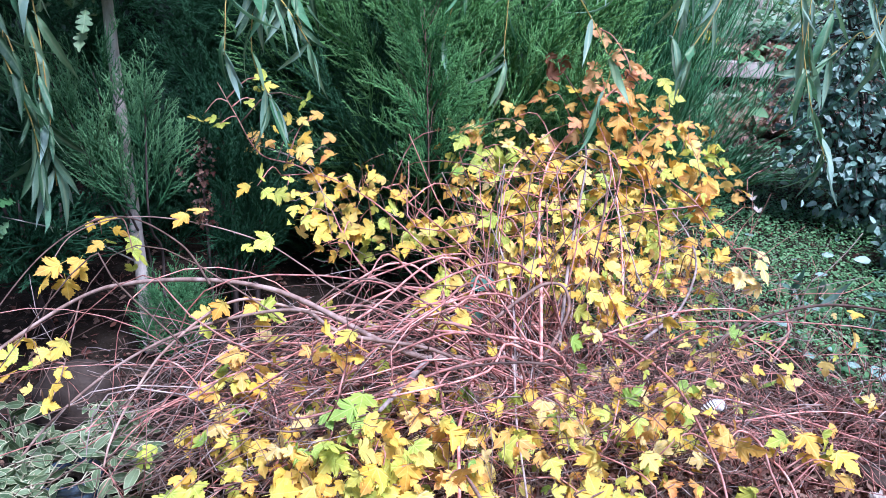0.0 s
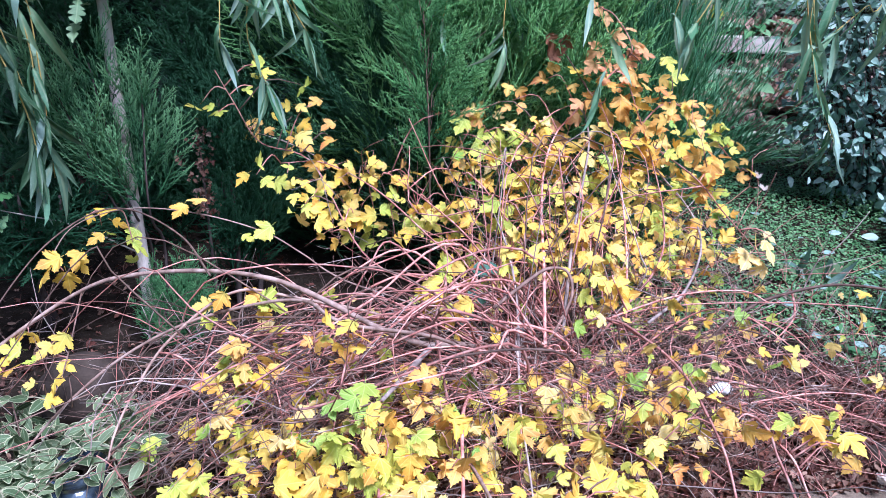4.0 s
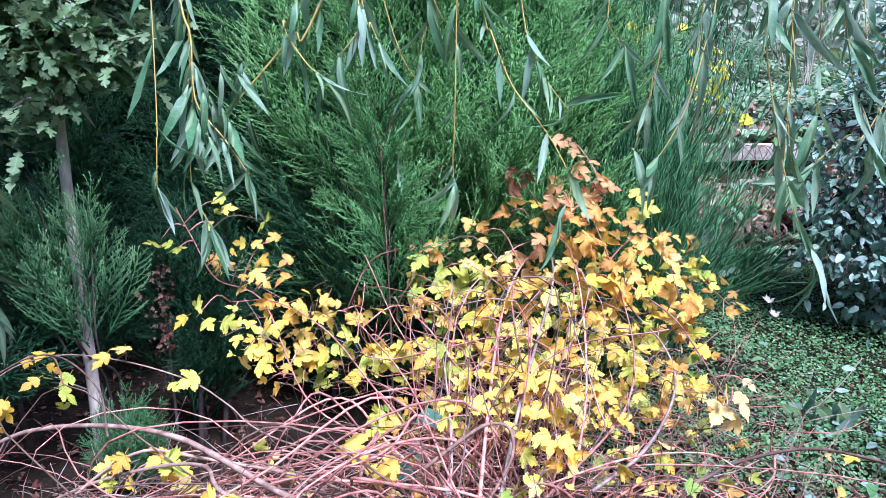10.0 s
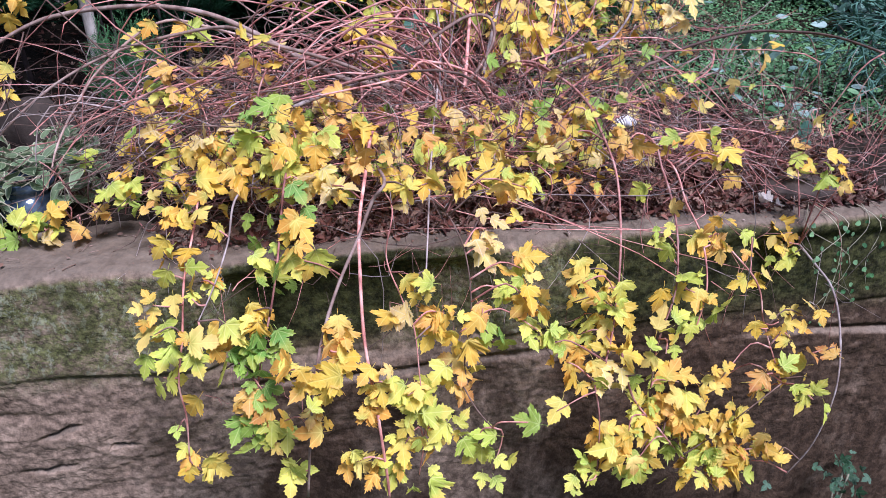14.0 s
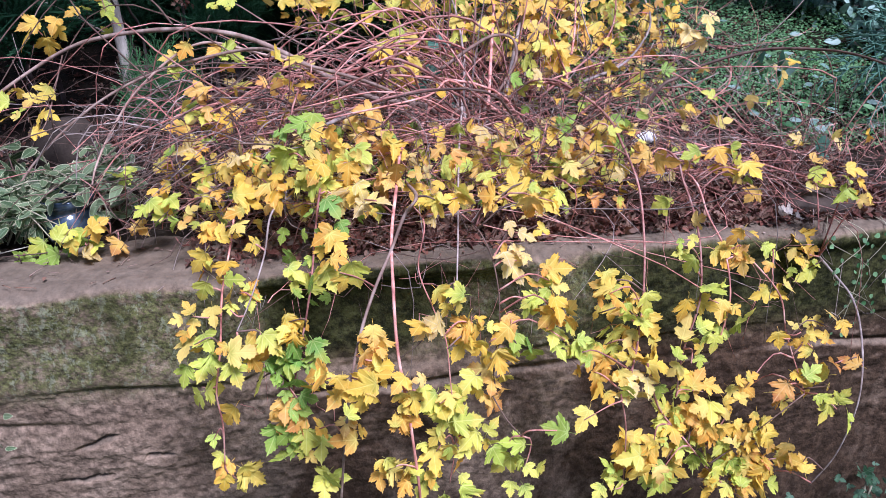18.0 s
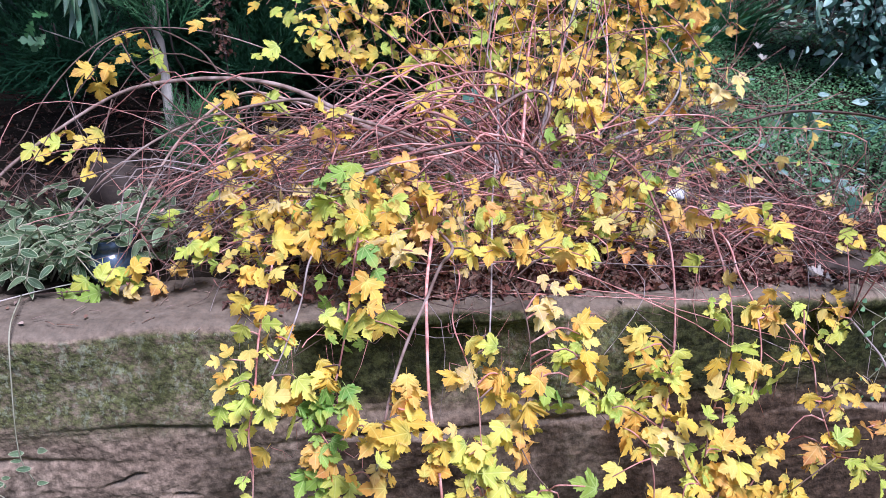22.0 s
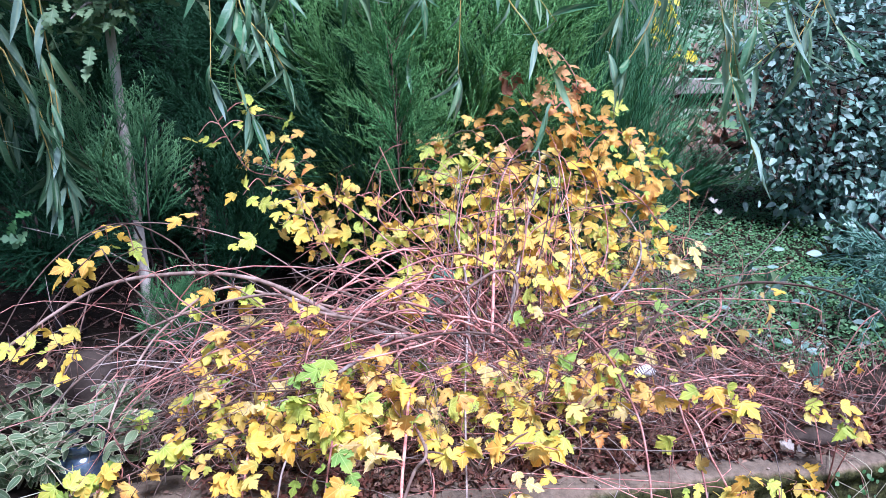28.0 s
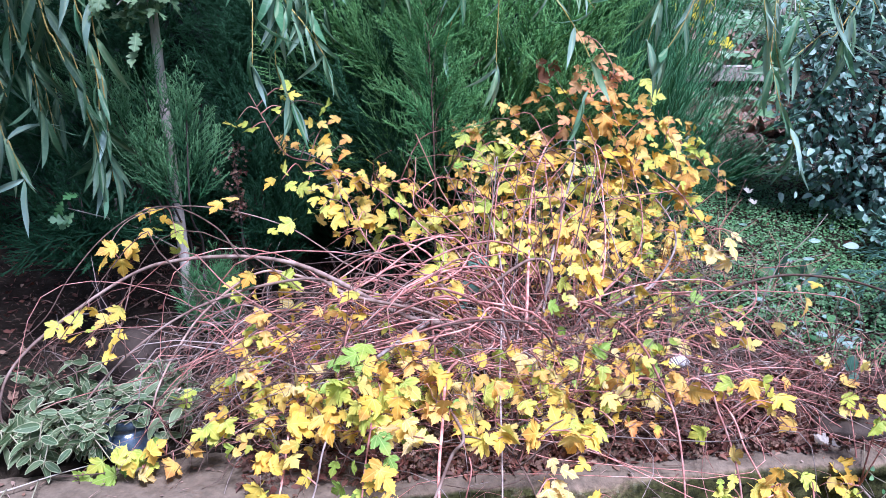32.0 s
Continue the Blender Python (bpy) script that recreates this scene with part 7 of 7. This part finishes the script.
def boulder(name, base, size, label, seed, material=ROCK):
    turn = np.random.default_rng(seed)
    lat, lon = np.meshgrid(np.linspace(-math.pi / 2, math.pi / 2, 22), np.linspace(0, 2 * math.pi, 37), indexing="ij")
    g = np.stack([np.cos(lat) * np.cos(lon), np.cos(lat) * np.sin(lon), np.sin(lat)], -1)
    flat = np.sign(g) * np.abs(g) ** 0.94
    k = 1 + 0.10 * ripple(g.reshape(-1, 3) + turn.uniform(0, 5, 3), 2.2, 4).reshape(lat.shape) + 0.09 * grain(g.reshape(-1, 3), 3.0, 5, 0.6, seed).reshape(lat.shape)
    g = flat * k[..., None] * np.array(size)
    return tagged(part(name, sheet(g + np.array(base)), material), label, "stone")


boulder("boulder", (-0.762, 0.46, 1.04), (0.075, 0.060, 0.078), "rounded dark brown stone behind the periwinkle", 3)
boulder("stone", (0.62, 0.10, 0.985), (0.07, 0.045, 0.022), "flat grey-brown stone on the wall top", 5)

# ---- white sack at the west end of the wall ----
sack = thing("white_sack", (-1.025, 0.13, 0.968), "white plastic sack with blue print standing on the wall", "sack")
lat = np.linspace(0, 1, 26)
lon = np.linspace(0, 2 * math.pi, 49)
gl, ga = np.meshgrid(lat, lon, indexing="ij")
wide = (0.105 + 0.020 * np.sin(gl * 3.1) - 0.012 * gl) * np.where(gl < 0.08, 0.75 + 0.25 * gl / 0.08, 1.0) * np.where(gl > 0.9, 1 - (gl - 0.9) * 6, 1.0)
px, py = np.sign(np.cos(ga)) * np.abs(np.cos(ga)) ** 0.55, np.sign(np.sin(ga)) * np.abs(np.sin(ga)) ** 0.7
crease = 1 + 0.05 * ripple(np.stack([px.ravel(), py.ravel(), gl.ravel() * 2.2], -1), 4.0, 4).reshape(gl.shape)
g = np.stack([-1.027 + wide * px * crease + 0.035 * gl, 0.13 + 0.75 * wide * py * crease, 0.968 + 0.315 * gl + 0.012 * np.cos(ga * 3) * gl], -1)
part("bag", sheet(g), SACK, sack)
part("folded_top", tube([(-1.05, 0.12, 1.285), (-1.00, 0.10, 1.292), (-0.955, 0.10, 1.280), (-0.915, 0.115, 1.255)], 0.014, 0.010, 7, 14), SACK, sack, "crumpled white fold")
for k, (z, w, h) in enumerate(((1.05, 0.05, 0.05), (1.005, 0.06, 0.012), (1.11, 0.04, 0.010))):
    gx, gz = np.meshgrid(np.linspace(-0.93 - w, -0.905, 7), np.linspace(z, z + h, 4))
    part("print", sheet(np.stack([gx, 0.035 + 0.0 * gx - 0.004 * k + 0.10 * np.maximum(0, gx + 0.94), gz], -1)), PRINT, sack, "blue printed patch")

# dry blade and splinter beside it
blade = tagged(part("dry_leaf_blade", tube([(-0.90, 0.075, 0.976), (-0.86, 0.085, 0.980), (-0.80, 0.115, 0.985), (-0.74, 0.14, 0.988)], 0.0018, 0.0008, 5, 12), TONES["W"]), "long bleached dry leaf blade on the wall", "fallen leaf")

# ---- small things in the bed ----
shell = thing("ribbed_shell", (0.30, 0.18, 1.075), "white ribbed sea shell caught in the twigs", "shell")
gs, gt = np.meshgrid(np.linspace(0.03, 1, 14), np.linspace(-1.15, 1.15, 45), indexing="ij")
ribs = 0.0022 * np.cos(gt * 26) * gs
g = np.stack([0.30 + 0.026 * gs * np.sin(gt), 0.175 - 0.010 * np.sin(gs * 2.6), 1.100 + 0.028 * gs * np.cos(gt) - 0.012], -1)
g[..., 1] -= ribs + 0.008 * (1 - gt**2 / 1.4) * np.sin(gs * 3.0)
valve = sheet(g)
part("valve", (valve[0], valve[1], (np.tile(np.arange(44) % 4 == 3, 13 * 2)).astype(int)), [SHELL, ROCK], shell)
part("prop", tube([(0.30, 0.185, 1.0), (0.305, 0.182, 1.04), (0.30, 0.178, 1.094)], 0.0025, 0.002, 5, 6), CANE["K"], shell, "thin twig under the shell")

fern = thing("green_seedling", (0.255, 0.20, 1.0), "bright green leafy seedling among bare twigs", "plant")
part("stem", tube([(0.255, 0.20, 0.99), (0.26, 0.19, 1.08), (0.262, 0.18, 1.16)], 0.002, 0.001, 5, 8), VINE_STEM, fern)
fern_leaves = Foliage(fern, 40)
for _ in range(11):
    at = np.array((0.262, 0.18, rng.uniform(1.08, 1.165))) + rng.normal(0, 0.008, 3)
    fern_leaves.put(leaves_oval, TONES["D"], place(at, unit((rng.normal(0, 0.8), -0.3, -0.5)), unit((rng.normal(0, 0.4), -0.9, 0.4)), rng.uniform(0.026, 0.042)))

bindweed = thing("bindweed", (-0.03, 0.47, 1.0), "thin vine with a few blue-green leaves climbing the canes", "plant")
part("stem", tube([(-0.03, 0.47, 0.99), (-0.04, 0.45, 1.10), (-0.02, 0.46, 1.18), (-0.028, 0.485, 1.24)], 0.0014, 0.001, 4, 14), VINE_STEM, bindweed)
bind = Foliage(bindweed, 20)
for at, tip, size in (((-0.05, 0.48, 1.228), (1, -0.2, 0.15), 0.050), ((-0.065, 0.46, 1.19), (0.9, -0.3, -0.3), 0.04), ((-0.06, 0.45, 1.16), (-0.6, -0.4, -0.4), 0.04), ((-0.02, 0.44, 1.14), (0.4, -0.4, -0.6), 0.038)):
    bind.put(leaves_round, TONES["T"], place(np.array(at), unit(tip), unit((0.1, -0.6, 0.8)), size))

gum = thing("oval_leaved_seedling", (0.70, 0.24, 1.0), "seedling with single oval blue-green leaf on a thin stalk", "plant")
part("stem", tube([(0.70, 0.24, 0.99), (0.705, 0.235, 1.03), (0.703, 0.235, 1.07)], 0.0015, 0.001, 4, 6), VINE_STEM, gum)
gum_leaves = Foliage(gum, 10)
gum_leaves.put(leaves_round, TONES["T"], place(np.array((0.703, 0.233, 1.035)), unit((0.05, -0.1, 1)), unit((0, -1, 0.2)), 0.036))
gum_leaves.put(leaves_round, TONES["T"], place(np.array((0.705, 0.235, 1.02)), unit((0.8, -0.2, 0.3)), unit((0, -0.8, 0.6)), 0.022))

for at, size in (((0.512, 0.02, 1.000), 0.022), ((0.50, 0.03, 0.995), 0.020), ((0.53, 0.03, 0.990), 0.018), ((0.08, 0.05, 1.02), 0.035), ((-0.66, 0.09, 0.985), 0.03), ((0.36, 0.16, 1.02), 0.03), ((1.011, 1.2, 1.252), 0.03), ((1.004, 1.15, 1.223), 0.028)):
    me = mesh_set("fallen_leaf", leaves_curled, TONES["W" if at[0] > 0.45 else "A"])[int(rng.integers(3))]
    ob = tagged(new("fallen_leaf", me), "bleached white curled dry leaf", "fallen leaf", "fallen pale leaves")
    ob.matrix_world = Matrix(place(np.array(at), unit(rng.normal(0, 1, 3) * (1, 1, 0.2)), unit((0, -0.5, 1)), size).tolist())

# creeping weed that hangs down the east end of the wall
weed = thing("creeping_weed", (0.60, 0.03, 0.97), "wispy weed with tiny round leaves trailing down the wall", "plant")
weed_leaves = Foliage(weed, 200)
for i in range(8):
    x = rng.uniform(0.60, 0.80)
    pts = [(x, 0.05, 0.98), (x + rng.normal(0, 0.02), -0.015, 0.96), (x + rng.normal(0, 0.03), -0.03, 0.90), (x + rng.normal(0, 0.04), -0.035, rng.uniform(0.78, 0.87))]
    part("stem", tube(pts, 0.0009, 0.0006, 3, 14), VINE_STEM, weed)
    for q in curve(pts, 14)[4:]:
        weed_leaves.put(leaves_round, HERB, place(q + rng.normal(0, 0.006, 3), unit((rng.normal(), -0.4, rng.normal())), unit((0, -1, 0.4)), rng.uniform(0.006, 0.011)))

# weeds at the foot of the wall
for cx, top, n in ((-0.82, 0.60, 60), (0.74, 0.44, 45)):
    foot_weed = thing("wall_foot_weed", (cx, -0.08, 0.0), "dark green leafy weed growing against the wall", "plant", "weeds at the foot of the wall")
    fl = Foliage(foot_weed, 60)
    for i in range(5):
        head = np.array((cx + rng.normal(0, 0.05), -0.07 + rng.normal(0, 0.015), top - rng.uniform(0.0, 0.10)))
        part("stem", tube([(cx + rng.normal(0, 0.02), -0.08, 0.0), (cx, -0.07, top * 0.5), head], 0.004, 0.002, 5, 10), VINE_STEM, foot_weed)
        for _ in range(n // 5):
            fl.put(leaves_lobed, WILLOW_SHADED, place(head + rng.normal(0, 0.02, 3), unit((rng.normal(), -0.5, rng.normal(0, 0.5))), unit((0, -0.7, 0.8)), rng.uniform(0.012, 0.024)))

# ---- terraces on the bank ----


def sleeper(x0, x1, y, top, height, label):
    root = thing("timber_sleeper", ((x0 + x1) / 2, y, top - height), label, "step", "terrace edgings on the bank")
    xs = np.linspace(x0, x1, 26)
    prof = [(0.0, -height), (0.0, -0.012), (0.006, -0.003), (0.014, 0.0), (0.085, 0.0), (0.10, -0.01), (0.10, -height), (0.0, -height)]
    gx, gi = np.meshgrid(xs, np.arange(len(prof)))
    pr = np.array(prof)
    p = np.stack([gx.ravel(), 0 * gx.ravel() + gi.ravel() * 0.3, 0 * gx.ravel()], -1)
    n = 0.006 * ripple(p, 9.0, 3).reshape(gx.shape)
    g = np.stack([gx, y + pr[gi, 0] + n, top + pr[gi, 1] + n], -1)
    body = Soup().put(sheet(g[:, ::-1]))
    for k, x in ((0, x0), (-1, x1)):
        ends = g[:-1, k]
        body.put((np.vstack([ends, ends.mean(0)]), np.array([(i, (i + 1) % 7, 7) for i in range(7)])))
    part("beam", body, TIMBER, root)


sleeper(1.53, 2.14, 2.84, 1.700, 0.085, "weathered grey timber edging of a planted terrace")
sleeper(1.12, 1.30, 1.98, 1.385, 0.09, "short weathered timber edging half hidden by plants")

terrace = Soup()
for _ in range(16000):
    x, y = rng.uniform(0.95, 4.2), rng.uniform(1.5, 7.5)
    if 2.45 < y < 2.96 and 1.45 < x < 2.2 or 1.75 < y < 2.02 and x < 1.35:
        continue
    z = float(upper_ground(np.array([x]), np.array([y]))[0])
    terrace.put(leaves_round[int(rng.integers(2))] if rng.random() < 0.6 else leaves_oval[0], place((x, y, z + rng.uniform(0.01, 0.10)), unit((rng.normal(), rng.normal() - 0.3, rng.normal(0.1, 0.4))), unit((rng.normal(0, 0.4), -0.5, 1)), rng.uniform(0.014, 0.042) * (1 if y < 3.6 else 1.6)))
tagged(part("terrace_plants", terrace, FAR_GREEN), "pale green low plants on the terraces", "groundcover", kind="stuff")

terrace_litter = Soup()
for _ in range(1500):
    x = rng.uniform(1.05, 2.5)
    y = rng.choice((2.0, 2.9)) + abs(rng.normal(0, 0.16)) if rng.random() < 0.75 else rng.uniform(2.0, 4.0)
    z = float(upper_ground(np.array([x]), np.array([y]))[0])
    terrace_litter.put(leaves_curled[int(rng.integers(3))], place((x, y, z + rng.uniform(0.02, 0.10)), unit((rng.normal(), rng.normal(), rng.normal(0, 0.3))), unit((rng.normal(0, 0.4), rng.normal(-0.4, 0.3), 1)), rng.uniform(0.03, 0.07)))
tagged(part("terrace_litter", terrace_litter, DRY), "brown dead leaves lying on the terraces", "fallen leaves", kind="stuff")
for k in range(7):
    x, y = ((1.30, 2.45), (1.62, 2.50), (1.95, 2.55), (1.22, 2.10), (1.48, 2.14), (1.75, 2.95), (2.05, 2.97))[k]
    z = float(upper_ground(x, y))
    hosta = thing("broad_leaved_plant", (x, y, z), "low plant with broad pale green leaves on a terrace", "plant", "broad-leaved plants on the terraces")
    blades = Foliage(hosta, 40)
    for i in range(14):
        a = 6.283 * (i + rng.uniform(-0.4, 0.4)) / 14
        out = np.array((math.cos(a), math.sin(a), 0.0))
        at = np.array((x, y, z + 0.02)) + out * rng.uniform(0.02, 0.14) + (0, 0, rng.uniform(0.03, 0.10))
        blades.put(leaves_oval, FAR_GREEN if k % 2 else HERB, place(at, unit(out + (0, -0.2, -0.2)), unit(np.array((0, -0.5, 1)) + rng.normal(0, 0.25, 3)), rng.uniform(0.08, 0.14)))
rush = thing("rush_tuft", (1.12, 1.62, 1.20), "arching tuft of thin rush-like green shoots below a timber edging", "plant")
for i in range(160):
    foot = np.array((rng.normal(1.10, 0.05), rng.normal(1.64, 0.04), 1.19))
    lean = np.array((rng.normal(0.06, 0.10), rng.normal(-0.08, 0.07), rng.uniform(0.10, 0.22)))
    part("shoot", tube([foot, foot + lean * 0.6 + (0, 0, 0.03), foot + lean], 0.0022, 0.0010, 3, 6), BROOM, rush)
dry = thing("dry_stalk_fringe", (1.70, 2.82, 1.5), "fringe of dry brown stalks hanging over a timber edging", "plant")
for i in range(70):
    x, low = (rng.uniform(1.60, 1.95), 0) if i < 18 else (rng.uniform(1.22, 1.50), 1)
    y, top = ((2.83, 1.69), (1.965, 1.39))[low]
    part("stalk", tube([(x, y + 0.05, top), (x + rng.normal(0, 0.02), y - 0.03, top - 0.01), (x + rng.normal(0, 0.04), y - 0.05, top - rng.uniform(0.06, 0.16))], 0.003, 0.0015, 3, 7), CANE["K"], dry)


def flower(at, size, label, petals=6):
    root = thing("yellow_flower", (at[0], at[1], float(upper_ground(at[0], at[1]))), label, "flower", "yellow flowers on the bank")
    part("stalk", tube([(at[0], at[1], float(upper_ground(at[0], at[1]))), (at[0], at[1], at[2])], 0.002, 0.002, 4, 5), VINE_STEM, root)
    fl = Foliage(root, 40, "petal")
    for i in range(petals):
        a = 6.283 * i / petals
        fl.put(leaves_round, PETAL, place(np.array(at), unit((math.cos(a), -0.35, math.sin(a))), unit((0, -1, 0.3)), size))


flower((1.835, 3.00, 1.828), 0.036, "single bright yellow flower on a terrace")
flower((1.875, 3.02, 1.815), 0.026, "single bright yellow flower on a terrace", 5)
mum = thing("yellow_flowering_bush", (1.62, 3.05, 1.68), "bush covered in bright yellow flowers on the bank", "shrub")
mum_leaves = Foliage(mum, 200, "blossom")
for i in range(9):
    head = np.array((1.692 + rng.normal(0, 0.05), 3.05 + rng.normal(0, 0.05), 1.99 + rng.normal(0, 0.06)))
    if i > 5:
        head = np.array((1.369 + rng.normal(0, 0.04), 3.08, 2.257 + rng.normal(0, 0.05)))
    part("stem", tube([(1.62, 3.05, 1.66), (1.62 + rng.normal(0, 0.04), 3.05, 1.82), head], 0.004, 0.002, 4, 8), VINE_STEM, mum)
    for _ in range(12):
        mum_leaves.put(leaves_round, PETAL if rng.random() < 0.75 else FAR_GREEN, place(head + rng.normal(0, 0.05, 3), unit(rng.normal(0, 1, 3)), unit((rng.normal(0, 0.4), -1, 0.5)), rng.uniform(0.035, 0.060)))

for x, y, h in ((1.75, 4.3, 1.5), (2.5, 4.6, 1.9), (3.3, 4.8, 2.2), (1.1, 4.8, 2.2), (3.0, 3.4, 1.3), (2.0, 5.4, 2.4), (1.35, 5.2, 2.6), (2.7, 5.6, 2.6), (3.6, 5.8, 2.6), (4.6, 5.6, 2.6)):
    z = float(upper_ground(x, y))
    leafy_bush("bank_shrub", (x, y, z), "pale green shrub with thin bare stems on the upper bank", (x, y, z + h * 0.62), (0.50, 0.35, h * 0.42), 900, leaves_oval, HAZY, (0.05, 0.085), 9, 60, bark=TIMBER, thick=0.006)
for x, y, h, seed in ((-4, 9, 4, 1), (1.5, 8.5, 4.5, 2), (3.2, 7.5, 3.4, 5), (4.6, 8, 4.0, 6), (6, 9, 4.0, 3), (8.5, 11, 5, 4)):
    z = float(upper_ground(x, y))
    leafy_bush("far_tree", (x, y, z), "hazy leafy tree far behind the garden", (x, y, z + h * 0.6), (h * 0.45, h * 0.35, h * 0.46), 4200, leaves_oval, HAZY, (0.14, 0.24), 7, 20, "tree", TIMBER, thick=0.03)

# plain grass of the path side, behind the camera
path_grass = Soup()
for _ in range(2500):
    x, y = rng.uniform(-3, 3), rng.uniform(-3.5, -0.15)
    path_grass.put(leaves_slim[int(rng.integers(4))], place((x, y, 0.0), unit((rng.normal(0, 0.4), rng.normal(0, 0.4), 1)), unit(rng.normal(0, 1, 3)), rng.uniform(0.05, 0.11)))
tagged(part("path_grass", path_grass, GRASS), "short green grass in front of the wall", "grass", kind="stuff")
